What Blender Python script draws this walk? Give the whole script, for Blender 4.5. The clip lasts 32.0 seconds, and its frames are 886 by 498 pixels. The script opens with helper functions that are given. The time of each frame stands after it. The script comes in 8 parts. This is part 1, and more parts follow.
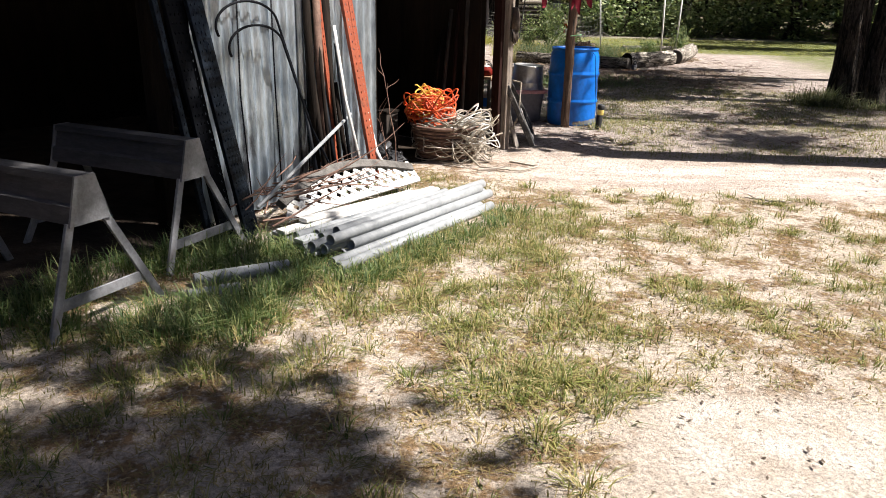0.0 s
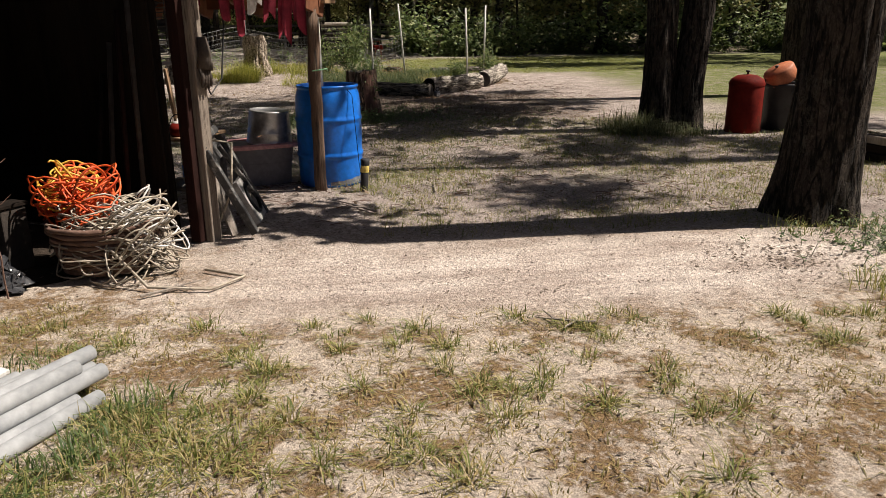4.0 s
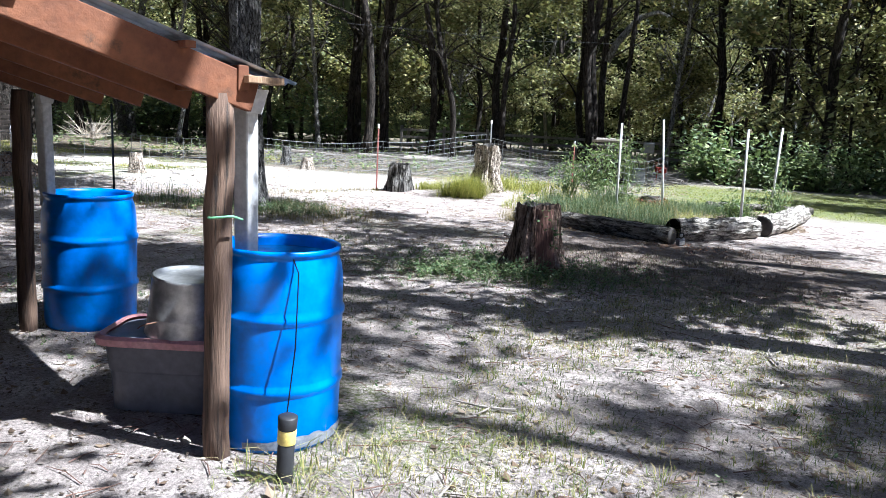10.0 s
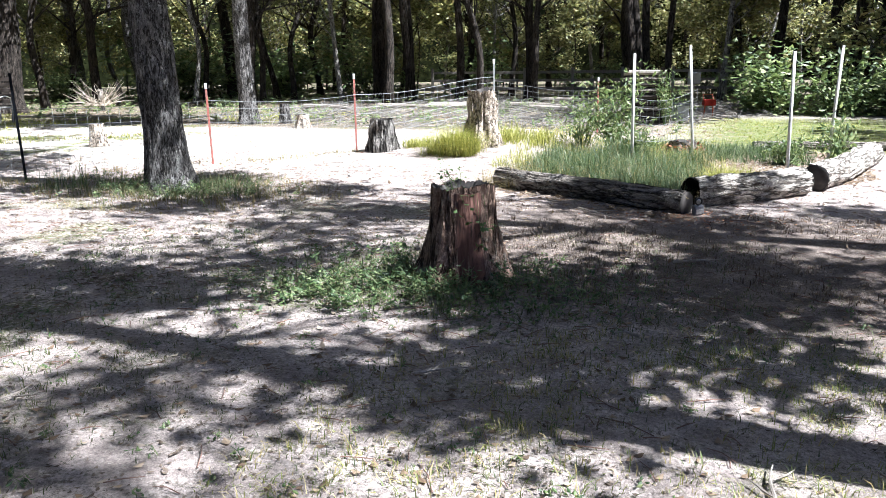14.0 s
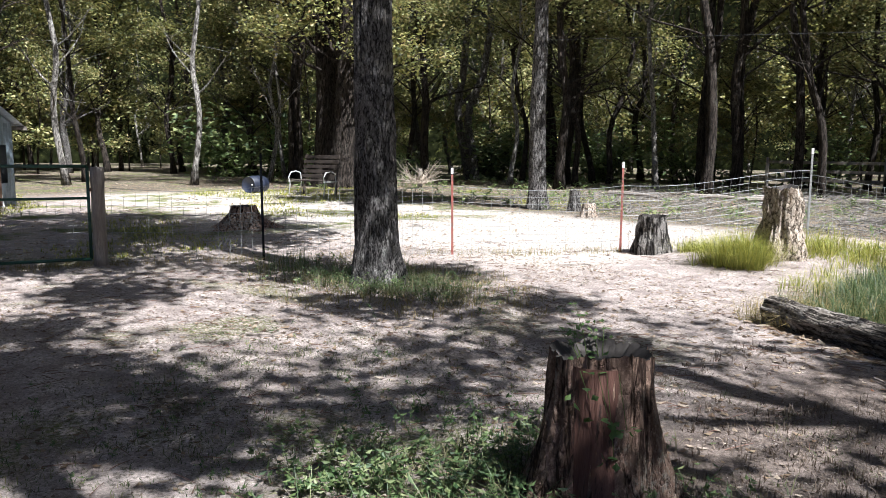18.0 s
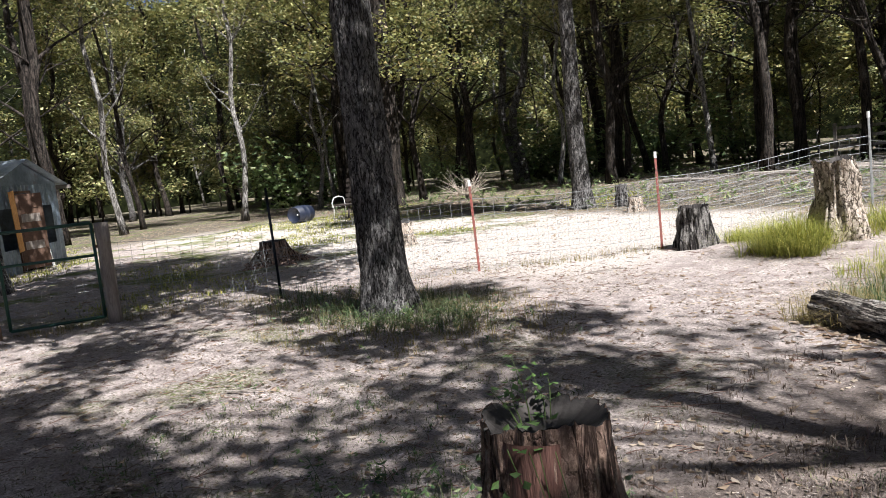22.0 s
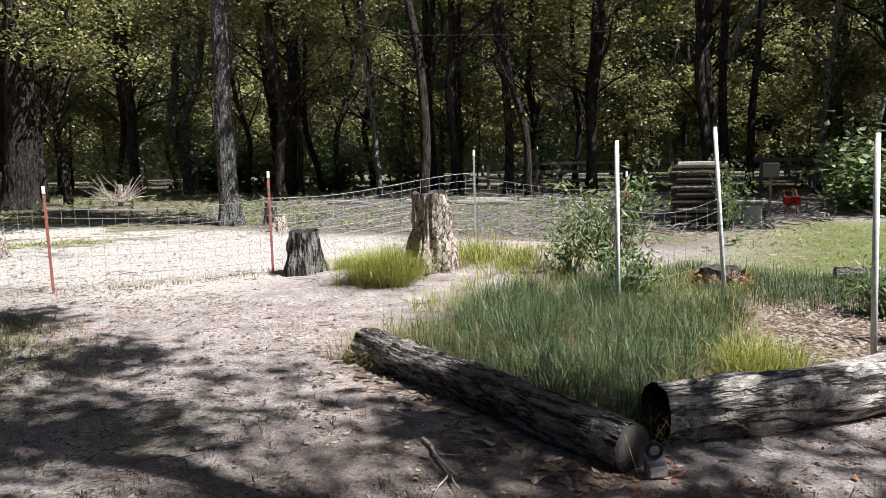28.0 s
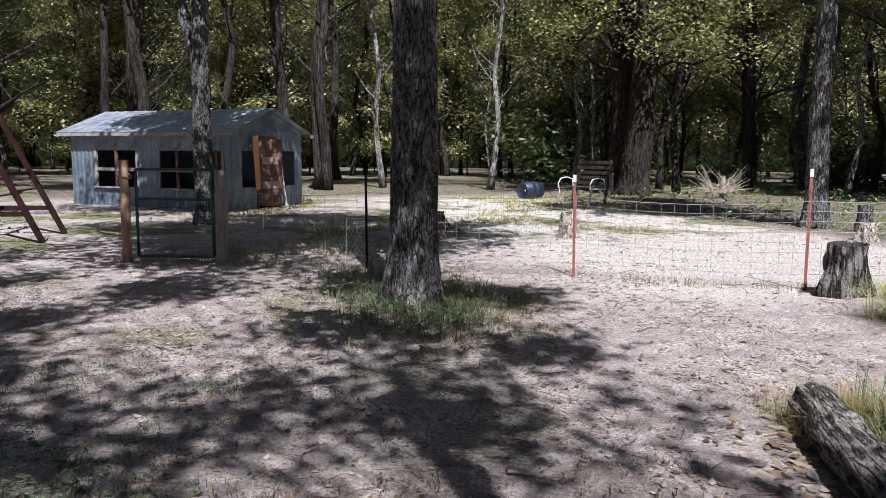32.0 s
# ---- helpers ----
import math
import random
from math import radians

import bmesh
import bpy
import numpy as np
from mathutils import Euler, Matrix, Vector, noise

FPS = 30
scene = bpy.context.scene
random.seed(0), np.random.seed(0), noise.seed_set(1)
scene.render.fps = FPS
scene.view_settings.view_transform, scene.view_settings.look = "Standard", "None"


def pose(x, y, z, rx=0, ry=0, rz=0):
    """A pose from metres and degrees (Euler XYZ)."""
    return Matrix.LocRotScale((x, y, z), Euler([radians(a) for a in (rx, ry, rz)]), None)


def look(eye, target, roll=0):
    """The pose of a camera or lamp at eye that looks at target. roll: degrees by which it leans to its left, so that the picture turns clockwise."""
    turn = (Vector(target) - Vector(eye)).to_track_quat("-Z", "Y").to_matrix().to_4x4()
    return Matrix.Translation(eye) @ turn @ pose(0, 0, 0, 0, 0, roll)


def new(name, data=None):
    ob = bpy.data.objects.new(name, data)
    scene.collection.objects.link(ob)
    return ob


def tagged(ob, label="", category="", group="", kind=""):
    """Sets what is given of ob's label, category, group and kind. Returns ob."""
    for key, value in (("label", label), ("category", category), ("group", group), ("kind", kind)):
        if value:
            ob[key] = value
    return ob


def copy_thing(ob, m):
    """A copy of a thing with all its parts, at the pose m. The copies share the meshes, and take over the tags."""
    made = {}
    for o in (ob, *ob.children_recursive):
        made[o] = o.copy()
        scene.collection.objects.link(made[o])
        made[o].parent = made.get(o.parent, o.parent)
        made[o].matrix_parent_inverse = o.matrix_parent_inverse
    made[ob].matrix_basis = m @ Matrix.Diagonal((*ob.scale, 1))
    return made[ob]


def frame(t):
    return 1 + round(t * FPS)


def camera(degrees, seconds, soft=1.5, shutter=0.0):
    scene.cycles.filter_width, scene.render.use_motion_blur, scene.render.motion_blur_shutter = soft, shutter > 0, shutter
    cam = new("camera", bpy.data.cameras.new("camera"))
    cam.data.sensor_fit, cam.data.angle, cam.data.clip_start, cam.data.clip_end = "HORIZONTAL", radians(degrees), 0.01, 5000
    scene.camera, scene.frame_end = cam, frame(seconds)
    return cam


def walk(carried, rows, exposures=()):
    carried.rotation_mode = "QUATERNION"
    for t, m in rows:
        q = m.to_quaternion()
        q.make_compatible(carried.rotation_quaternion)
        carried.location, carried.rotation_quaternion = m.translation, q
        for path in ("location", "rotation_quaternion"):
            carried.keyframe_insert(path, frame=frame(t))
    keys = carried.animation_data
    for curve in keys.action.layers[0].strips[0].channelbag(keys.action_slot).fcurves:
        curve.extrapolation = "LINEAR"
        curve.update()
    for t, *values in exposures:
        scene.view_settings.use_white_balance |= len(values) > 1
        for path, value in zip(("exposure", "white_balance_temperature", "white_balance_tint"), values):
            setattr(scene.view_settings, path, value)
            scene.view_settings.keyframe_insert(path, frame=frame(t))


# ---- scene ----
cam = camera(61.2, 32.0, 0.6)
EXPOSURE = [(0, 1.32, 6500, 12), (1, 0.72, 6800, 13), (2, 0.76, 6900, 13), (3, 0.6, 7000, 14), (6, 0.95, 6600, 11), (8, 1.78, 5650, 7), (10, 1.92, 5300, 8), (12, 2.02, 5450, 10), (13, 2.18, 5500, 10), (14.5, 2.22, 5550, 10),
            (17, 1.75, 5700, 10), (19, 1.46, 5850, 12), (20, 1.38, 5900, 12), (23, 1.38, 5900, 12), (25, 1.24, 6000, 11), (29, 1.28, 5800, 12), (31, 1.18, 5850, 14), (32, 1.08, 5600, 16)]
PATH = [
    (0, (0.702, 0.749, 1.398), (0.495, 2.634, 0.763), 1.1),
    (0.5, (0.938, 0.95, 1.407), (0.876, 2.833, 0.737), 2.7),
    (1, (1.063, 1.283, 1.387), (1.26, 3.19, 0.819), 3.6),
    (1.5, (1.102, 1.553, 1.439), (1.27, 3.489, 0.966), 1.5),
    (2, (1.175, 1.883, 1.442), (1.333, 3.804, 0.909), -0.8),
    (2.5, (1.206, 2.215, 1.455), (1.306, 4.144, 0.936), 0.3),
    (3, (1.195, 2.557, 1.464), (1.388, 4.455, 0.863), -0.1),
    (3.5, (1.346, 2.789, 1.422), (1.555, 4.688, 0.83), -0.9),
    (5.5, (1.968, 4.194, 1.406), (2.055, 6.108, 0.834), 2.1),
    (6, (2.056, 4.524, 1.395), (2.158, 6.443, 0.843), 2.9),
    (6.5, (2.175, 4.828, 1.41), (2.19, 6.761, 0.894), 1.4),
    (7, (2.36, 5.088, 1.433), (2.262, 7.022, 0.934), 3.2),
    (7.5, (2.477, 5.453, 1.42), (2.486, 7.422, 1.069), 4.8),
    (8, (2.572, 5.776, 1.408), (2.434, 7.74, 1.059), 3.9),
    (8.5, (2.686, 6.053, 1.413), (2.364, 7.983, 0.999), 4.4),
    (9, (2.715, 6.447, 1.398), (2.464, 8.411, 1.116), 1.2),
    (9.5, (2.795, 6.733, 1.389), (2.365, 8.661, 1.072), 0.8),
    (10, (2.902, 7.003, 1.428), (2.307, 8.885, 1.108), 3.2),
    (10.5, (2.977, 7.277, 1.413), (2.382, 9.184, 1.301), 3.7),
    (11, (3.022, 7.633, 1.408), (2.417, 9.516, 1.111), 1.8),
    (11.5, (3.149, 7.912, 1.411), (2.494, 9.734, 0.911), 1.8),
    (12, (3.124, 8.338, 1.378), (2.587, 10.208, 0.912), 3.3),
    (12.5, (3.170, 8.672, 1.420), (2.585, 10.515, 0.929), 1.2),
    (13, (3.250, 9.000, 1.415), (2.605, 10.833, 0.937), 0.9),
    (14, (3.415, 9.661, 1.53), (2.669, 11.455, 1.057), -0.7),
    (14.5, (3.466, 9.918, 1.477), (2.402, 11.556, 1.046), -0.7),
    (16.5, (3.588, 11.115, 1.537), (2.252, 12.559, 1.178), -1.9),
    (17, (3.377, 11.383, 1.542), (2.049, 12.852, 1.262), -1.4),
    (17.5, (3.401, 11.667, 1.542), (2.028, 13.092, 1.254), 0.5),
    (18, (3.427, 11.961, 1.573), (1.958, 13.293, 1.312), 0.6),
    (18.5, (3.359, 12.38, 1.562), (2.008, 13.846, 1.393), 3.7),
    (19, (3.265, 12.595, 1.555), (1.988, 14.119, 1.336), 3.4),
    (19.5, (3.329, 12.861, 1.556), (1.969, 14.293, 1.243), 2.6),
    (20, (3.339, 12.973, 1.544), (1.992, 14.407, 1.186), -0.9),
    (20.5, (3.332, 12.951, 1.57), (1.903, 14.311, 1.245), -3.7),
    (21, (3.33, 12.946, 1.584), (1.834, 14.236, 1.269), -5.8),
    (21.5, (3.339, 12.929, 1.595), (1.786, 14.161, 1.33), -6.7),
    (22, (3.352, 12.918, 1.611), (1.761, 14.108, 1.38), -6.2),
    (22.5, (3.356, 12.931, 1.609), (1.805, 14.172, 1.371), -2.5),
    (23, (3.354, 12.951, 1.613), (1.917, 14.321, 1.366), 0.2),
    (23.5, (3.295, 13.051, 1.575), (2.083, 14.624, 1.335), 1.1),
    (24, (3.279, 13.104, 1.574), (2.279, 14.809, 1.275), 1.1),
    (24.5, (3.249, 13.12, 1.57), (2.335, 14.884, 1.334), -0.5),
    (25, (3.243, 13.152, 1.528), (2.366, 14.914, 1.175), -0.5),
    (25.5, (3.296, 13.246, 1.529), (2.516, 15.061, 1.217), 1.8),
    (26, (3.434, 13.386, 1.54), (2.515, 15.148, 1.313), 0.7),
    (26.5, (3.55, 13.543, 1.514), (2.72, 15.349, 1.285), -0.8),
    (28.5, (3.823, 14.551, 1.573), (2.742, 16.216, 1.33), 0.6),
    (29, (3.771, 14.849, 1.585), (2.63, 16.482, 1.406), 3.9),
    (29.5, (3.815, 15.043, 1.592), (2.559, 16.591, 1.436), 2.9),
    (30, (4.02, 15.256, 1.627), (2.455, 16.488, 1.443), 5.0),
    (30.5, (4.032, 15.478, 1.609), (2.407, 16.619, 1.37), 3.6),
    (31, (3.844, 15.648, 1.555), (2.237, 16.819, 1.331), 2.9),
    (31.5, (3.854, 15.751, 1.548), (2.089, 16.645, 1.254), -0.3),
    (32, (4.015, 15.758, 1.575), (2.087, 16.228, 1.321), 0.4),
]
walk(cam, [(t, look(eye, target, roll)) for t, eye, target, roll in PATH], EXPOSURE)

# ---- sky and sun: from the +x side, 55 degrees high ----
SUN_EL = radians(55)
world = bpy.data.worlds.new("sky")
scene.world = world
world.use_nodes = True
wn = world.node_tree
sky = wn.nodes.new("ShaderNodeTexSky")
sky.sky_type, sky.sun_disc, sky.sun_elevation, sky.sun_rotation = "NISHITA", False, SUN_EL, radians(90)
sky.air_density, sky.dust_density = 0.36, 0.8
wn.nodes["Background"].inputs[1].default_value = 0.05
wn.links.new(sky.outputs[0], wn.nodes["Background"].inputs[0])
sun = new("sun", bpy.data.lights.new("sun", "SUN"))
sun.data.energy, sun.data.angle, sun.data.color = 5.0, radians(0.5), (1.0, 0.95, 0.87)
sun.matrix_world = look((30 * math.cos(SUN_EL), 0, 30 * math.sin(SUN_EL)), (0, 0, 0))

R = random.Random(7)


# ---- mesh helpers ----
class Build:
    """Vertices and faces of one mesh."""

    def __init__(self):
        self.v, self.f = [], []

    def add(self, verts, faces, m=None):
        o = len(self.v)
        self.v += [tuple(m @ Vector(p)) for p in verts] if m else [tuple(p) for p in verts]
        self.f += [tuple(i + o for i in q) for q in faces]
        return self

    def box(self, c, s, m=None):
        x, y, z = (h / 2 for h in s)
        vs = [(c[0] + a * x, c[1] + b * y, c[2] + d * z) for d in (-1, 1) for a, b in ((-1, -1), (1, -1), (1, 1), (-1, 1))]
        return self.add(vs, [(3, 2, 1, 0), (4, 5, 6, 7), (0, 1, 5, 4), (1, 2, 6, 5), (2, 3, 7, 6), (3, 0, 4, 7)], m)

    def beam(self, a, b, w, h, up=(0, 0, 1)):
        """A square timber from a to b, w wide and h deep along up."""
        a, b = Vector(a), Vector(b)
        d = (b - a).normalized()
        side = d.cross(Vector(up))
        side = (side if side.length > 1e-4 else d.cross(Vector((1, 0, 0)))).normalized()
        u = side.cross(d).normalized()
        vs = [p + side * (i * w / 2) + u * (j * h / 2) for p in (a, b) for i, j in ((-1, -1), (1, -1), (1, 1), (-1, 1))]
        return self.add(vs, [(3, 2, 1, 0), (4, 5, 6, 7), (0, 1, 5, 4), (1, 2, 6, 5), (2, 3, 7, 6), (3, 0, 4, 7)])

    def tube(self, pts, rads, n=8, caps=True, shape=None):
        pts = [Vector(p) for p in pts]
        if not hasattr(rads, "__len__"):
            rads = [rads] * len(pts)
        o, side = len(self.v), None
        for i, p in enumerate(pts):
            d = (pts[min(i + 1, len(pts) - 1)] - pts[max(i - 1, 0)]).normalized()
            if side is None:
                side = d.cross(Vector((0.31, 0.95, 0.05)) if abs(d.y) < 0.9 else Vector((1, 0, 0))).normalized()
            side = (side - d * side.dot(d)).normalized()
            up = d.cross(side)
            for k in range(n):
                a = 2 * math.pi * k / n
                r = rads[i] * (shape(a, i, p) if shape else 1)
                self.v.append(tuple(p + side * (r * math.cos(a)) + up * (r * math.sin(a))))
        for i in range(len(pts) - 1):
            for k in range(n):
                k2 = (k + 1) % n
                self.f.append((o + i * n + k, o + i * n + k2, o + (i + 1) * n + k2, o + (i + 1) * n + k))
        if caps:
            self.f.append(tuple(o + k for k in reversed(range(n))))
            self.f.append(tuple(o + (len(pts) - 1) * n + k for k in range(n)))
        return self

    def lathe(self, prof, n=32, m=None):
        vs = [(r * math.cos(2 * math.pi * k / n), r * math.sin(2 * math.pi * k / n), z) for r, z in prof for k in range(n)]
        fs = [(i * n + k, i * n + (k + 1) % n, (i + 1) * n + (k + 1) % n, (i + 1) * n + k) for i in range(len(prof) - 1) for k in range(n)]
        return self.add(vs, fs, m)

    def leaf(self, c, size, rnd, flat=0.0, ratio=0.55):
        """One pointed leaf of two bent triangles pairs at c."""
        d = Vector((rnd.uniform(-1, 1), rnd.uniform(-1, 1), rnd.uniform(-1, 1) * (1 - flat))).normalized()
        s = d.cross(Vector((rnd.uniform(-1, 1) * (1 - flat), rnd.uniform(-1, 1) * (1 - flat), 1))).normalized()
        n = d.cross(s)
        c = Vector(c)
        o = len(self.v)
        self.v += [tuple(c), tuple(c + d * size * 0.45 + s * size * ratio * 0.5 + n * size * 0.12), tuple(c + d * size), tuple(c + d * size * 0.5 - s * size * ratio * 0.5 + n * size * 0.12)]
        self.f += [(o, o + 1, o + 2), (o, o + 2, o + 3)]

    def blade(self, x, y, z, h, w, lean, az):
        """One grass blade: a bent, pointed strip."""
        ca, sa = math.cos(az), math.sin(az)
        o = len(self.v)
        for t, k in ((0, 1), (0.55, 0.8)):
            ox = lean * h * t * t
            for sgn in (-1, 1):
                self.v.append((x + ca * ox - sa * w * k * sgn, y + sa * ox + ca * w * k * sgn, z + h * t * (1 - 0.25 * lean * t)))
        self.v.append((x + ca * lean * h, y + sa * lean * h, z + h * (1 - 0.35 * lean)))
        self.f += [(o, o + 1, o + 3, o + 2), (o + 2, o + 3, o + 4)]


def part(name, b, material, parent=None, label="", smooth=False, bevel=0.0, m=None):
    """Links a Build as one mesh object, under a thing or a part."""
    me = bpy.data.meshes.new(name)
    me.from_pydata(b.v, [], b.f)
    me.materials.append(material)
    if smooth:
        me.polygons.foreach_set("use_smooth", [True] * len(me.polygons))
    me.update()
    ob = new(name, me)
    if parent:
        ob.parent = parent
    if m:
        ob.matrix_basis = m
    if bevel:
        mod = ob.modifiers.new("bevel", "BEVEL")
        mod.width, mod.segments, mod.limit_method = bevel, 2, "ANGLE"
    if label:
        tagged(ob, label)
    return ob


def thing(name, m, label, category, group="", kind=""):
    ob = new(name)
    ob.empty_display_size = 0.1
    ob.matrix_basis = m
    return tagged(ob, label, category, group, kind)


def gz(x, y):
    """Height of the ground: slow, shallow swells."""
    if not (-14 < x < 16 and -6 < y < 36):
        return 0.0
    mound = 0.32 * math.exp(-((x + 1.2) ** 2 + (y - 24.0) ** 2) / 3.4)
    return mound + 0.02 * noise.noise(Vector((x * 0.45, y * 0.45, 3.1))) + 0.008 * noise.noise(Vector((x * 1.9, y * 1.9, 7.7)))


# ---- materials ----
def nodes_of(name):
    ma = bpy.data.materials.new(name)
    ma.use_nodes = True
    nt = ma.node_tree
    return ma, nt, nt.nodes["Principled BSDF"]


def add(nt, kind, **sets):
    nd = nt.nodes.new(kind)
    for k, v in sets.items():
        if k.startswith("i_"):
            nd.inputs[int(k[2:])].default_value = v
    return nd


def mixc(nt, fac, a, b, how="MIX"):
    nd = nt.nodes.new("ShaderNodeMix")
    nd.data_type, nd.blend_type = "RGBA", how
    for slot, v in ((0, fac), (6, a), (7, b)):
        if hasattr(v, "is_linked"):
            nt.links.new(v, nd.inputs[slot])
        else:
            nd.inputs[slot].default_value = (*v, 1) if isinstance(v, tuple) else v
    return nd.outputs[2]


def ramp(nt, src, lo, hi):
    nd = nt.nodes.new("ShaderNodeMapRange")
    nd.interpolation_type = "SMOOTHSTEP"
    nd.inputs[1].default_value, nd.inputs[2].default_value = lo, hi
    nt.links.new(src, nd.inputs[0])
    return nd.outputs[0]


def noise_of(nt, vec, scale, detail=5.0, rough=0.6):
    nd = nt.nodes.new("ShaderNodeTexNoise")
    nd.inputs["Scale"].default_value, nd.inputs["Detail"].default_value, nd.inputs["Roughness"].default_value = scale, detail, rough
    nt.links.new(vec, nd.inputs["Vector"])
    return nd.outputs[0]


def coords(nt, stretch=(1, 1, 1)):
    tc, mp = nt.nodes.new("ShaderNodeTexCoord"), nt.nodes.new("ShaderNodeMapping")
    mp.inputs["Scale"].default_value = stretch
    nt.links.new(tc.outputs["Object"], mp.inputs[0])
    return mp.outputs[0]


def bumped(nt, bsdf, height, strength, dist=0.02):
    bp = nt.nodes.new("ShaderNodeBump")
    bp.inputs["Strength"].default_value, bp.inputs["Distance"].default_value = strength, dist
    nt.links.new(height, bp.inputs["Height"])
    nt.links.new(bp.outputs[0], bsdf.inputs["Normal"])


def surface(name, a, b, scale=6.0, rough=0.8, bump=0.4, metal=0.0, stretch=(1, 1, 1), stain=None, stain_at=(0.55, 0.7), stain_scale=2.0, rnd=0.0, dist=0.01):
    """A worn surface: two colours in broad patches, fine grain over it, and stains or wear in a third colour."""
    ma, nt, bs = nodes_of(name)
    co = coords(nt, stretch)
    broad, fine = noise_of(nt, co, scale), noise_of(nt, co, scale * 7, 8)
    col = mixc(nt, ramp(nt, broad, 0.3, 0.7), a, b)
    grain = nt.nodes.new("ShaderNodeMapRange")
    grain.inputs[1].default_value, grain.inputs[2].default_value, grain.inputs[3].default_value, grain.inputs[4].default_value = 0.25, 0.75, 0.72, 1.2
    nt.links.new(fine, grain.inputs[0])
    col = mixc(nt, 1.0, col, grain.outputs[0], "MULTIPLY")
    if stain:
        col = mixc(nt, ramp(nt, noise_of(nt, co, stain_scale, 9, 0.7), *stain_at), col, stain)
    if rnd:
        info, hsv = nt.nodes.new("ShaderNodeObjectInfo"), nt.nodes.new("ShaderNodeHueSaturation")
        mr = nt.nodes.new("ShaderNodeMapRange")
        mr.inputs[3].default_value, mr.inputs[4].default_value = 1 - rnd, 1 + rnd
        nt.links.new(info.outputs["Random"], mr.inputs[0])
        nt.links.new(mr.outputs[0], hsv.inputs["Value"])
        nt.links.new(col, hsv.inputs["Color"])
        col = hsv.outputs[0]
    nt.links.new(col, bs.inputs["Base Color"])
    bs.inputs["Roughness"].default_value, bs.inputs["Metallic"].default_value = rough, metal
    bumped(nt, bs, fine, bump, dist)
    return ma


def foliage(name, cols, through_col, rough=0.55):
    """Leaves or blades that each take a colour of their own and let some light through."""
    ma, nt, bs = nodes_of(name)
    geo, cr = nt.nodes.new("ShaderNodeNewGeometry"), nt.nodes.new("ShaderNodeValToRGB")
    el = cr.color_ramp.elements
    for i, c in enumerate(cols):
        e = el[i] if i < 2 else el.new(0.5)
        e.color = (*c, 1)
    for i, e in enumerate(el):
        e.position = i / max(1, len(cols) - 1)
    for i, c in enumerate(cols):
        el[i].color = (*c, 1)
    nt.links.new(geo.outputs["Random Per Island"], cr.inputs[0])
    nt.links.new(cr.outputs[0], bs.inputs["Base Color"])
    bs.inputs["Roughness"].default_value = rough
    tr, mx = nt.nodes.new("ShaderNodeBsdfTranslucent"), nt.nodes.new("ShaderNodeMixShader")
    tint = mixc(nt, 0.6, cr.outputs[0], through_col)
    nt.links.new(tint, tr.inputs[0])
    mx.inputs[0].default_value = 0.28
    nt.links.new(bs.outputs[0], mx.inputs[1])
    nt.links.new(tr.outputs[0], mx.inputs[2])
    nt.links.new(mx.outputs[0], nt.nodes["Material Output"].inputs[0])
    return ma


def bark(name, a, b, lichen, rough=0.95, scale=9.0, tall=0.13, gap=0.075, lying=False):
    """Fissured bark: long upright ridges with dark, branching cracks between, and blotches of lichen."""
    ma, nt, bs = nodes_of(name)
    co, mid = coords(nt, (tall, 1, 1) if lying else (1, 1, tall)), coords(nt, (0.5, 1, 1) if lying else (1, 1, 0.5))

    def crack_of(vec, sc, detail, width):
        m1, m2 = nt.nodes.new("ShaderNodeMath"), nt.nodes.new("ShaderNodeMath")
        m1.operation, m2.operation = "SUBTRACT", "ABSOLUTE"
        nt.links.new(noise_of(nt, vec, sc, detail, 0.55), m1.inputs[0])
        m1.inputs[1].default_value = 0.5
        nt.links.new(m1.outputs[0], m2.inputs[0])
        return ramp(nt, m2.outputs[0], 0.0, width)
    long, cross = crack_of(co, scale * 1.7, 4, gap), crack_of(mid, scale * 2.0, 5, gap * 0.6)
    n1, n2 = noise_of(nt, co, scale * 2.4, 10, 0.8), noise_of(nt, mid, 38, 8, 0.8)
    col = mixc(nt, ramp(nt, n1, 0.32, 0.68), a, b)
    col = mixc(nt, ramp(nt, n2, 0.48, 0.64), col, tuple(min(1, c * 1.5) for c in b))
    col = mixc(nt, cross, mixc(nt, 0.45, col, tuple(c * 0.3 for c in a)), col)
    col = mixc(nt, long, tuple(c * 0.25 for c in a), col)
    blot = ramp(nt, noise_of(nt, coords(nt, (1, 1, 0.6)), 3.4, 10, 0.8), 0.52, 0.62)
    col = mixc(nt, mixc(nt, 1.0, blot, ramp(nt, n2, 0.42, 0.56), "MULTIPLY"), col, lichen)
    nt.links.new(col, bs.inputs["Base Color"])
    bs.inputs["Roughness"].default_value = rough
    bs.inputs["Specular IOR Level"].default_value = 0.2
    bumped(nt, bs, mixc(nt, 0.35, mixc(nt, 0.6, n1, long, "ADD"), cross, "ADD"), 1.0, 0.045)
    return ma


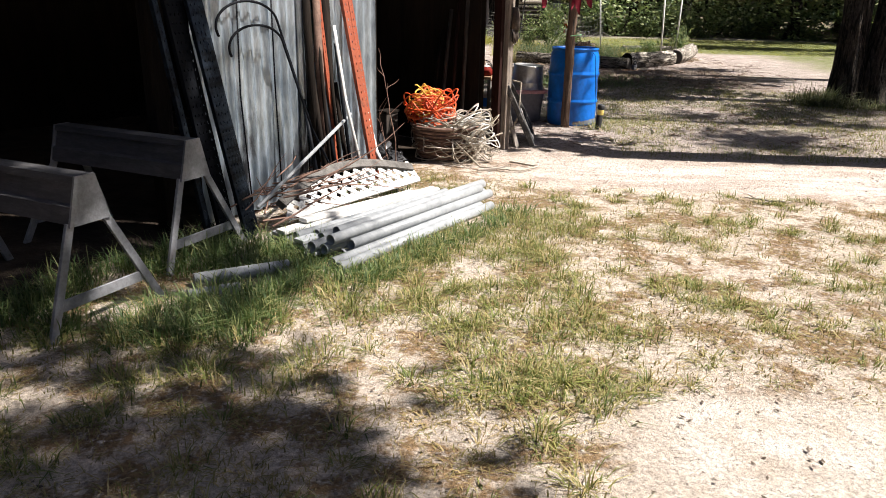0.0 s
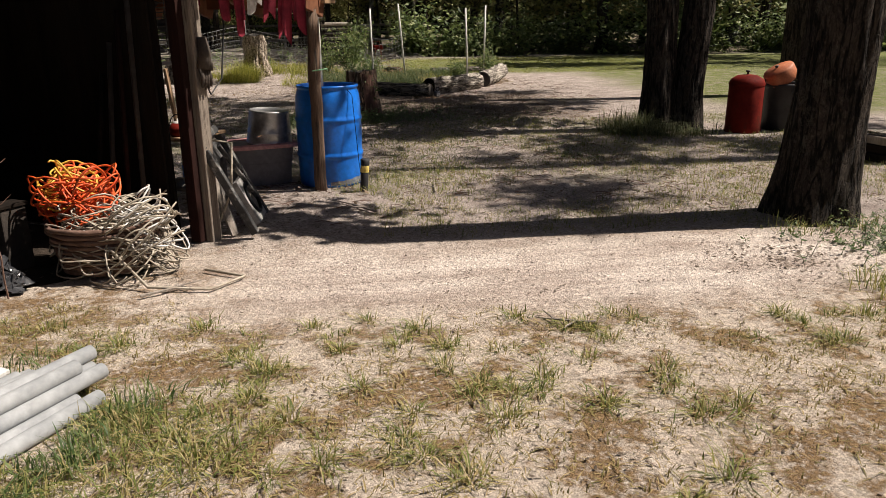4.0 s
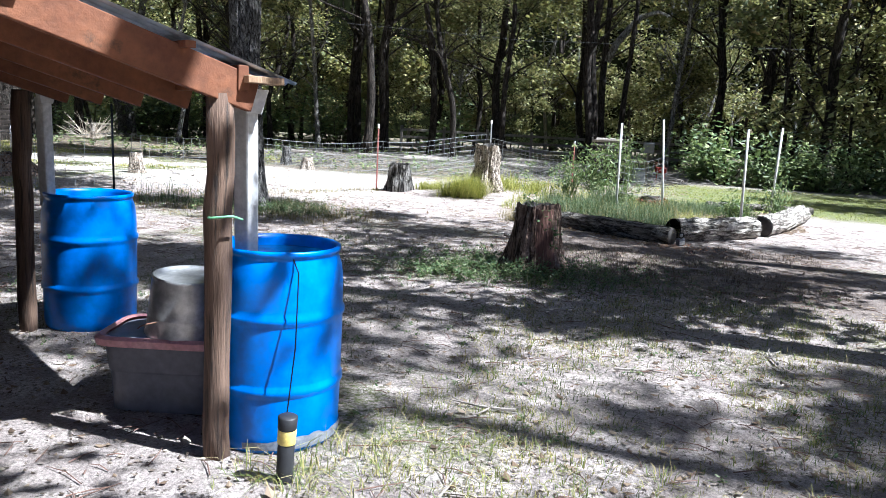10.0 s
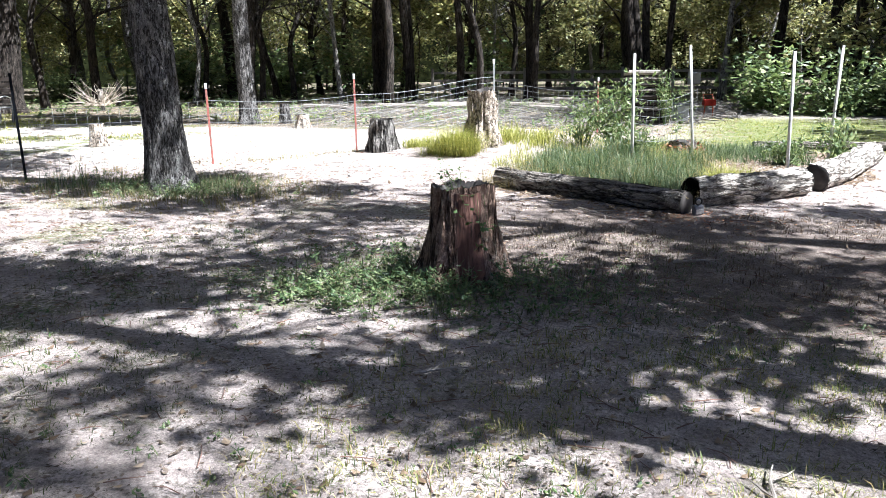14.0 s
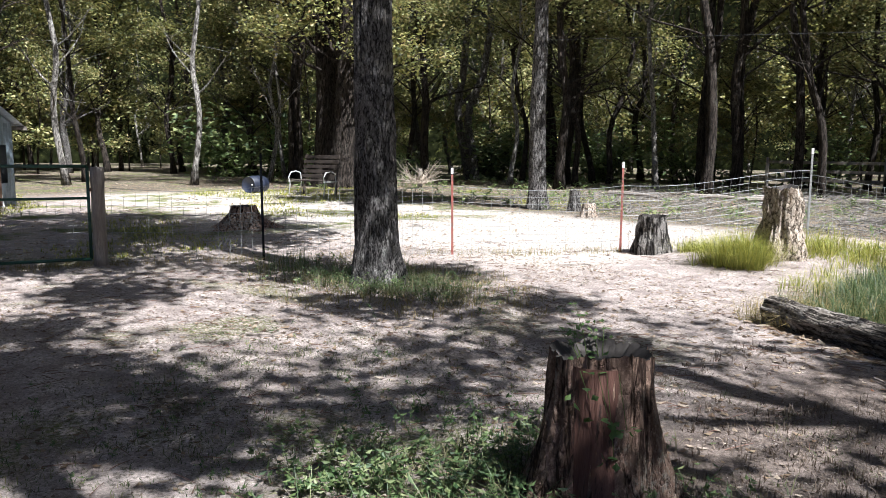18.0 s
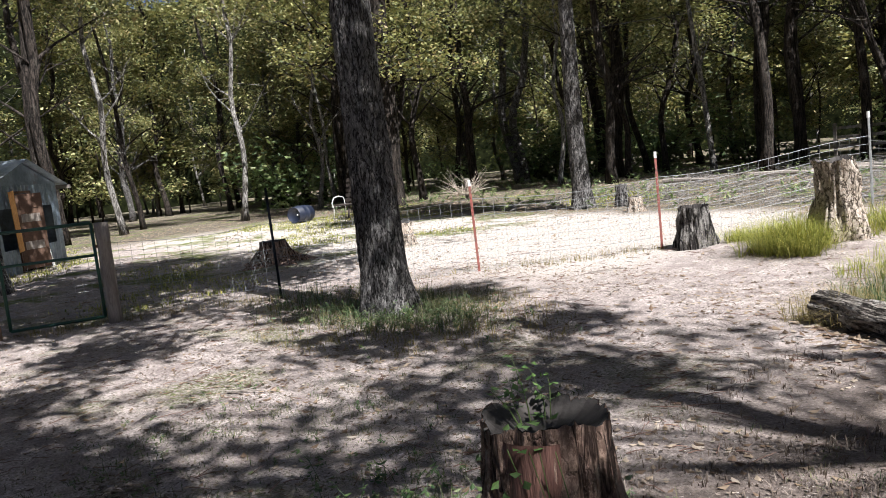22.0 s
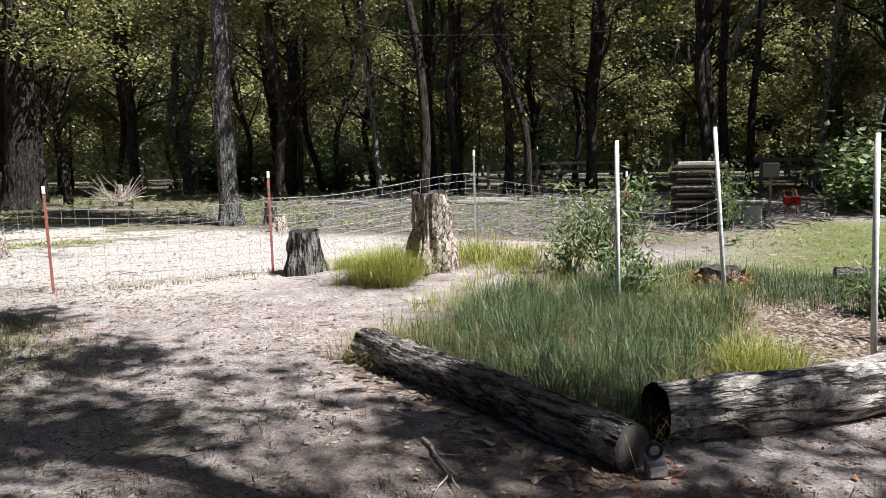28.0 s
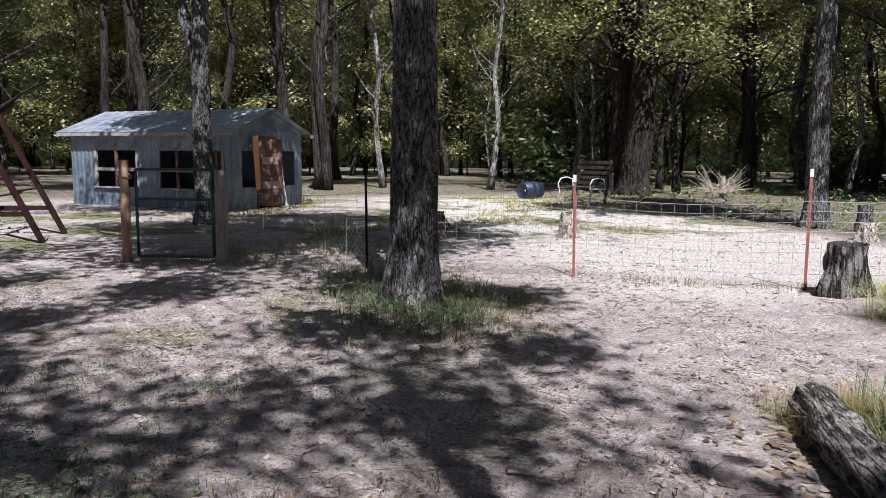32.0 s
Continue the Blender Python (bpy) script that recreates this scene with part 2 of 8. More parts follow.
def ground_material():
    """Pale sandy soil, thin turf, dusty path, mossy lawn and rotted leaves with woodland shade in the colour, each with
    its own reach.
    """
    ma, nt, bs = nodes_of("soil")
    co = coords(nt)
    sep = nt.nodes.new("ShaderNodeSeparateXYZ")
    nt.links.new(co, sep.inputs[0])
    n_big, n_mid, n_fine = noise_of(nt, co, 0.55, 6), noise_of(nt, co, 3.2, 9, 0.7), noise_of(nt, co, 26, 9, 0.75)

    def along(sock, lo, hi, wob=0.0):
        m1 = nt.nodes.new("ShaderNodeMath")
        m1.operation = "MULTIPLY_ADD"
        nt.links.new(n_big, m1.inputs[0])
        m1.inputs[1].default_value = wob
        nt.links.new(sock, m1.inputs[2])
        return ramp(nt, m1.outputs[0], lo + wob / 2, hi + wob / 2)

    def times(a, b):
        m1 = nt.nodes.new("ShaderNodeMath")
        m1.operation = "MULTIPLY"
        nt.links.new(a, m1.inputs[0])
        nt.links.new(b, m1.inputs[1])
        return m1.outputs[0]

    x, y = sep.outputs[0], sep.outputs[1]
    sand = mixc(nt, ramp(nt, n_mid, 0.35, 0.65), (0.55, 0.46, 0.38), (0.80, 0.725, 0.65))
    turf = mixc(nt, ramp(nt, n_fine, 0.35, 0.65), (0.14, 0.082, 0.04), (0.31, 0.205, 0.11))
    front = mixc(nt, times(ramp(nt, n_mid, 0.44, 0.56), ramp(nt, n_fine, 0.30, 0.52)), sand, turf)
    dust = mixc(nt, ramp(nt, n_mid, 0.35, 0.68), (0.27, 0.225, 0.205), (0.56, 0.485, 0.445))
    # rotted leaves, with the woods' shade put into the colour
    mould_shade = mixc(nt, ramp(nt, n_fine, 0.4, 0.6), (0.055, 0.05, 0.036), (0.15, 0.13, 0.10))
    dust = mixc(nt, times(ramp(nt, n_fine, 0.50, 0.62), ramp(nt, n_mid, 0.42, 0.58)), dust, mould_shade)
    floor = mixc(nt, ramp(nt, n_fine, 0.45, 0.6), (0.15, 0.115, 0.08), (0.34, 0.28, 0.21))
    green = mixc(nt, ramp(nt, n_fine, 0.35, 0.65), (0.075, 0.105, 0.03), (0.20, 0.21, 0.075))
    col = mixc(nt, along(y, 7.2, 8.6, 1.5), front, dust)
    clear = times(times(along(x, 0.95, 1.35, 0.5), along(x, 2.6, 2.2, 0.5)), times(along(y, 2.3, 2.6, 0.5), along(y, 3.5, 3.2, 0.5)))
    col = mixc(nt, clear, col, sand)
    track = times(along(y, 6.2, 6.9, 0.8), along(y, 8.3, 7.4, 0.8))
    ruts = noise_of(nt, coords(nt, (0.7, 2.4, 1)), 1.5, 8, 0.72)
    worn = mixc(nt, ramp(nt, ruts, 0.34, 0.66), (0.45, 0.365, 0.315), (0.76, 0.67, 0.605))
    col = mixc(nt, times(track, along(x, 0.0, 1.2, 1.0)), col, worn)
    yard = times(times(along(x, -2.0, -3.6, 1.5), along(y, 18.5, 20.5, 1.5)), along(y, 31.0, 27.0, 3.0))
    straw = mixc(nt, ramp(nt, n_fine, 0.35, 0.65), (0.37, 0.325, 0.28), (0.63, 0.575, 0.52))
    col = mixc(nt, yard, col, straw)
    thin = times(ramp(nt, n_big, 0.52, 0.62), times(along(y, 9.0, 10.5, 1.0), along(y, 19.0, 16.0, 1.0)))
    col = mixc(nt, times(thin, ramp(nt, n_fine, 0.4, 0.6)), col, (0.13, 0.14, 0.055))
    lawn = times(times(along(y, 23.2, 24.8, 2.0), along(y, 35.0, 31.0, 2.0)), along(x, 0.8, 3.0, 2.0))
    lawn2 = times(times(along(y, 13.0, 15.0, 3.0), along(x, 6.5, 8.2, 2.0)), along(y, 35.0, 31.0, 2.0))
    col = mixc(nt, times(lawn, ramp(nt, n_mid, 0.3, 0.5)), col, green)
    col = mixc(nt, times(lawn2, ramp(nt, n_mid, 0.3, 0.55)), col, green)
    weeds = times(times(along(x, -8.0, -9.5, 3.0), ramp(nt, n_big, 0.5, 0.58)), along(x, -26.0, -22.0, 3.0))
    col = mixc(nt, times(weeds, ramp(nt, n_mid, 0.35, 0.55)), col, green)
    # reaches as far as the shade past the fence and under the woods
    col = mixc(nt, times(along(y, 25.6, 27.6, 2.0), along(x, 2.2, 0.2, 1.5)), col, mould_shade)
    col = mixc(nt, along(y, 33.0, 36.0, 3.0), col, mould_shade)
    col = mixc(nt, along(x, -21.0, -25.0, 3.0), col, mould_shade)
    # leaf and moss patches on the woodland floor, also standing for lit ground
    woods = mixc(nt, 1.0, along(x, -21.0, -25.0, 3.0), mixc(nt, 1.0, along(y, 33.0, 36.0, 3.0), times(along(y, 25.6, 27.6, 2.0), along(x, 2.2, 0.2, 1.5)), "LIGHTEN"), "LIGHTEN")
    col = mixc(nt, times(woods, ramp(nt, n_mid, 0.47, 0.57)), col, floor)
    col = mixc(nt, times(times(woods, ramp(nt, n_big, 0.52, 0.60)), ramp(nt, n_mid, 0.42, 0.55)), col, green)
    # darker brown ground round the log's end
    log_ground = times(times(along(x, 0.4, 1.6, 1.2), along(x, 5.4, 4.4, 1.0)), times(along(y, 13.4, 14.6, 1.4), along(y, 18.4, 17.4, 1.2)))
    soil = mixc(nt, ramp(nt, n_mid, 0.36, 0.64), (0.10, 0.078, 0.066), (0.27, 0.22, 0.19))
    col = mixc(nt, times(log_ground, ramp(nt, n_mid, 0.30, 0.46)), col, soil)
    g = nt.nodes.new("ShaderNodeMapRange")
    g.inputs[1].default_value, g.inputs[2].default_value, g.inputs[3].default_value, g.inputs[4].default_value = 0.36, 0.64, 0.42, 1.38
    nt.links.new(noise_of(nt, co, 48, 8, 0.85), g.inputs[0])
    col = mixc(nt, 1.0, col, g.outputs[0], "MULTIPLY")
    bits = times(ramp(nt, noise_of(nt, co, 19, 7, 0.85), 0.575, 0.625), ramp(nt, n_mid, 0.34, 0.56))
    col = mixc(nt, bits, col, (0.07, 0.052, 0.04))
    pale = times(ramp(nt, noise_of(nt, co, 33, 6, 0.8), 0.60, 0.65), ramp(nt, n_mid, 0.6, 0.4))
    col = mixc(nt, pale, col, (0.60, 0.55, 0.49))
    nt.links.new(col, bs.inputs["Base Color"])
    bs.inputs["Roughness"].default_value = 0.95
    bs.inputs["Specular IOR Level"].default_value = 0.15
    bumped(nt, bs, mixc(nt, 0.5, n_mid, n_fine), 1.0, 0.07)
    return ma


SOIL = ground_material()
BARK_DARK = bark("bark_dark", (0.028, 0.022, 0.018), (0.07, 0.056, 0.046), (0.10, 0.09, 0.075), scale=8)
BARK_GREY = bark("bark_grey", (0.075, 0.069, 0.064), (0.225, 0.21, 0.20), (0.40, 0.39, 0.365), scale=12, tall=0.27)
BARK_PALE = bark("bark_pale", (0.30, 0.225, 0.16), (0.60, 0.52, 0.44), (0.20, 0.14, 0.095), scale=7, tall=0.6, gap=0.045)
# darkest and palest leaf colours stand in for shaded and lit leaves
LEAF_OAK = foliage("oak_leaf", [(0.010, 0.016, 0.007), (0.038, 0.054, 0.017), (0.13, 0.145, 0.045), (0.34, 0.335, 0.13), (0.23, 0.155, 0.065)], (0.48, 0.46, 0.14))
LEAF_BUSH = foliage("bush_leaf", [(0.025, 0.05, 0.016), (0.065, 0.11, 0.035), (0.17, 0.22, 0.085), (0.30, 0.32, 0.14)], (0.30, 0.40, 0.12))
LEAF_WEED = foliage("weed_leaf", [(0.02, 0.045, 0.016), (0.05, 0.09, 0.03), (0.11, 0.16, 0.055), (0.20, 0.22, 0.10)], (0.18, 0.28, 0.08))
LEAF_VINE = foliage("vine_leaf", [(0.04, 0.09, 0.02), (0.09, 0.15, 0.04)], (0.2, 0.34, 0.08))
GRASS_DRY = foliage("dry_grass", [(0.12, 0.11, 0.035), (0.20, 0.165, 0.055), (0.31, 0.23, 0.095), (0.40, 0.30, 0.15)], (0.35, 0.33, 0.12), 0.7)
GRASS_GREEN = foliage("green_grass", [(0.022, 0.05, 0.014), (0.05, 0.095, 0.025), (0.12, 0.16, 0.05), (0.24, 0.24, 0.10)], (0.2, 0.30, 0.07), 0.6)
GRASS_BED = foliage("bed_grass", [(0.010, 0.022, 0.008), (0.03, 0.055, 0.020), (0.07, 0.11, 0.04), (0.20, 0.225, 0.11)], (0.11, 0.18, 0.05), 0.45)
GRASS_LIME = foliage("lime_grass", [(0.06, 0.08, 0.014), (0.17, 0.20, 0.03), (0.32, 0.32, 0.06), (0.46, 0.42, 0.13)], (0.44, 0.42, 0.08), 0.6)
LITTER = foliage("leaf_litter", [(0.06, 0.04, 0.026), (0.16, 0.105, 0.066), (0.29, 0.22, 0.15), (0.44, 0.38, 0.31)], (0.25, 0.17, 0.09), 0.85)
LEAF_RUST = foliage("rust_leaf", [(0.14, 0.05, 0.025), (0.26, 0.11, 0.055), (0.38, 0.22, 0.12)], (0.3, 0.12, 0.05), 0.8)
CRUMBS = foliage("leaf_crumbs", [(0.06, 0.045, 0.033), (0.13, 0.10, 0.075), (0.22, 0.175, 0.14), (0.30, 0.25, 0.21)], (0.1, 0.06, 0.03), 0.9)
WOOD_GREY = surface("weathered_wood", (0.20, 0.17, 0.145), (0.34, 0.30, 0.26), 3, 0.9, 0.7, stretch=(6, 6, 0.7), stain=(0.09, 0.075, 0.06))
WOOD_POST = surface("post_wood", (0.085, 0.05, 0.033), (0.19, 0.12, 0.08), 4, 0.85, 0.9, stretch=(6, 6, 0.4), stain=(0.035, 0.024, 0.018), stain_at=(0.5, 0.62), stain_scale=5)
WOOD_RED = surface("rafter_wood", (0.12, 0.04, 0.016), (0.20, 0.075, 0.03), 2, 0.8, 0.5, stretch=(2, 2, 2), stain=(0.05, 0.025, 0.012), stain_at=(0.55, 0.7))
WOOD_CUT = surface("cut_wood", (0.022, 0.018, 0.016), (0.060, 0.052, 0.046), 5, 0.9, 0.8, stain=(0.03, 0.025, 0.02))
WOOD_SAW = surface("sawhorse_steel_beam", (0.045, 0.045, 0.05), (0.085, 0.083, 0.088), 4, 0.75, 0.4, 0.1, stretch=(1, 4, 4), stain=(0.04, 0.03, 0.025))
PAINT_GREY = surface("sawhorse_steel", (0.17, 0.175, 0.19), (0.27, 0.275, 0.30), 8, 0.55, 0.2, 0.3, stain=(0.10, 0.075, 0.06))
ZINC = surface("galvanised_sheet", (0.18, 0.235, 0.30), (0.56, 0.64, 0.72), 9, 0.30, 0.25, 0.72, stretch=(1, 1, 0.22), stain=(0.10, 0.105, 0.12), stain_at=(0.54, 0.66), stain_scale=5)
ZINC_ROOF = surface("roof_sheet", (0.26, 0.30, 0.35), (0.48, 0.53, 0.60), 3, 0.42, 0.2, 0.6, stain=(0.16, 0.15, 0.15))
HUT_SHEET = surface("hut_sheet", (0.11, 0.145, 0.185), (0.24, 0.295, 0.35), 1.5, 0.45, 0.2, 0.5, stain=(0.12, 0.11, 0.11))
BLUE = surface("blue_plastic", (0.002, 0.14, 0.60), (0.004, 0.18, 0.72), 2.5, 0.36, 0.12, stain=(0.05, 0.18, 0.46), stain_at=(0.68, 0.86), dist=0.004)
DUSTY = surface("barrel_dust", (0.12, 0.15, 0.21), (0.30, 0.31, 0.33), 9, 0.9, 0.3)
TUB = surface("grey_plastic", (0.13, 0.13, 0.15), (0.18, 0.18, 0.20), 3, 0.5, 0.15)
TUB_RIM = surface("faded_red_plastic", (0.48, 0.22, 0.24), (0.62, 0.34, 0.34), 6, 0.55, 0.2)
PAIL = surface("pail_zinc", (0.42, 0.42, 0.43), (0.60, 0.60, 0.60), 6, 0.38, 0.2, 0.8, stain=(0.30, 0.28, 0.26))
WHITE = surface("white_paint", (0.52, 0.51, 0.49), (0.66, 0.65, 0.63), 5, 0.6, 0.2, stain=(0.36, 0.33, 0.28), stain_at=(0.6, 0.78))
PLATE = surface("dusty_plate", (0.20, 0.20, 0.20), (0.40, 0.39, 0.37), 9, 0.9, 0.4, stain=(0.08, 0.08, 0.08))
IRON_DUSTY = surface("dusty_iron", (0.02, 0.02, 0.021), (0.05, 0.05, 0.05), 8, 0.8, 0.4, stain=(0.30, 0.29, 0.27), stain_at=(0.5, 0.68), stain_scale=7)
PVC = surface("white_pipe", (0.22, 0.235, 0.25), (0.36, 0.375, 0.39), 3, 0.5, 0.15, stain=(0.16, 0.155, 0.145), stain_at=(0.55, 0.72))
IRON_BLACK = surface("black_iron", (0.0018, 0.0026, 0.0045), (0.004, 0.0055, 0.009), 6, 0.6, 0.3, 0.0, stain=(0.02, 0.027, 0.038), stain_at=(0.68, 0.82))
STEEL_DARK = surface("dark_angle_steel", (0.010, 0.016, 0.026), (0.035, 0.052, 0.075), 7, 0.38, 0.3, 0.6, stain=(0.004, 0.005, 0.007), stain_at=(0.45, 0.6), stain_scale=9)
IRON_RED = surface("red_iron", (0.27, 0.05, 0.018), (0.36, 0.085, 0.035), 6, 0.65, 0.3, 0.1, stain=(0.12, 0.04, 0.022), stain_at=(0.5, 0.66), stain_scale=6)
IRON_RUST = surface("rusty_iron", (0.10, 0.05, 0.03), (0.18, 0.095, 0.06), 9, 0.9, 0.5, 0.2)
WIRE = surface("fence_wire", (0.20, 0.205, 0.205), (0.32, 0.325, 0.32), 10, 0.5, 0.1, 0.4)
# near-black woods: the shade inside the shed is put into these two colours
DARK = surface("shaded_dark_wood", (0.008, 0.006, 0.005), (0.018, 0.013, 0.010), 3, 0.95, 0.5, stretch=(4, 4, 0.6))
DARK_RED = surface("shaded_red_board", (0.014, 0.006, 0.005), (0.028, 0.011, 0.009), 3, 0.9, 0.5, stretch=(4, 4, 0.5))
CORD_ORANGE = surface("orange_cord", (0.55, 0.055, 0.012), (0.68, 0.12, 0.022), 20, 0.5, 0.1)
CORD_YELLOW = surface("yellow_cord", (0.62, 0.34, 0.04), (0.74, 0.46, 0.08), 20, 0.5, 0.1)
CORD_PALE = surface("pale_cord", (0.25, 0.215, 0.165), (0.44, 0.39, 0.32), 20, 0.6, 0.1)
CLOTH_RED = surface("red_cloth", (0.20, 0.012, 0.03), (0.30, 0.025, 0.05), 6, 0.9, 0.4)
CLOTH_WHITE = surface("white_cloth", (0.55, 0.52, 0.50), (0.68, 0.66, 0.64), 6, 0.9, 0.4)
DRUM_RED = surface("red_drum_paint", (0.12, 0.007, 0.004), (0.18, 0.014, 0.008), 4, 0.7, 0.2, stain=(0.06, 0.016, 0.010), stain_at=(0.5, 0.66))
LID_ORANGE = surface("orange_lid", (0.34, 0.09, 0.035), (0.46, 0.16, 0.075), 5, 0.6, 0.2)
BLACK_PLASTIC = surface("black_plastic", (0.012, 0.012, 0.014), (0.028, 0.028, 0.03), 5, 0.55, 0.2)
YELLOW = surface("yellow_band", (0.72, 0.55, 0.12), (0.78, 0.62, 0.2), 9, 0.6, 0.1)
GATE_GREEN = surface("green_gate", (0.012, 0.05, 0.035), (0.02, 0.075, 0.05), 6, 0.5, 0.2, stain=(0.05, 0.03, 0.02))
DOOR_ORANGE = surface("raw_plywood", (0.50, 0.24, 0.07), (0.62, 0.34, 0.12), 3, 0.7, 0.3)
HUT_BROWN = surface("door_brown", (0.085, 0.047, 0.03), (0.14, 0.08, 0.052), 4, 0.8, 0.4)
# backdrop colour: dark for the woods' shade, pale blotches for lit leaves
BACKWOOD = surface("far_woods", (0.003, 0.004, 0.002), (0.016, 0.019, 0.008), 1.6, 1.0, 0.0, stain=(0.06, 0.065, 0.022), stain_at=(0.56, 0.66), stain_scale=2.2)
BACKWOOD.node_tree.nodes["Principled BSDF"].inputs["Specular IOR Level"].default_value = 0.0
GRASS_YARD = foliage("yard_grass", [(0.04, 0.065, 0.015), (0.11, 0.15, 0.03), (0.23, 0.235, 0.065), (0.33, 0.26, 0.11), (0.44, 0.36, 0.20)], (0.34, 0.36, 0.10), 0.65)
GRASS_DULL = foliage("dull_grass", [(0.022, 0.034, 0.014), (0.055, 0.075, 0.028), (0.12, 0.13, 0.055), (0.26, 0.23, 0.13)], (0.20, 0.22, 0.08), 0.7)

STEEL_POST = surface("faded_red_steel", (0.22, 0.055, 0.042), (0.31, 0.11, 0.085), 12, 0.7, 0.3, 0.1, stain=(0.13, 0.08, 0.065), stain_at=(0.48, 0.62), stain_scale=7)
# colour of the sheet that stands for shade on the shed's ground
SHED_SHADE = surface("shed_shade", (0.025, 0.019, 0.015), (0.055, 0.042, 0.033), 5, 1.0, 0.8, dist=0.03)
DEAD_GREY = surface("bleached_deadwood", (0.10, 0.09, 0.08), (0.27, 0.25, 0.23), 12, 0.9, 0.4)
TWIG = surface("reddish_twig", (0.10, 0.055, 0.04), (0.20, 0.12, 0.09), 12, 0.9, 0.4)
FILM = surface("crumpled_plastic", (0.02, 0.021, 0.024), (0.07, 0.072, 0.078), 8, 0.22, 0.3)
for ma in (DRUM_RED, IRON_BLACK, DARK, DARK_RED, SHED_SHADE):
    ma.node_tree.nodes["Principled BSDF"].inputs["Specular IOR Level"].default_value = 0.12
GATE_WOOD = surface("tan_post_wood", (0.26, 0.16, 0.09), (0.40, 0.27, 0.165), 4, 0.85, 0.5, stretch=(5, 5, 0.5), stain=(0.14, 0.09, 0.06))
BRUSH = surface("dry_brush", (0.30, 0.25, 0.19), (0.52, 0.45, 0.37), 8, 0.9, 0.4)
WATER = surface("barrel_water", (0.006, 0.05, 0.15), (0.01, 0.07, 0.20), 3, 0.06, 0.15)
CORD_GREEN = surface("green_cord", (0.16, 0.40, 0.20), (0.24, 0.50, 0.28), 20, 0.6, 0.1)

# ---- ground ----
def ground_sheet():
    xs = [-400, -120, -60, -30] + [-14 + 0.25 * i for i in range(121)] + [30, 60, 120, 400]
    ys = [-300, -90, -30] + [-6 + 0.25 * i for i in range(169)] + [60, 120, 400]
    b = Build()
    b.v = [(x, y, gz(x, y)) for y in ys for x in xs]
    n = len(xs)
    b.f = [(j * n + i, j * n + i + 1, (j + 1) * n + i + 1, (j + 1) * n + i) for j in range(len(ys) - 1) for i in range(n - 1)]
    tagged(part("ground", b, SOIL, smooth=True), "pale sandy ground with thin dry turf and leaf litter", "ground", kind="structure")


ground_sheet()


# ---- trees ----
def trunk_shape(seed, ridges, depth, flare):
    def shape(a, i, p):
        q = Vector((math.cos(a) * ridges, math.sin(a) * ridges, p.z * 1.3 + seed * 11))
        k = 1 + depth * (1 - 2 * abs(noise.noise(q))) * 0.6 + depth * 0.5 * noise.noise(q * 2.7)
        if p.z < 0.9:
            k += (0.9 - p.z) ** 2 * flare * (1 + 0.6 * math.cos(a * 5 + seed) + 0.35 * math.cos(a * 3 + 2 * seed))
        return k
    return shape


def limb_path(p, d, length, steps, rnd, droop=0.0):
    pts, d = [Vector(p)], Vector(d).normalized()
    for _ in range(steps):
        d = (d + Vector((rnd.uniform(-1, 1), rnd.uniform(-1, 1), rnd.uniform(-0.6, 0.8) - droop)) * 0.22).normalized()
        pts.append(pts[-1] + d * (length / steps))
    return pts


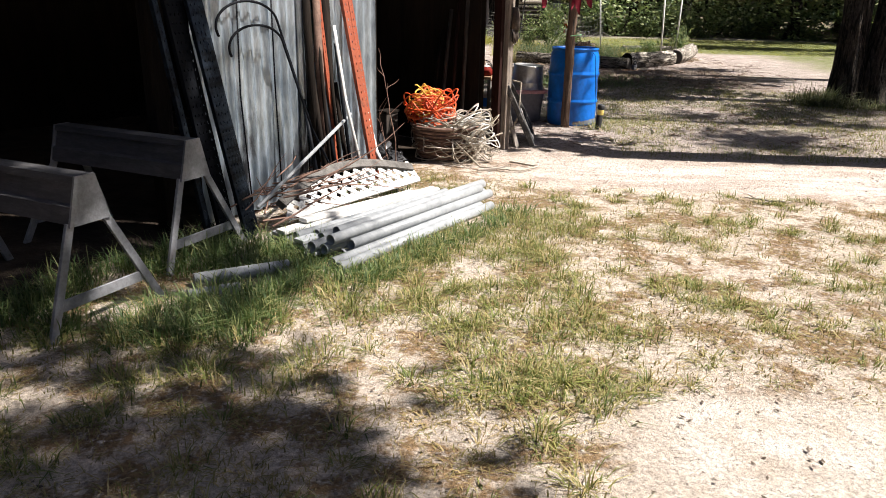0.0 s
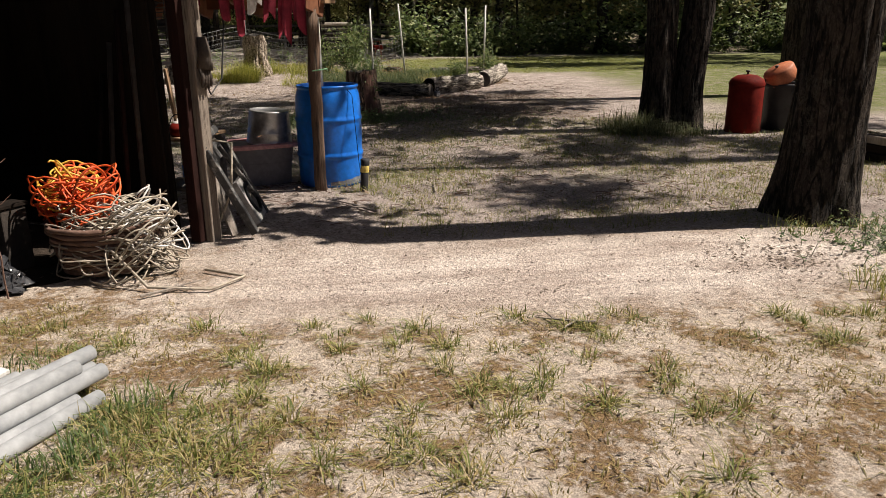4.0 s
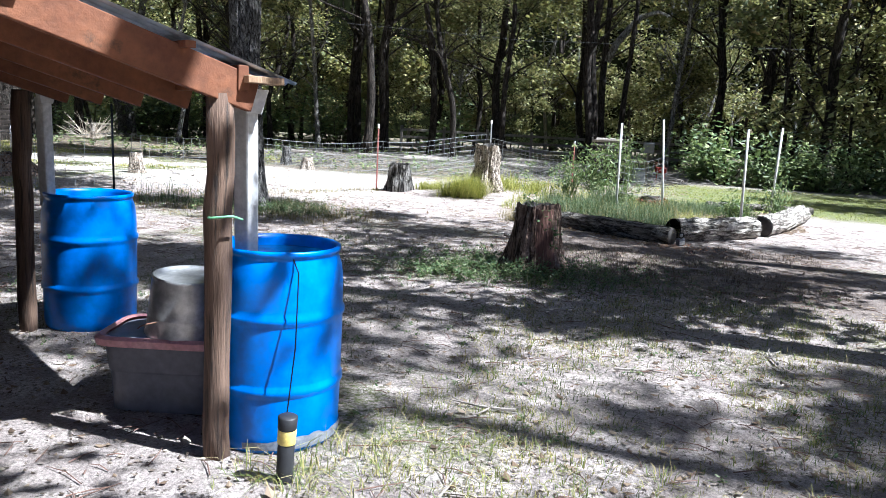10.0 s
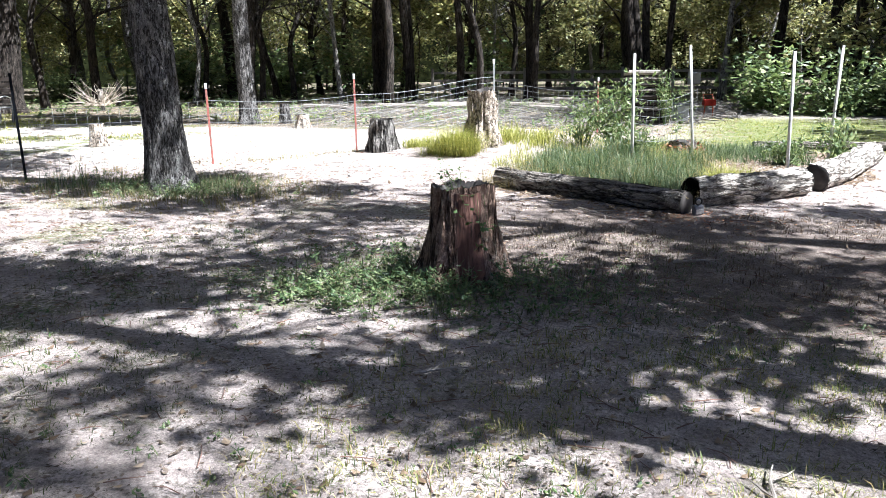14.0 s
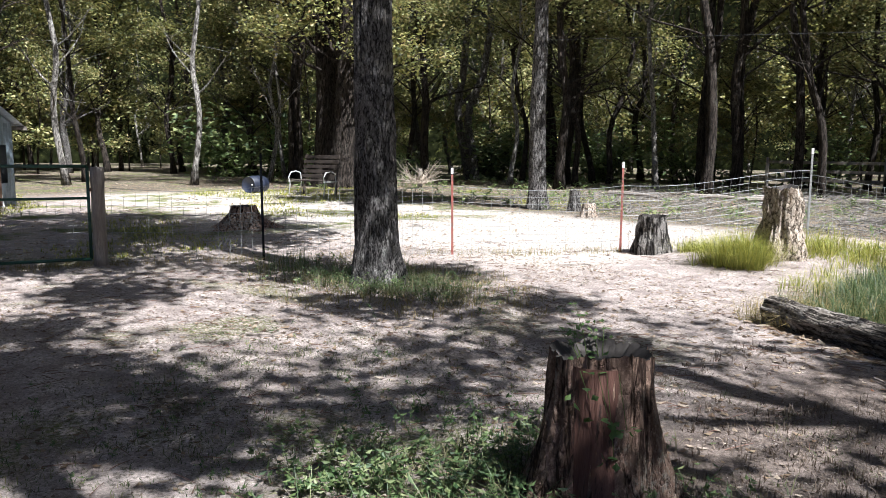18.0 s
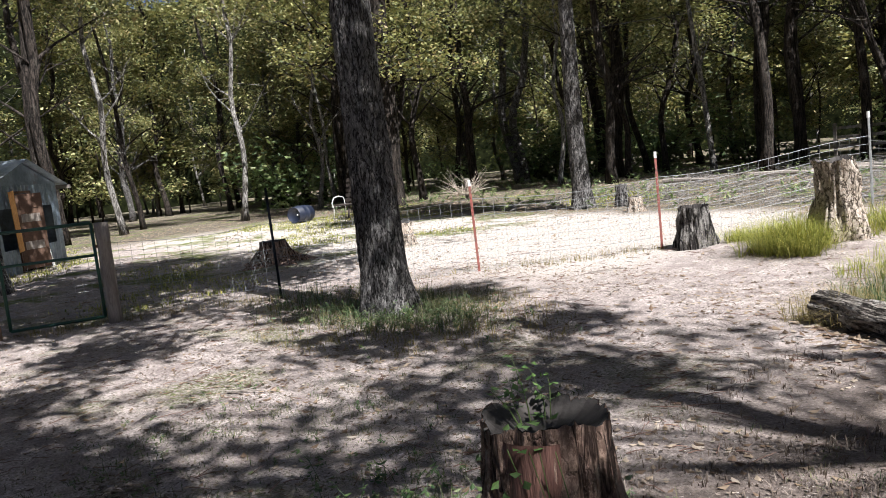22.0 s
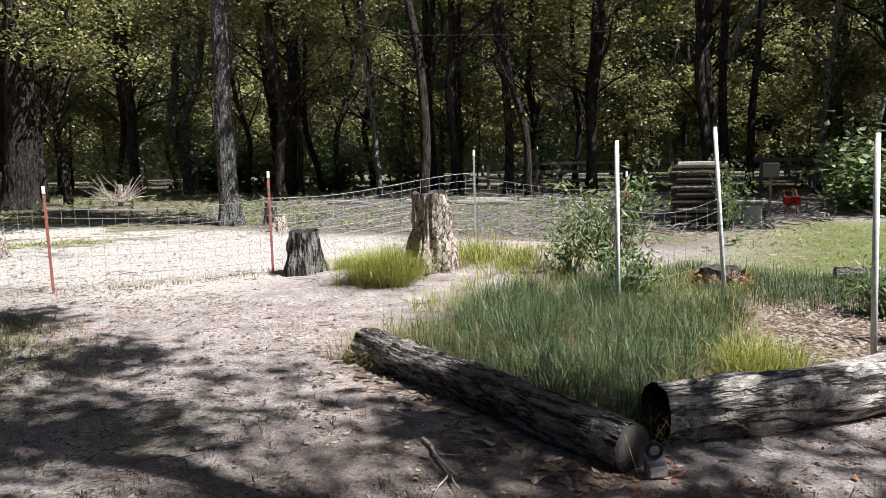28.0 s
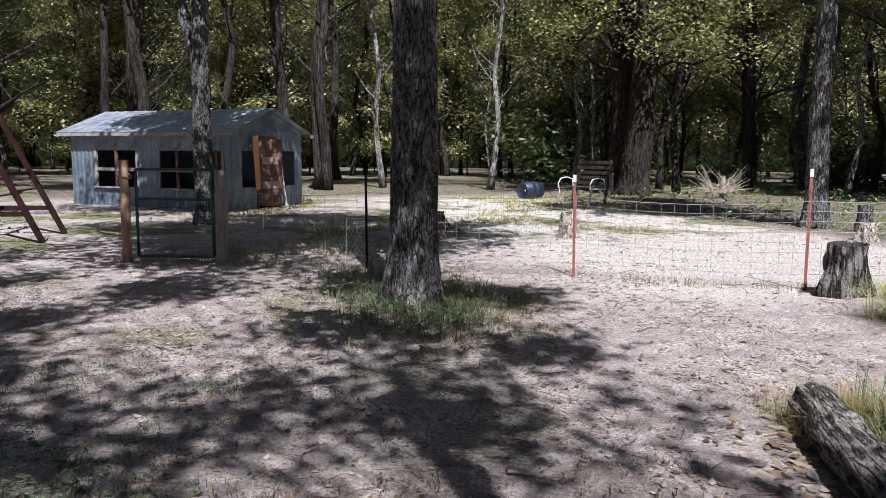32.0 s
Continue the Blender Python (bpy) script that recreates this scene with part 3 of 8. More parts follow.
def tree(x, y, r, height, material, label, seed, tiers, lean=(0, 0), near=False, forks=1, leaf=0.16, leafmat=None, name="tree", flare=0.42, airy=1.0, spread=(-0.012, 0.095), crook=0.0, bare=0, bunch=55, bend=0.0, tip=3):
    """A tapered, fluted trunk with limbs that reach into each tier of the crown; a tier is (dx, dy, z, across, high, leaves)."""
    rnd = random.Random(seed)
    top = thing(name, pose(x, y, gz(x, y) - 0.03), label, "tree")
    wood, green = Build(), Build()
    n, step = (72, 0.055) if near else (10, 0.7)
    stems = []
    for k in range(forks):
        lx, ly = lean
        off = 0.0 if forks == 1 else (-r, r)[k % 2]
        fan = 0.0 if forks == 1 else spread[k % 2]
        zs = [i * step for i in range(int(min(height, 5.0) / step) + 1)]
        zs += [zs[-1] + (height - zs[-1]) * t for t in (0.2, 0.4, 0.6, 0.8, 1.0) if height > 5.05]
        pts = [Vector((off + lx * z + fan * max(0.0, z - 0.6) + 0.06 * math.sin(z * 0.7 + seed) * min(1, z / 3), ly * z + 0.05 * math.sin(z * 0.5 + 2 * seed), z)) for z in zs]
        if bend:
            pts = [p + Vector((0, bend * max(0.0, p.z - 4.6), 0)) for p in pts]
        if crook:
            pts = [p + Vector((noise.noise(Vector((p.z * 0.22, seed * 3.1 + k, 0))), noise.noise(Vector((p.z * 0.22, seed * 3.1 + k, 9))), 0)) * crook * min(1, p.z / 4) for p in pts]
        rads = [r * (1 - 0.75 * z / height) for z in zs]
        wood.tube(pts, rads, n, shape=trunk_shape(seed + k, 7.0 if near else 2.0, 0.15 if near else 0.06, flare))
        stems.append((zs, pts, rads))
    for j in range(bare):
        zs, pts, rads = stems[j % forks]
        i = min(range(len(zs)), key=lambda g: abs(zs[g] - rnd.uniform(0.18, 0.75) * height))
        az = rnd.uniform(0, 6.28)
        path = limb_path(pts[i], (math.cos(az), math.sin(az), rnd.uniform(0.3, 1.4)), rnd.uniform(1.6, 4.2), 6, rnd)
        wood.tube(path, [max(0.010, rads[i] * rnd.uniform(0.3, 0.5) * (1 - t / 6.6)) for t in range(7)], 5, caps=False)
        for t in (2, 3, 4):
            sub = limb_path(path[t], (rnd.uniform(-1, 1), rnd.uniform(-1, 1), rnd.uniform(-0.2, 0.8)), rnd.uniform(0.6, 1.6), 4, rnd)
            wood.tube(sub, [max(0.006, rads[i] * 0.16 * (1 - g / 4.6)) for g in range(5)], 4, caps=False)
    for q, (dx, dy, zc, ra, rz, leaves) in enumerate(tiers):
        clumps = max(5, int(leaves / bunch))
        limbs = max(5, clumps // 6)
        tips = []
        for j in range(limbs):
            zs, pts, rads = stems[j % forks]
            zb = max(1.2, min(zc - rz * 0.5 + rnd.uniform(-0.5, 0.5) * rz, height * 0.97))
            i = min(range(len(zs)), key=lambda g: abs(zs[g] - zb))
            az, rr = rnd.uniform(0, 6.28), ra * math.sqrt(rnd.uniform(0.15, 1.0))
            goal = Vector((dx + rr * math.cos(az), dy + rr * math.sin(az), zc + rz * rnd.uniform(-0.7, 0.9)))
            a0 = pts[i]
            path = [a0.lerp(goal, t / 5) + Vector((rnd.gauss(0, 0.12), rnd.gauss(0, 0.12), 0.35 * math.sin(math.pi * t / 5) * rnd.uniform(-0.5, 1))) * (1 if 0 < t < 5 else 0) for t in range(6)]
            wood.tube(path, [max(0.012, rads[i] * 0.22 * (1 - t / 5.6)) for t in range(6)], 6 if near else 5, caps=False)
            tips += path[tip:]
            for _ in range(2):
                sub = limb_path(path[tip], (rnd.uniform(-1, 1), rnd.uniform(-1, 1), 0.3), ra * 0.35, 3, rnd)
                wood.tube(sub, [max(0.007, rads[i] * 0.14 * (1 - t / 3.6)) for t in range(4)], 4, caps=False)
                tips += sub[1:]
        for _ in range(clumps):
            t = rnd.choice(tips)
            c = t + Vector((rnd.gauss(0, 0.25), rnd.gauss(0, 0.25), rnd.gauss(0, 0.2)))
            sg = rnd.uniform(0.22, 0.46) * (0.7 + ra / 8) * (1.0 if near else airy)
            for _ in range(bunch):
                green.leaf((c.x + rnd.gauss(0, sg), c.y + rnd.gauss(0, sg), c.z + rnd.gauss(0, sg * 0.6)), leaf * rnd.uniform(0.6, 1.3), rnd, 0.35, 0.7)
    part("trunk", wood, material, top, smooth=True)
    if green.v:
        part("crown", green, leafmat or LEAF_OAK, top)
    return top


# crowns above sight: tiers and the first trunk's bend placed for their shade
tree(4.82, 8.13, 0.25, 13, BARK_DARK, "dark fissured oak trunk standing beside the sandy track", 1, [(-0.1, 0.9, 5.9, 0.6, 0.5, 330), (-0.6, 1.9, 11.0, 2.2, 1.6, 1000)], (0.0, 0.0), True, flare=0.34, bend=0.5)
tree(5.55, 12.78, 0.195, 14.5, BARK_DARK, "dark twin-trunked oak with tall grass round its foot", 2, [(2.54, 1.07, 6.2, 2.2, 1.3, 1150), (0.94, 1.57, 7.4, 1.6, 1.2, 330), (-0.26, 1.67, 12.2, 3.2, 1.8, 550), (2.64, 2.27, 6.5, 1.1, 0.9, 330)], (0.0, 0.0), True, 2, leaf=0.18, flare=0.30, spread=(-0.006, 0.085))
tree(-3.62, 17.30, 0.248, 14, BARK_GREY, "grey oak trunk with lichen patches, ringed by grass", 3, [(0, -0.6, 8.0, 3.4, 1.8, 6500), (0.3, 0.8, 11.5, 3.4, 1.8, 5000), (2.4, 4.2, 12.6, 2.6, 1.4, 2600), (-5.3, -1.0, 9.8, 2.4, 1.3, 3600), (-2.1, -3.3, 9.2, 2.8, 1.3, 4200), (1.5, -4.6, 8.6, 2.2, 1.2, 2200), (-4.2, -4.8, 9.5, 2.2, 1.2, 2400), (2.3, -4.3, 9.5, 2.0, 1.2, 2300), (-0.6, -4.2, 9.6, 2.0, 1.2, 2300), (1.4, -2.4, 9.8, 1.6, 1.0, 1600)], (-0.03, 0.0), True)
tree(-10.0, 27.55, 0.23, 14, BARK_GREY, "tall pale-grey oak beyond the wire fence", 4, [(0, 0, 10.5, 3.2, 2.6, 5000), (5.0, 1.0, 11.0, 2.6, 1.4, 2600), (2.0, -2.6, 11.0, 2.6, 1.4, 2600), (-3.0, 1.0, 11.0, 2.4, 1.4, 2200)], (0.0, 0.0), True, leaf=0.2)
hut_oak = tree(-13.2, 14.6, 0.21, 14, BARK_GREY, "grey oak trunk in front of the metal hut", 5, [(0, -0.6, 7.6, 3.4, 1.6, 6500), (0, 0.4, 11.0, 3.4, 1.8, 4000)], (-0.03, 0.0), True, leaf=0.18)
part("limb", Build().tube([(-0.10, 0.02, 2.9), (-0.14, -0.12, 3.6), (-0.26, -0.36, 4.5), (-0.40, -0.62, 5.6), (-0.52, -0.95, 7.2), (-0.6, -1.3, 9.0)], [0.15, 0.145, 0.13, 0.115, 0.09, 0.04], 24, shape=trunk_shape(15, 5.0, 0.12, 0.0)), BARK_GREY, hut_oak, smooth=True)
tree(-23.2, 29.9, 0.55, 16, BARK_DARK, "broad dark oak with several stems behind the garden seat", 6, [(0, 0, 6.8, 4.5, 2.5, 6500), (0, 0, 11, 5.0, 2.5, 5500)], (0, 0), True, 2, leaf=0.17)
# added oaks, mostly out of sight, placed for the shade of their crowns
tree(5.7, 1.1, 0.2, 11.5, BARK_DARK, "unseen leafy oak added to shade the shed's open bay", 20, [(-0.7, 1.6, 9.4, 1.4, 1.0, 1540), (-0.8, 3.1, 9.4, 1.2, 0.9, 1760), (0.7, 1.6, 9.4, 0.8, 0.7, 495)], tip=5)
tree(9.5, 16.7, 0.26, 14.5, BARK_DARK, "unseen tall leafy oak added to shade the path", 21, [(1.2, -0.5, 11.0, 2.2, 1.4, 4200), (-2.8, -1.7, 11.0, 2.2, 1.3, 2400), (-6.3, -1.2, 11.0, 2.2, 1.3, 2500), (-2.3, 0.7, 11.0, 1.3, 1.0, 1300), (-5.8, 0.6, 11.0, 1.5, 1.0, 1300), (-1.3, -3.9, 11.0, 1.8, 1.1, 950), (-4.8, -3.7, 11.0, 1.8, 1.1, 1900), (1.6, 0.6, 11.0, 1.2, 0.9, 1500), (-8.3, -3.2, 11.0, 2.0, 1.1, 1700)], bunch=130, tip=5)
tree(13.4, 10.4, 0.28, 17, BARK_DARK, "unseen tall leafy oak added to shade the sandy track", 27, [(-1.2, -0.6, 12.8, 0.7, 0.8, 650), (1.4, 1.9, 12.6, 1.6, 1.3, 1500), (-2.4, 1.5, 12.8, 1.3, 1.0, 650), (-4.2, 1.2, 12.8, 1.6, 1.0, 780), (-3.2, 0.6, 12.8, 0.9, 0.8, 650), (-0.2, 1.7, 12.8, 1.3, 1.0, 1170)], bunch=130, tip=5)
tree(16.5, 26.8, 0.26, 16, BARK_DARK, "leafy oak added beside the mossy lawn for its shade", 22, [(0, 0, 10.0, 3.6, 2.2, 1900), (0, 0.5, 13.0, 3.0, 1.8, 1400)], leaf=0.22, crook=0.5, bare=8)
tree(18.5, 31.5, 0.26, 17, BARK_DARK, "leafy oak added at the far side of the lawn for its shade", 23, [(0, 0, 10.5, 3.8, 2.4, 1700), (-1, 0.5, 14.0, 3.0, 1.8, 1200)], leaf=0.22, crook=0.5, bare=8)
tree(11.5, 34.8, 0.24, 18, BARK_DARK, "tall oak between the lawn and the woods", 25, [(-0.5, -2.0, 15.2, 3.8, 2.0, 2600), (-2.5, 0.0, 13.5, 3.0, 1.6, 1200)], leaf=0.22, crook=0.5, bare=8)
tree(7.8, 39.0, 0.22, 17, BARK_DARK, "tall oak at the edge of the undergrowth", 26, [(-0.5, 0.0, 13.2, 3.8, 2.0, 2600)], leaf=0.22, crook=0.5, bare=8)
tree(-12.0, 5.6, 0.24, 13, BARK_GREY, "unseen grey oak added to shade the metal hut", 24, [(0, 2.6, 8.5, 3.4, 2.2, 6500)], leaf=0.18)


# oaks added to shade the woods behind the hut; their crowns stay unseen
for x, y, seed in ((-24.5, 2.0, 28), (-24.0, 6.8, 29), (-25.5, 11.6, 30)):
    tree(x, y, 0.24, 17, BARK_DARK, "tall dark oak behind the metal hut, added to shade the woods", seed, [(0.5, 0.3, 12.6, 3.4, 1.4, 3800), (-1.2, -0.4, 14.6, 3.0, 1.4, 2400)], leaf=0.2, crook=0.6, bare=6)


# a row added so that its unseen crowns keep the deep woods dark
for i, (x, y) in enumerate(((-39.5, -5.0), (-40.5, 1.5), (-39.0, 8.0), (-41.0, 14.0), (-40.0, 20.0))):
    if not i:
        shady = tree(x, y, 0.26, 19, BARK_DARK, "tall full-crowned oak added to shade the deep woods", 31, [(0.5, 0, 14.5, 4.2, 1.3, 3600), (-0.5, 0.4, 16.8, 3.8, 1.5, 3000)], leaf=0.3, crook=0.8, bare=6)
    else:
        copy_thing(shady, pose(x, y, 0, 0, 0, 70 * i))


BARK_WHITISH = bark("bark_whitish", (0.20, 0.18, 0.16), (0.38, 0.36, 0.33), (0.5, 0.49, 0.46), scale=8)
# brighter twin of the oak leaf, shaded and lit leaves again in the colours
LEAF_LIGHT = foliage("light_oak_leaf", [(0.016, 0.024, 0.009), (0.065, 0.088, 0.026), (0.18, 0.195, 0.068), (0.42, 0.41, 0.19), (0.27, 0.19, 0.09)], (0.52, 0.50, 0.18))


def forest():
    """The woods that close the yard: a few grown trees, copied with turns and sizes of their own."""
    kinds, far = [], []
    for k in range(6):
        h = (14, 16, 18, 15, 17, 12)[k]
        z0 = (4.6, 6.0, 6.4, 3.8, 5.6, 2.6)[k]
        ra = (2.4, 2.8, 3.2, 2.8, 2.2, 2.8)[k]
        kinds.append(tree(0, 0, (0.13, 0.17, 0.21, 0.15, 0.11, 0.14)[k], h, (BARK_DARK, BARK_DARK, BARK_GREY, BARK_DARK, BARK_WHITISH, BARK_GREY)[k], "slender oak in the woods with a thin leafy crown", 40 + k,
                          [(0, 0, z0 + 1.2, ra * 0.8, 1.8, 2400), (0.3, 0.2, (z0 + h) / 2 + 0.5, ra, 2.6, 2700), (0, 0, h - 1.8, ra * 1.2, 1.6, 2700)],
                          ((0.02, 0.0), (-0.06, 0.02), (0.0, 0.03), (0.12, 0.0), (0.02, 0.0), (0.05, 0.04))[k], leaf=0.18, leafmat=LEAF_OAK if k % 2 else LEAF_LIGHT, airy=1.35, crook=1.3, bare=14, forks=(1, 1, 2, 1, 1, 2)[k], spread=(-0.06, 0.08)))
        tagged(kinds[-1], group="trees of the woods")
    edge = []
    for k in range(5):
        h = (16, 17, 15, 18, 16)[k]
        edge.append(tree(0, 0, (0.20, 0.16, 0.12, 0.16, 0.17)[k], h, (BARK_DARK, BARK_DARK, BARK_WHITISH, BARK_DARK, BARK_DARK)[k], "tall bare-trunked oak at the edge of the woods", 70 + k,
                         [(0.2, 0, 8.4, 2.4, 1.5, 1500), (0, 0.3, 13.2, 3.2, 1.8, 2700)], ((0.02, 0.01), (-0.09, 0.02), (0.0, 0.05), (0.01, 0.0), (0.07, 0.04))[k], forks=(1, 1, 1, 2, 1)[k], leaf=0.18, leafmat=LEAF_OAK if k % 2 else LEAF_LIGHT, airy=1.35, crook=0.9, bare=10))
        tagged(edge[-1], group="trees of the woods")
    for k in range(4):
        h = (14, 17, 15, 18)[k]
        far.append(tree(0, 0, (0.13, 0.17, 0.11, 0.19)[k], h, (BARK_DARK, BARK_GREY, BARK_WHITISH, BARK_DARK)[k], "distant slender oak deep in the woods", 50 + k,
                        [(0, 0, 4.2, 2.6, 1.8, 715), (0.3, 0.2, 8.5, 3.0, 2.6, 770), (0, 0, h - 2, 3.6, 1.6, 990)], ((0.02, 0.0), (-0.06, 0.02), (0.0, 0.05), (0.08, 0.0))[k], leaf=0.30, leafmat=LEAF_LIGHT if k % 2 else LEAF_OAK, airy=1.5, crook=1.3, bare=9))
        tagged(far[-1], group="trees of the woods")
    spots = [(-16.7, 36.7), (-18.1, 39.6), (-14.2, 40.1), (-14.0, 43.8), (-8.8, 41.0), (-7.2, 39.5), (-5.5, 41.3), (-18.6, 43.0),
             (-22.5, 40.9), (-29.6, 21.1), (-32.3, 22.7), (-27.2, 25.5), (-28.5, 29.8), (-31.5, 33.0), (-23.4, 32.2), (-25.9, 37.2), (-19.6, 40.7), (7.0, 46.1), (9.8, 46.7), (10.2, 43.5), 
             (-22.8, 43.6), (14.3, 46.7), (17.2, 45.7), (-33.5, 2.6), (-33.6, 10.2), (-29.0, 16.7), (-27.9, 18.3),
             (-41.6, 30.6), (-32.2, 32.7), (-29.5, 39.0), (19, 36), (22, 33), (24, 29), (12, 40.5), (26, 25), (6, 44), (4, 46), (-10.6, 37.6), (-1.4, 42.5), (1.9, 44.5), (-11.6, 41.9), (-6.4, 44.2), (-20.6, 37.9), (-27.0, 33.5)]
    rnd = random.Random(5)
    deep, thick = [], []
    for ring, count, out in ((46, 42, thick), (52, 42, deep), (60, 44, deep), (68, 40, deep)):
        for i in range(count):
            a = radians(32 + 186 * (i + rnd.random()) / count)
            x, y = -2.0 + ring * 1.0 * math.cos(a) + rnd.uniform(-3, 3), 8 + ring * 0.92 * math.sin(a) + rnd.uniform(-3, 3)
            # gaps in the trees let the sky through
            thin = 52 < math.degrees(math.atan2(y - 6.3, x - 2.8)) < 67.5 and i % 2 and ring > 46
            if not thin and not 67.5 < math.degrees(math.atan2(y - 6.3, x - 2.8)) < 74.0 and not (ring > 50 and 153.3 < math.degrees(math.atan2(y - 12, x - 3.4)) < 155.0):
                out.append((x, y))
    for group, places in ((edge, spots), (kinds, thick), (far, deep)):
        for i, (x, y) in enumerate(places):
            m = pose(x, y, 0, rnd.uniform(-2, 2), rnd.uniform(-2, 2), rnd.uniform(0, 360)) @ Matrix.Scale(rnd.uniform(0.85, 1.2), 4)
            if i < len(group):
                group[i].matrix_basis = m
            else:
                pick = rnd.randrange(len(group))
                # darker-leaved kinds put the shade behind the hut into the leaf colour
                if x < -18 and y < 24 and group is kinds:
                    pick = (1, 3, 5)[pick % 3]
                copy_thing(group[pick], m)


forest()
bent = tree(-1.1, 43.4, 0.19, 16, BARK_DARK, "dark oak with a broken pale limb at the woods' edge", 90, [(0.2, 0, 9.6, 2.2, 1.3, 1100), (0, 0.3, 12.6, 2.8, 2.0, 1600)], (-0.02, 0.0), leaf=0.24, airy=1.9)
part("pale_limb", Build().tube([(0.0, 0, 4.9), (0.35, -0.1, 5.7), (0.9, -0.2, 6.4), (1.4, -0.2, 6.9), (2.1, -0.25, 7.1), (2.7, -0.2, 6.9)], [0.17, 0.16, 0.15, 0.12, 0.08, 0.04], 10), BARK_WHITISH, bent, "barkless pale limb", smooth=True)
tree(-0.2, 43.0, 0.15, 16, BARK_DARK, "slim dark oak leaning beside the broken one", 91, [(0.2, 0, 9.8, 2.0, 1.3, 1100)], (0.03, 0.0), leaf=0.24, airy=1.9)


def saplings():
    """Thin young trees that fill the woods below the crowns."""
    rnd = random.Random(15)
    kinds = [tree(0, 0, 0.05, (5.5, 6.5, 7.5)[k], BARK_DARK, "thin leafy sapling among the trunks", 60 + k, [(0, 0, 2.0, 1.2, 0.9, 605), (0.2, 0, 3.8, 1.5, 1.1, 715), (0, 0.2, 5.4, 1.3, 1.0, 495)], leaf=0.19, crook=0.6, leafmat=LEAF_LIGHT, name="sapling", flare=0.1) for k in range(3)]
    for k in kinds:
        tagged(k, group="saplings")
    for i in range(90):
        a, d = radians(32 + 186 * (i + rnd.random()) / 90), rnd.uniform(42, 60)
        m = pose(-2 + d * math.cos(a), 8 + 0.92 * d * math.sin(a), 0, 0, 0, rnd.uniform(0, 360)) @ Matrix.Scale(rnd.uniform(0.8, 1.35), 4)
        if i < 3:
            kinds[i].matrix_basis = m
        else:
            copy_thing(kinds[rnd.randrange(3)], m)
    # a sunlit row of them behind the lawn
    for x, y in ((8.5, 37.6), (10.4, 36.4), (12.6, 38.2), (14.2, 35.6), (15.8, 38.6), (17.6, 36.2), (6.2, 39.4), (13.4, 41.2), (18.8, 39.4), (10.0, 40.8)):
        copy_thing(kinds[rnd.randrange(3)], pose(x, y, 0, 0, 0, rnd.uniform(0, 360)) @ Matrix.Scale(rnd.uniform(1.1, 1.5), 4))


saplings()


def bushes():
    """Undergrowth at the edge of the woods."""
    rnd = random.Random(9)
    kinds = []
    for k in range(3):
        top = thing("bush", pose(0, 0, 0), "leafy green undergrowth bush at the edge of the woods", "bush", "undergrowth")
        stems, green = Build(), Build()
        for _ in range(9):
            az, ln = rnd.uniform(0, 6.28), rnd.uniform(0.8, 1.7)
            path = limb_path((rnd.uniform(-0.3, 0.3), rnd.uniform(-0.3, 0.3), -0.05), (math.cos(az) * 0.6, math.sin(az) * 0.6, 0.9), ln, 4, rnd)
            stems.tube(path, [0.02, 0.016, 0.012, 0.008, 0.004], 4, caps=False)
            for p in path[1:]:
                for _ in range(26):
                    green.leaf((p.x + rnd.gauss(0, 0.33), p.y + rnd.gauss(0, 0.33), max(0.03, p.z + rnd.gauss(0, 0.22))), rnd.uniform(0.10, 0.22), rnd, 0.5, 0.6)
        part("stem", stems, BARK_DARK, top)
        part("leafage", green, LEAF_BUSH, top)
        kinds.append(top)
    spots = []
    for i in range(30):
        x = 3.0 + i * 0.8
        spots.append((x + rnd.uniform(-0.6, 0.6), 36.6 + rnd.uniform(-1.4, 3.0) - 0.12 * x, rnd.uniform(0.5, 1.5)))
    for _ in range(60):
        a = radians(rnd.uniform(-30, 150))
        spots.append((44 * math.cos(a), 8 + 42 * math.sin(a), rnd.uniform(0.8, 2.0)))
    spots = [s for s in spots if not (-24 < s[0] < -2 and s[1] < 42)]
    for i, (x, y, s) in enumerate(spots):
        m = pose(x, y, 0, 0, 0, rnd.uniform(0, 360)) @ Matrix.Scale(s, 4)
        if i < 3:
            kinds[i].matrix_basis = m
        else:
            copy_thing(kinds[i % 3], m)


bushes()


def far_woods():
    """A closed backdrop of woods, far behind the trees, coloured dark for shade with lit leaf specks."""
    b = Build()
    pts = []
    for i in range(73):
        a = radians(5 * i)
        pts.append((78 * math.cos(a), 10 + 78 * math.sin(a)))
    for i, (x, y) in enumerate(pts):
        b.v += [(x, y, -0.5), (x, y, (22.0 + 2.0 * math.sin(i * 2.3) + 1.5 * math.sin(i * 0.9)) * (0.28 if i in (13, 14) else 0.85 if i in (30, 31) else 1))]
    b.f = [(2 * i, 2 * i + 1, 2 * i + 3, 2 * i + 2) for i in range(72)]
    tagged(part("backdrop", b, BACKWOOD), "backdrop of distant woods, shade and lit leaves in its colour", "woods", kind="structure")


far_woods()


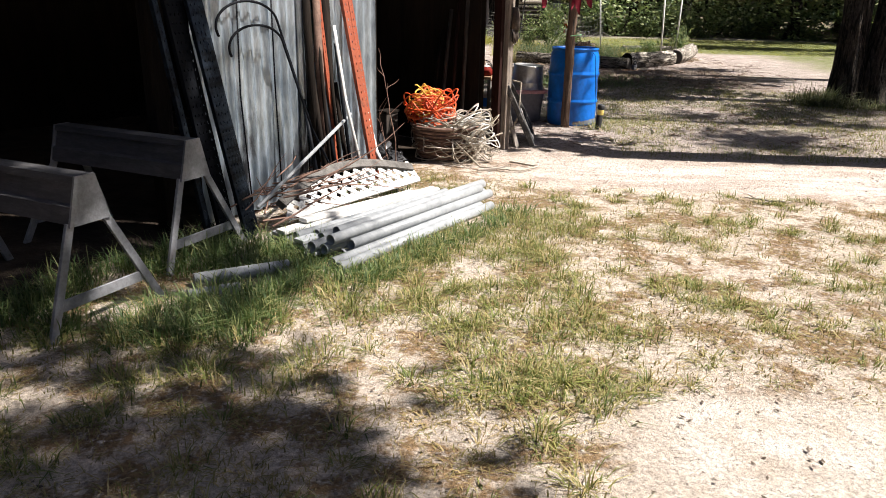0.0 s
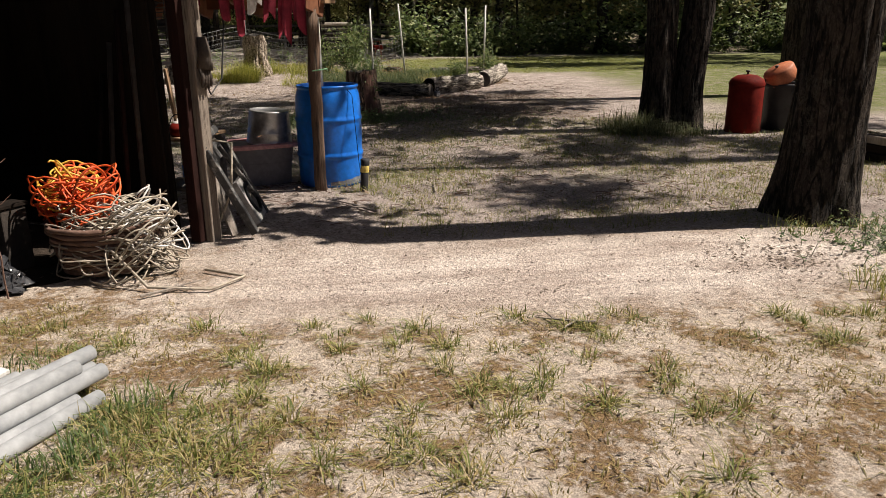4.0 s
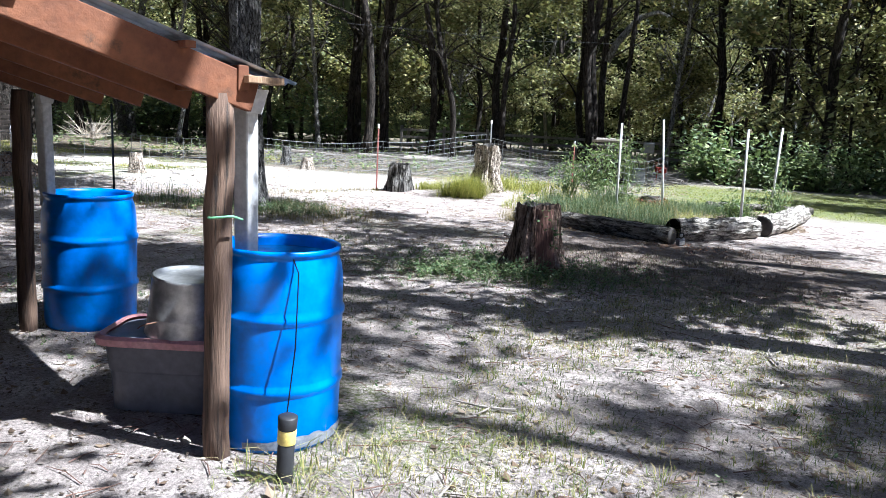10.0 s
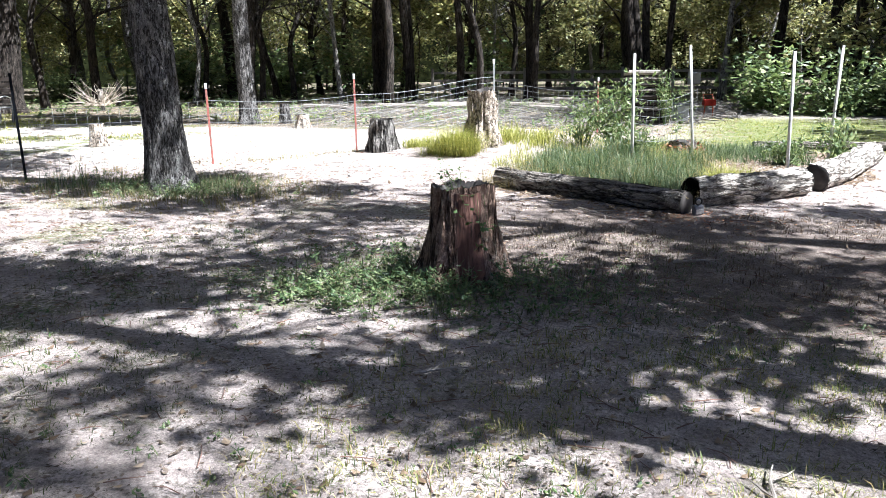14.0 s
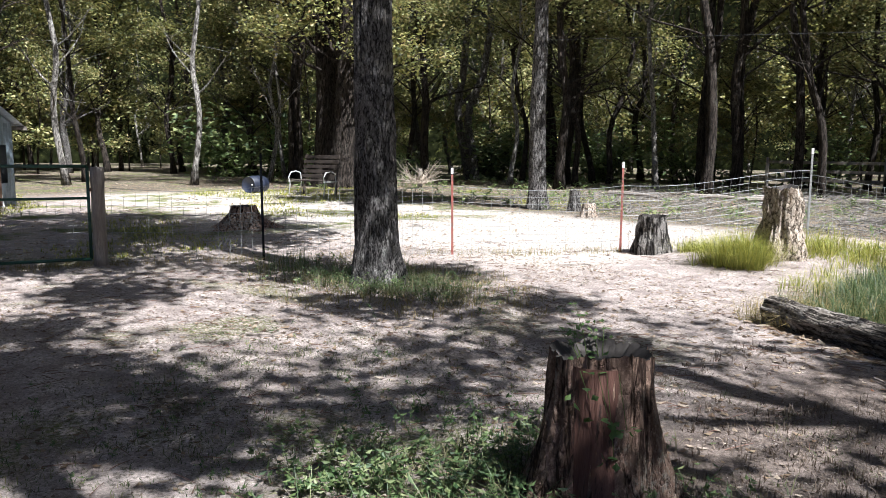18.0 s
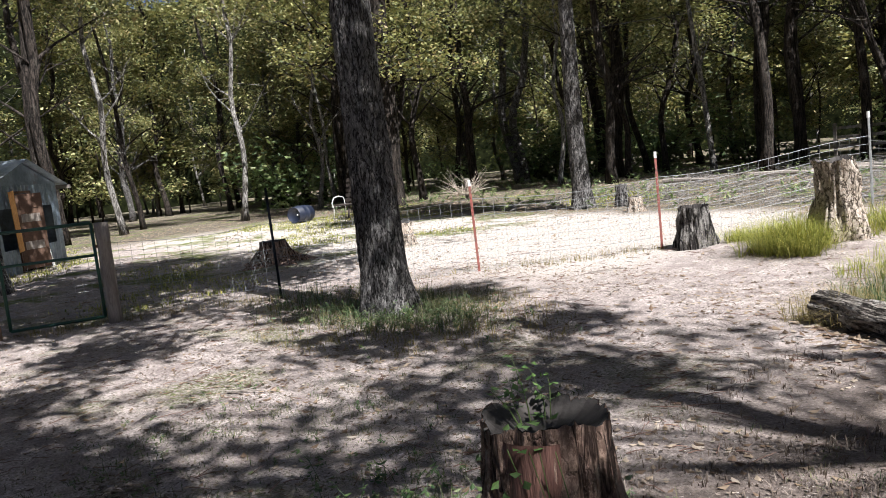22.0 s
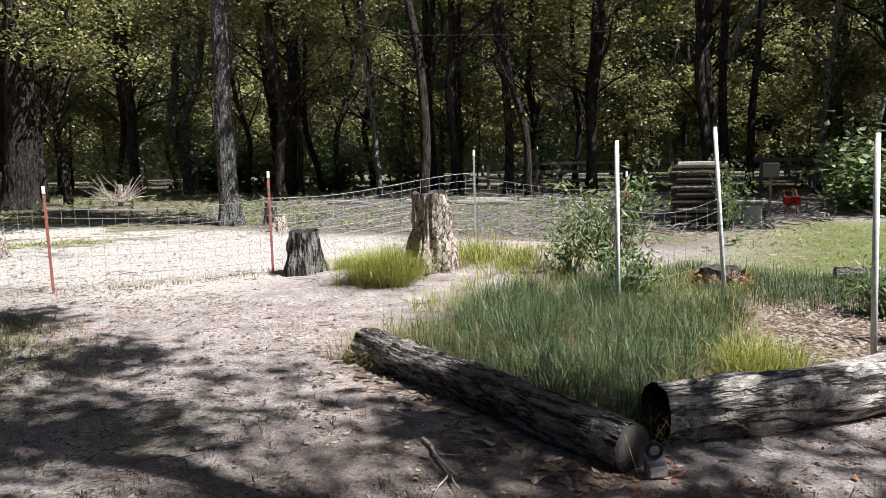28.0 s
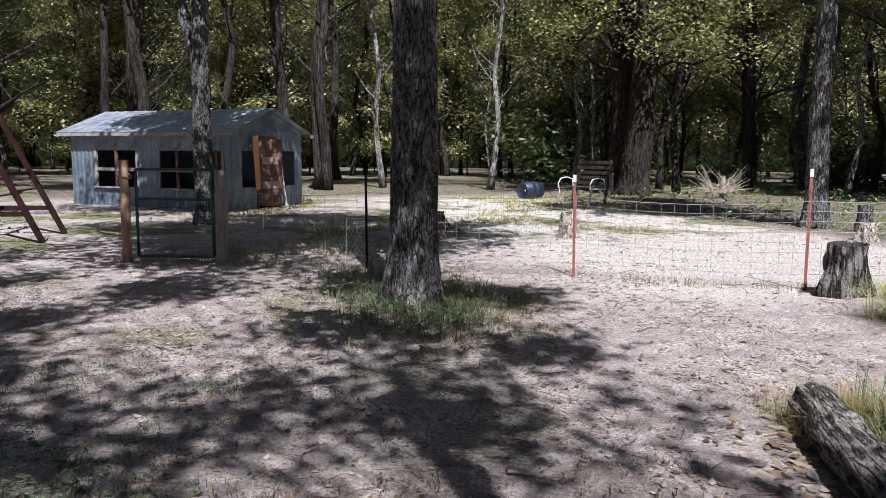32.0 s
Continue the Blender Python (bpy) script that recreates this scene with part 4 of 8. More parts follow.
# ---- stumps and logs ----
def stump(x, y, r, h, material, label, seed, near=False, hollow=0.04, flare=0.45, lumps=0.0, notch=0.0, oval=(1, 1), wide=0.32, heart=None):
    rnd = random.Random(seed)
    top = thing("tree_stump", pose(x, y, gz(x, y) - 0.02) @ Matrix.Diagonal((*oval, 1, 1)) @ pose(0, 0, 0, 0, 0, rnd.uniform(0, 360)), label, "stump")
    n, rings = (110, 30) if near else (32, 10)
    b, c = Build(), Build()
    for i in range(rings + 1):
        t = i / rings
        for k in range(n):
            a = 2 * math.pi * k / n
            q = Vector((math.cos(a) * 4.5, math.sin(a) * 4.5, t * 0.8 + seed))
            rr = r * (1 + 0.10 * (1 - 2.2 * abs(noise.noise(q * 1.4))) + 0.05 * noise.noise(q * 3) + 0.04 * (0.5 - abs(noise.noise(Vector((q.x * 3.1, q.y * 3.1, q.z * 1.5))))))
            rr *= 1 + flare * (1 - t) ** 2.6 * (0.7 + 0.6 * math.cos(a * 5 + seed)) + 0.10 * (1 - t)
            rr *= 1 + lumps * noise.noise(Vector((math.cos(a) * 1.7, math.sin(a) * 1.7, t * 2.6 + seed * 7)))
            rr *= 1 - notch * math.exp(-((a - 4.4) / wide) ** 2) * min(1.0, 0.3 + t)
            zt = h * t + (0.05 * h * noise.noise(Vector((math.cos(a) * 1.6, math.sin(a) * 1.6, seed * 3.0))) + 0.03 * h * noise.noise(q * 4)) * t ** 6
            b.v.append((rr * math.cos(a), rr * math.sin(a), zt))
    for i in range(rings):
        for k in range(n):
            b.f.append((i * n + k, i * n + (k + 1) % n, (i + 1) * n + (k + 1) % n, (i + 1) * n + k))
    edge = b.v[-n:]
    low = min(p[2] for p in edge)
    for s, dz in ((0.99, 0.0), (0.84, 0.35), (0.5, 0.8), (0.2, 1.0)):
        c.v += [(p[0] * s, p[1] * s, p[2] + (low - hollow - p[2]) * dz + 0.012 * noise.noise(Vector((p[0] * s * 22, p[1] * s * 22, seed)))) for p in edge]
    c.v.append((0, 0, low - hollow))
    for i in range(3):
        c.f += [(i * n + k, i * n + (k + 1) % n, (i + 1) * n + (k + 1) % n, (i + 1) * n + k) for k in range(n)]
    c.f += [(3 * n + k, 3 * n + (k + 1) % n, 4 * n) for k in range(n)]
    part("bark", b, material, top, smooth=True)
    part("cut_top", c, WOOD_CUT, top, "weathered cut face", smooth=True)
    if heart:
        # bare wood where the bark has fallen off
        h0, cols, rows = Build(), 26, 14
        for j in range(rows + 1):
            t = 0.04 + 0.93 * j / rows
            for i in range(cols + 1):
                a = 4.4 + 0.62 * (2 * i / cols - 1)
                edge_in = 1 - 0.10 * abs(2 * i / cols - 1) ** 6
                rr = r * (0.985 + 0.10 * (1 - t) + flare * (1 - t) ** 2.6 * (0.7 + 0.6 * math.cos(a * 5 + seed))) * edge_in
                rr *= 1 - 0.035 * max(0.0, 1 - abs(noise.noise(Vector((a * 7.0, t * 0.5, seed)))) * 9)
                h0.v.append((rr * math.cos(a), rr * math.sin(a), h * t * 0.985))
        h0.f = [(j * (cols + 1) + i, j * (cols + 1) + i + 1, (j + 1) * (cols + 1) + i + 1, (j + 1) * (cols + 1) + i) for j in range(rows) for i in range(cols)]
        part("heartwood", h0, heart, top, "bare reddish-brown heartwood", smooth=True)
    return top


STUMP_WOOD = bark("stump_bark", (0.13, 0.075, 0.055), (0.36, 0.25, 0.19), (0.30, 0.27, 0.23), scale=7, tall=0.11, gap=0.06)
HEARTWOOD = surface("heartwood", (0.085, 0.036, 0.026), (0.19, 0.095, 0.07), 5, 0.85, 0.7, stretch=(5, 5, 0.5), stain=(0.03, 0.018, 0.014), stain_at=(0.52, 0.62), stain_scale=4)
STUMP_ASH = bark("ashen_stump", (0.07, 0.062, 0.055), (0.30, 0.28, 0.255), (0.025, 0.02, 0.018), scale=6, tall=0.14, gap=0.09)
stump(1.50, 14.66, 0.205, 0.71, STUMP_WOOD, "tall weathered brown stump with ivy on its top", 1, True, 0.07, 0.7, notch=0.20, oval=(0.88, 1.13), wide=0.55, heart=HEARTWOOD)
stump(-2.92, 22.05, 0.21, 0.60, STUMP_ASH, "blackened grey stump with a split side", 2, True, 0.30, 0.25, 0.22, 0.5)
stump(-1.10, 22.40, 0.23, 0.98, BARK_PALE, "tall pale barkless stump among yellow-green grass", 3, True, 0.08, 0.3, 0.34)
stump(-7.65, 26.75, 0.15, 0.36, BARK_PALE, "short pale stump in the fenced yard", 4)
stump(-9.05, 28.0, 0.13, 0.56, BARK_GREY, "grey stump beside the tall oak", 5)
stump(-10.15, 18.95, 0.24, 0.46, STUMP_WOOD, "low pale-brown stump with wide spreading roots", 6, True, 0.05, 1.7, 0.15)
stump(-9.25, 21.45, 0.14, 0.48, BARK_PALE, "thin pale stump in the fenced yard", 7)


def log(pts, r, material, label, seed, hollow=False):
    rnd = random.Random(seed)
    path = []
    for a, b in zip(pts, pts[1:]):
        for i in range(22):
            path.append(Vector(a).lerp(Vector(b), i / 22))
    path.append(Vector(pts[-1]))
    path = [p + Vector((0.012 * noise.noise(p * 3), 0.012 * noise.noise(p * 3 + Vector((5, 0, 0))), 0.015 * noise.noise(p * 2))) for p in path]
    ang = math.atan2(path[-1].y - path[0].y, path[-1].x - path[0].x)
    m0 = pose(path[0].x, path[0].y, 0, 0, 0, math.degrees(ang))
    top = thing("fallen_log", m0, label, "log")
    path = [m0.inverted() @ p for p in path]

    def shape(a, i, p):
        q = Vector((math.cos(a) * 3, math.sin(a) * 3, i * 0.12 + seed * 5))
        return 1 + 0.16 * noise.noise(q) + 0.09 * noise.noise(q * 3.1) + 0.05 * (1 - 2.4 * abs(noise.noise(Vector((q.x * 3.4, q.y * 3.4, q.z * 0.7))))) - 0.5 * max(0, noise.noise(Vector((q.x * 1.6, q.y * 1.6, q.z * 0.6))) - 0.28)
    b = Build()
    b.tube(path, [r * (1 + 0.08 * noise.noise(Vector((i * 0.3, seed, 0)))) for i in range(len(path))], 64, caps=False, shape=shape)
    part("bark", b, material, top, smooth=True)
    for end, nxt in ((0, 1), (-1, -2)):
        p, d = path[end], (path[end] - path[nxt]).normalized()
        e = Build()
        if hollow and end == 0:
            e.tube([p + d * 0.004, p - d * 0.02, p - d * 0.28], [r * 0.98, r * 0.80, r * 0.62], 28, caps=False)
            e.tube([p - d * 0.28, p - d * 0.285], [r * 0.62, r * 0.02], 28, caps=False)
        else:
            e.tube([p - d * 0.01, p + d * 0.006, p - d * 0.008], [r * 0.98, r * 0.93, r * 0.05], 28, caps=False)
        part("cut_end", e, DARK if hollow and end == 0 else WOOD_CUT, top, smooth=True)
    return top


LOG_BARK = bark("log_bark", (0.12, 0.10, 0.085), (0.33, 0.295, 0.255), (0.52, 0.49, 0.44), scale=9, tall=0.16, gap=0.07, lying=True)
LOG_PALE = bark("bleached_log", (0.34, 0.30, 0.25), (0.60, 0.55, 0.49), (0.10, 0.075, 0.06), scale=6, tall=0.14, gap=0.05, lying=True)
log([(0.40, 18.88, 0.12), (1.6, 18.33, 0.12), (2.80, 17.78, 0.11)], 0.13, LOG_BARK, "long dark rotting log edging the grass bed", 1)
log([(2.80, 18.22, 0.15), (3.38, 18.74, 0.15), (3.98, 19.45, 0.15)], 0.165, LOG_PALE, "bleached hollow log with dark cracks", 2, True)
log([(4.12, 19.75, 0.16), (4.55, 20.9, 0.16), (5.1, 22.9, 0.15)], 0.17, LOG_PALE, "bleached log lying along the bed", 3)
log([(3.4, 24.45, 0.06), (4.4, 24.75, 0.06), (5.6, 24.9, 0.06)], 0.08, LOG_BARK, "thin dark log lying beside the lawn", 4)


# ---- shed with an open front, and its lean-to ----
SHED = pose(0.36, 8.11, 0, 0, 0, -29.3)


WOOD_CORNER = surface("corner_wood", (0.13, 0.105, 0.085), (0.34, 0.285, 0.235), 4, 0.9, 0.8, stretch=(7, 7, 0.4), stain=(0.05, 0.036, 0.028), stain_at=(0.52, 0.64), stain_scale=4)


def corrugated(w, h, pitch=0.076, amp=0.013):
    """A wavy sheet in the x-z plane, with two skins."""
    b = Build()
    n = int(w / pitch * 8)
    for off in (0.0, 0.0018):
        o = len(b.v)
        for z in (0.0, h * 0.33, h * 0.66, h):
            for i in range(n + 1):
                x = w * i / n
                b.v.append((x, off + amp * math.sin(2 * math.pi * x / pitch), z))
        for j in range(3):
            for i in range(n):
                b.f.append((o + j * (n + 1) + i, o + j * (n + 1) + i + 1, o + (j + 1) * (n + 1) + i + 1, o + (j + 1) * (n + 1) + i))
    return b


def shed():
    top = thing("shed", SHED, "open-fronted shed of galvanised sheets and boards coloured as if shaded", "shed")
    v = -3.44
    while v < -1.9:
        part("corrugated_sheet", corrugated(0.60 if v < -2.6 else 0.58, 2.45), ZINC, top, "galvanised corrugated sheet, streaked with rust", smooth=True, m=pose(0.02 + 0.012 * ((v * 7) % 2), v, 0.02, 0, 0, 90))
        v += 0.535
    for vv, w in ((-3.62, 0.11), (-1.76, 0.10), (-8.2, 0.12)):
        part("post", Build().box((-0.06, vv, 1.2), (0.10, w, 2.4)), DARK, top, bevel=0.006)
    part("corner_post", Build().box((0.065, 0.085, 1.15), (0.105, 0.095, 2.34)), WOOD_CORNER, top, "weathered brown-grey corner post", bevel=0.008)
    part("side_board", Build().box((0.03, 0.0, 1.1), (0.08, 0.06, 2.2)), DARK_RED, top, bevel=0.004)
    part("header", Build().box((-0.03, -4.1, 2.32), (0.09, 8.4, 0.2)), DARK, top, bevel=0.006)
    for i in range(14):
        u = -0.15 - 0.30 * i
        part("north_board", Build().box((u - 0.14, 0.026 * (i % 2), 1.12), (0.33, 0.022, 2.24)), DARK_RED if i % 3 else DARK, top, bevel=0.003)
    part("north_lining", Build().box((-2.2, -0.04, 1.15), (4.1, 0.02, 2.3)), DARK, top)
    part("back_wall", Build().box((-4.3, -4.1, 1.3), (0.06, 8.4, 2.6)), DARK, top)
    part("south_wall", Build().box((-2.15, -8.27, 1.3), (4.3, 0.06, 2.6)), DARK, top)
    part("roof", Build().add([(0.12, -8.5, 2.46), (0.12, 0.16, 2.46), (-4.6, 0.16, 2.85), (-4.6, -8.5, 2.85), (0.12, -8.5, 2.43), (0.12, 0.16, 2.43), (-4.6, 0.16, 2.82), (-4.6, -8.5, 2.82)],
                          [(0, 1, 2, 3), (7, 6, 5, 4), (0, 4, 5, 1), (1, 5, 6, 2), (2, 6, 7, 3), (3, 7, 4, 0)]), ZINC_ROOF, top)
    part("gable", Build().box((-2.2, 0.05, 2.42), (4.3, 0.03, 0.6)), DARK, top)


shed()
# dark sheet laid just over the sand in place of the bay's shade
shade_sheet = Build()
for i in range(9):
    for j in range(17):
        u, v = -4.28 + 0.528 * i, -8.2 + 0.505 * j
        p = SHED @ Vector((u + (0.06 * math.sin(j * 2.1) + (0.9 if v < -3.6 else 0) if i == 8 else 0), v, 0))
        shade_sheet.v.append((p.x, p.y, gz(p.x, p.y) + 0.012 if i < 8 else gz(p.x, p.y) - 0.006))
shade_sheet.f = [(i * 17 + j, (i + 1) * 17 + j, (i + 1) * 17 + j + 1, i * 17 + j + 1) for i in range(8) for j in range(16)]
tagged(part("shed_floor_shade", shade_sheet, SHED_SHADE, smooth=True), "near-black sheet over the shed's ground, standing for its shade", "floor", kind="structure")


def lean_to():
    """Low roof on two rough posts, falling away from the shed's end."""
    top = thing("lean_to", SHED, "low lean-to roof of corrugated sheet on rough posts", "lean-to")
    zr = lambda v: 1.585 + 0.288 * (1.9 - v)
    for u, v0 in ((-0.05, 1.66), (-2.42, 1.53)):
        rnd = random.Random(int(u * 10))
        path = [(u + rnd.uniform(-0.008, 0.008), v0 + rnd.uniform(-0.008, 0.008), -0.05 + 0.156 * i) for i in range(11)]
        part("post", Build().tube(path, [0.052 * (1 + 0.06 * rnd.uniform(-1, 1)) for _ in path], 10, shape=lambda a, i, p: 1 + 0.14 * math.cos(4 * a)), WOOD_POST, top, "rough brown timber post", smooth=True)
    for u in (-0.03, -0.62, -1.18, -1.76, -2.37):
        part("rafter", Build().beam((u, 0.03, zr(0) - 0.10), (u, 1.80, zr(1.80) - 0.10), 0.042, 0.14), WOOD_RED, top, "reddish-brown rafter", bevel=0.004)
    part("eave_beam", Build().beam((0.0, 1.74, zr(1.74) - 0.055), (-2.5, 1.74, zr(1.74) - 0.055), 0.045, 0.10), WOOD_RED, top, bevel=0.004)
    part("eave_end", Build().box((-0.02, 1.82, zr(1.82) - 0.035), (0.12, 0.16, 0.028)), GATE_WOOD, top, bevel=0.003)
    for v in (0.35, 0.95, 1.5):
        part("purlin", Build().beam((0.05, v, zr(v) - 0.022), (-2.55, v, zr(v) - 0.022), 0.04, 0.025), WOOD_RED, top)
    sl = math.atan(0.288)
    ln = 2.05 / math.cos(sl)
    ax = Matrix(((-1, 0, 0, 0), (0, -math.sin(sl), -math.cos(sl), 0), (0, -math.cos(sl), math.sin(sl), 0), (0, 0, 0, 1)))
    for i in range(4):
        part("roof_sheet", corrugated(0.72, ln, 0.076, 0.010), ZINC_ROOF, top, "galvanised roof sheet", smooth=True, m=pose(0.005 - 0.69 * i, 1.98, zr(1.98) + 0.014 + 0.003 * (i % 2)) @ ax)
    for u, vv in ((-0.13, 1.81), (-2.50, 1.67)):
        gut = part("gutter_outlet", Build().lathe([(0.05, 0.0), (0.075, 0.09), (0.08, 0.10), (0.07, 0.10)], 4, pose(u + 0.02, vv + 0.02, 1.44, 0, 0, 45)), WHITE, top, "white gutter outlet", bevel=0.004)
        part("downspout", Build().beam((u, vv + 0.01, 1.48), (u - 0.005, vv + 0.025, 0.79), 0.085, 0.065), WHITE, gut, "white downspout", bevel=0.01)


lean_to()
# closing plain wall of the shed's far side is its back wall; the yard stays open


def barrel(x, y, rz, label, dust):
    top = thing("rain_barrel", pose(x, y, gz(x, y) - 0.008, 0, 0, rz), label, "barrel", "rain barrels")
    prof = [(0.0, 0.0), (0.262, 0.0), (0.278, 0.02), (0.284, 0.06), (0.288, 0.25), (0.289, 0.262), (0.298, 0.275), (0.298, 0.295), (0.289, 0.308), (0.289, 0.32), (0.290, 0.56), (0.290, 0.575), (0.299, 0.588),
            (0.299, 0.606), (0.290, 0.62), (0.289, 0.64), (0.287, 0.74), (0.280, 0.80), (0.266, 0.845), (0.262, 0.86), (0.272, 0.866), (0.274, 0.885), (0.266, 0.890), (0.254, 0.886), (0.252, 0.865), (0.246, 0.84), (0.245, 0.72)]
    shell = part("shell", Build().lathe([(r * 1.0, z) for r, z in prof], 64), BLUE, top, smooth=True)
    part("water", Build().lathe([(0.2455, 0.838), (0.001, 0.838)], 48), WATER, top, "dark water surface")
    if dust:
        b = Build()
        rnd = random.Random(dust)
        pts = []
        for i in range(25):
            a = -2.6 + 2.4 * i / 24
            pts.append((a, 0.03 + 0.05 * (0.5 + 0.5 * noise.noise(Vector((i * 0.4, dust, 0)))) * math.sin(math.pi * i / 24)))
        for a, z in pts:
            b.v += [(0.2865 * math.cos(a), 0.2865 * math.sin(a), 0.03), (0.2915 * math.cos(a), 0.2915 * math.sin(a), 0.03 + z)]
        b.f = [(2 * i, 2 * i + 2, 2 * i + 3, 2 * i + 1) for i in range(24)]
        part("mud_splash", b, DUSTY, shell, "dried mud on the lower side", smooth=True)
    return top


barrel(1.21, 9.93, 60, "blue plastic rain barrel under a white downspout", 3)
barrel(-0.82, 10.98, 10, "blue plastic rain barrel with pale scuffs behind the lean-to", 0)


def tub_and_pail():
    m = pose(0.57, 10.03, gz(0.57, 10.03), 0, 0, 18)
    t = thing("storage_tub", m, "grey plastic tub with a faded red rim", "tub")
    b = Build()
    rows = [(0.24, 0.17, 0.0), (0.25, 0.18, 0.01), (0.262, 0.192, 0.20), (0.268, 0.196, 0.21), (0.285, 0.21, 0.36), (0.275, 0.20, 0.36), (0.24, 0.17, 0.02)]

    def ring(hx, hy, z, n=32):
        out = []
        for k in range(n):
            a = 2 * math.pi * k / n
            c, s = math.cos(a), math.sin(a)
            e = 0.35
            out.append((hx * math.copysign(abs(c) ** e, c), hy * math.copysign(abs(s) ** e, s), z))
        return out
    n = 32
    for r in rows:
        b.v += ring(*r)
    b.f = [(i * n + k, i * n + (k + 1) % n, (i + 1) * n + (k + 1) % n, (i + 1) * n + k) for i in range(len(rows) - 1) for k in range(n)]
    b.f += [tuple(range(n - 1, -1, -1)), tuple((len(rows) - 1) * n + k for k in range(n))]
    part("body", b, TUB, t, smooth=False, bevel=0.0)
    r = Build()
    rim = [(0.282, 0.207, 0.335), (0.315, 0.24, 0.34), (0.320, 0.245, 0.372), (0.300, 0.225, 0.385), (0.276, 0.201, 0.378)]
    for q in rim:
        r.v += ring(*q)
    r.f = [(i * n + k, i * n + (k + 1) % n, (i + 1) * n + (k + 1) % n, (i + 1) * n + k) for i in range(4) for k in range(n)]
    part("rim", r, TUB_RIM, t, "sun-faded pinkish red rim")
    lid = Build()
    lid.v += ring(0.27, 0.195, 0.366)
    lid.f = [tuple(range(n))]
    part("lid", lid, TUB, t)
    p = thing("metal_pail", pose(0.66, 10.03, gz(0.57, 10.03) + 0.372, 3, 2, 30) @ Matrix.Scale(1.17, 4), "upturned galvanised pail on the grey tub", "pail")
    part("body", Build().lathe([(0.172, 0.0), (0.176, 0.008), (0.171, 0.018), (0.165, 0.08), (0.167, 0.085), (0.165, 0.09), (0.150, 0.235), (0.153, 0.242), (0.150, 0.25), (0.144, 0.25), (0.140, 0.243), (0.0, 0.24)], 48), PAIL, p, smooth=True)
    part("bail", Build().tube([(0.175 * math.cos(a), 0.175 * math.sin(a) * 0.3 - 0.16, 0.06 + 0.02 * math.sin(a)) for a in [math.pi * i / 12 for i in range(13)]], 0.003, 5), IRON_RUST, p)
    s = thing("pipe_stub", pose(1.50, 9.50, gz(1.5, 9.5) - 0.03, 3, 4, 0), "short dark pipe stub with a yellow band", "pipe")
    part("pipe", Build().lathe([(0.034, 0.0), (0.034, 0.29), (0.026, 0.295), (0.025, 0.2)], 20), BLACK_PLASTIC, s, smooth=True)
    part("cap", Build().lathe([(0.038, 0.265), (0.039, 0.31), (0.03, 0.315), (0.0, 0.316)], 20), BLACK_PLASTIC, s, smooth=True)
    part("band", Build().lathe([(0.036, 0.20), (0.037, 0.205), (0.037, 0.255), (0.036, 0.26)], 20), YELLOW, s, "yellow band", smooth=True)


tub_and_pail()


# ---- fence ----
FENCE = [(-7.3, 13.9), (-6.95, 15.22), (-6.08, 17.15), (-4.84, 19.65), (-3.40, 21.94), (-1.59, 24.54), (0.05, 27.1)]


def t_post(x, y, h, m1, label):
    top = thing("fence_post", pose(x, y, gz(x, y) - 0.05, R.uniform(-1, 1), R.uniform(-1, 1), 57), label, "post", "fence posts")
    b = Build().box((0, 0, h / 2), (0.034, 0.006, h)).box((0, 0.014, h / 2), (0.006, 0.026, h))
    bar = part("bar", b, m1, top)
    if m1 is not IRON_BLACK:
        part("tip", Build().box((0, 0.006, h - 0.045), (0.037, 0.03, 0.09)), WHITE, bar, "white painted tip")
    for i in range(16):
        part("stud", Build().box((0, -0.006, 0.12 + i * (h - 0.3) / 16), (0.012, 0.008, 0.018)), m1, bar)


for i, (p, h) in enumerate(zip(FENCE[2:], (1.56, 1.36, 1.46, 1.44, 1.3, 1.3))):
    t_post(*p, h, (IRON_BLACK, STEEL_POST, STEEL_POST, WIRE, STEEL_POST, IRON_RUST)[i], ("rusty dark steel fence post", "red steel fence post with a white tip", "red steel fence post with a white tip", "bare grey steel fence post", "red steel fence post", "rusty steel fence post")[i])


def wire_panel(a, b, h, seed):
    """One bay of netting: welded wire above, hexagon netting below."""
    rnd = random.Random(seed)
    a, b = Vector((*a, 0)), Vector((*b, 0))
    ln = (b - a).length
    d = (b - a) / ln
    nrm = Vector((-d.y, d.x, 0))
    top = thing("fence_netting", pose(a.x, a.y, 0), "sagging galvanised wire netting between fence posts", "netting", "fence bays")

    def at(s, z):
        sag = 0.05 * math.sin(math.pi * s / ln) * z / h
        bulge = 0.05 * noise.noise(Vector((s * 1.3, z * 1.5, seed)))
        p = d * s + nrm * (bulge + 0.03)
        return (p.x, p.y, 0.02 + z - sag * 1.2 + gz(a.x + p.x, a.y + p.y))
    w = Build()
    ns = int(ln / 0.15)
    for i in range(ns + 1):
        w.tube([at(ln * i / ns, h * k / 4) for k in range(5)], 0.0022, 3, caps=False)
    for k in range(9):
        z = h * (k / 8) ** 0.9
        w.tube([at(ln * i / 10, z) for i in range(11)], 0.0036 if k == 8 else 0.0024, 3, caps=False)
    part("welded_wire", w, WIRE, top)
    c = Build()
    s, zt = 0.034, h * 0.70
    rows = int(zt / (s * 1.5))
    for j in range(rows):
        for i in range(int(ln / (s * 1.732))):
            cx, cz = (i + 0.5 * (j % 2)) * s * 1.732, j * s * 1.5 + 0.03
            if cx > ln - s:
                continue
            for dx, dz, ex, ez in ((0, s / 2, 0.866 * s, s), (0.866 * s, s, 1.732 * s, s / 2), (0, s / 2, 0, -s / 2)):
                c.tube([at(cx + dx, cz + dz), at(cx + ex, cz + ez)], 0.0014, 3, caps=False)
    part("hexagon_netting", c, WIRE, top)


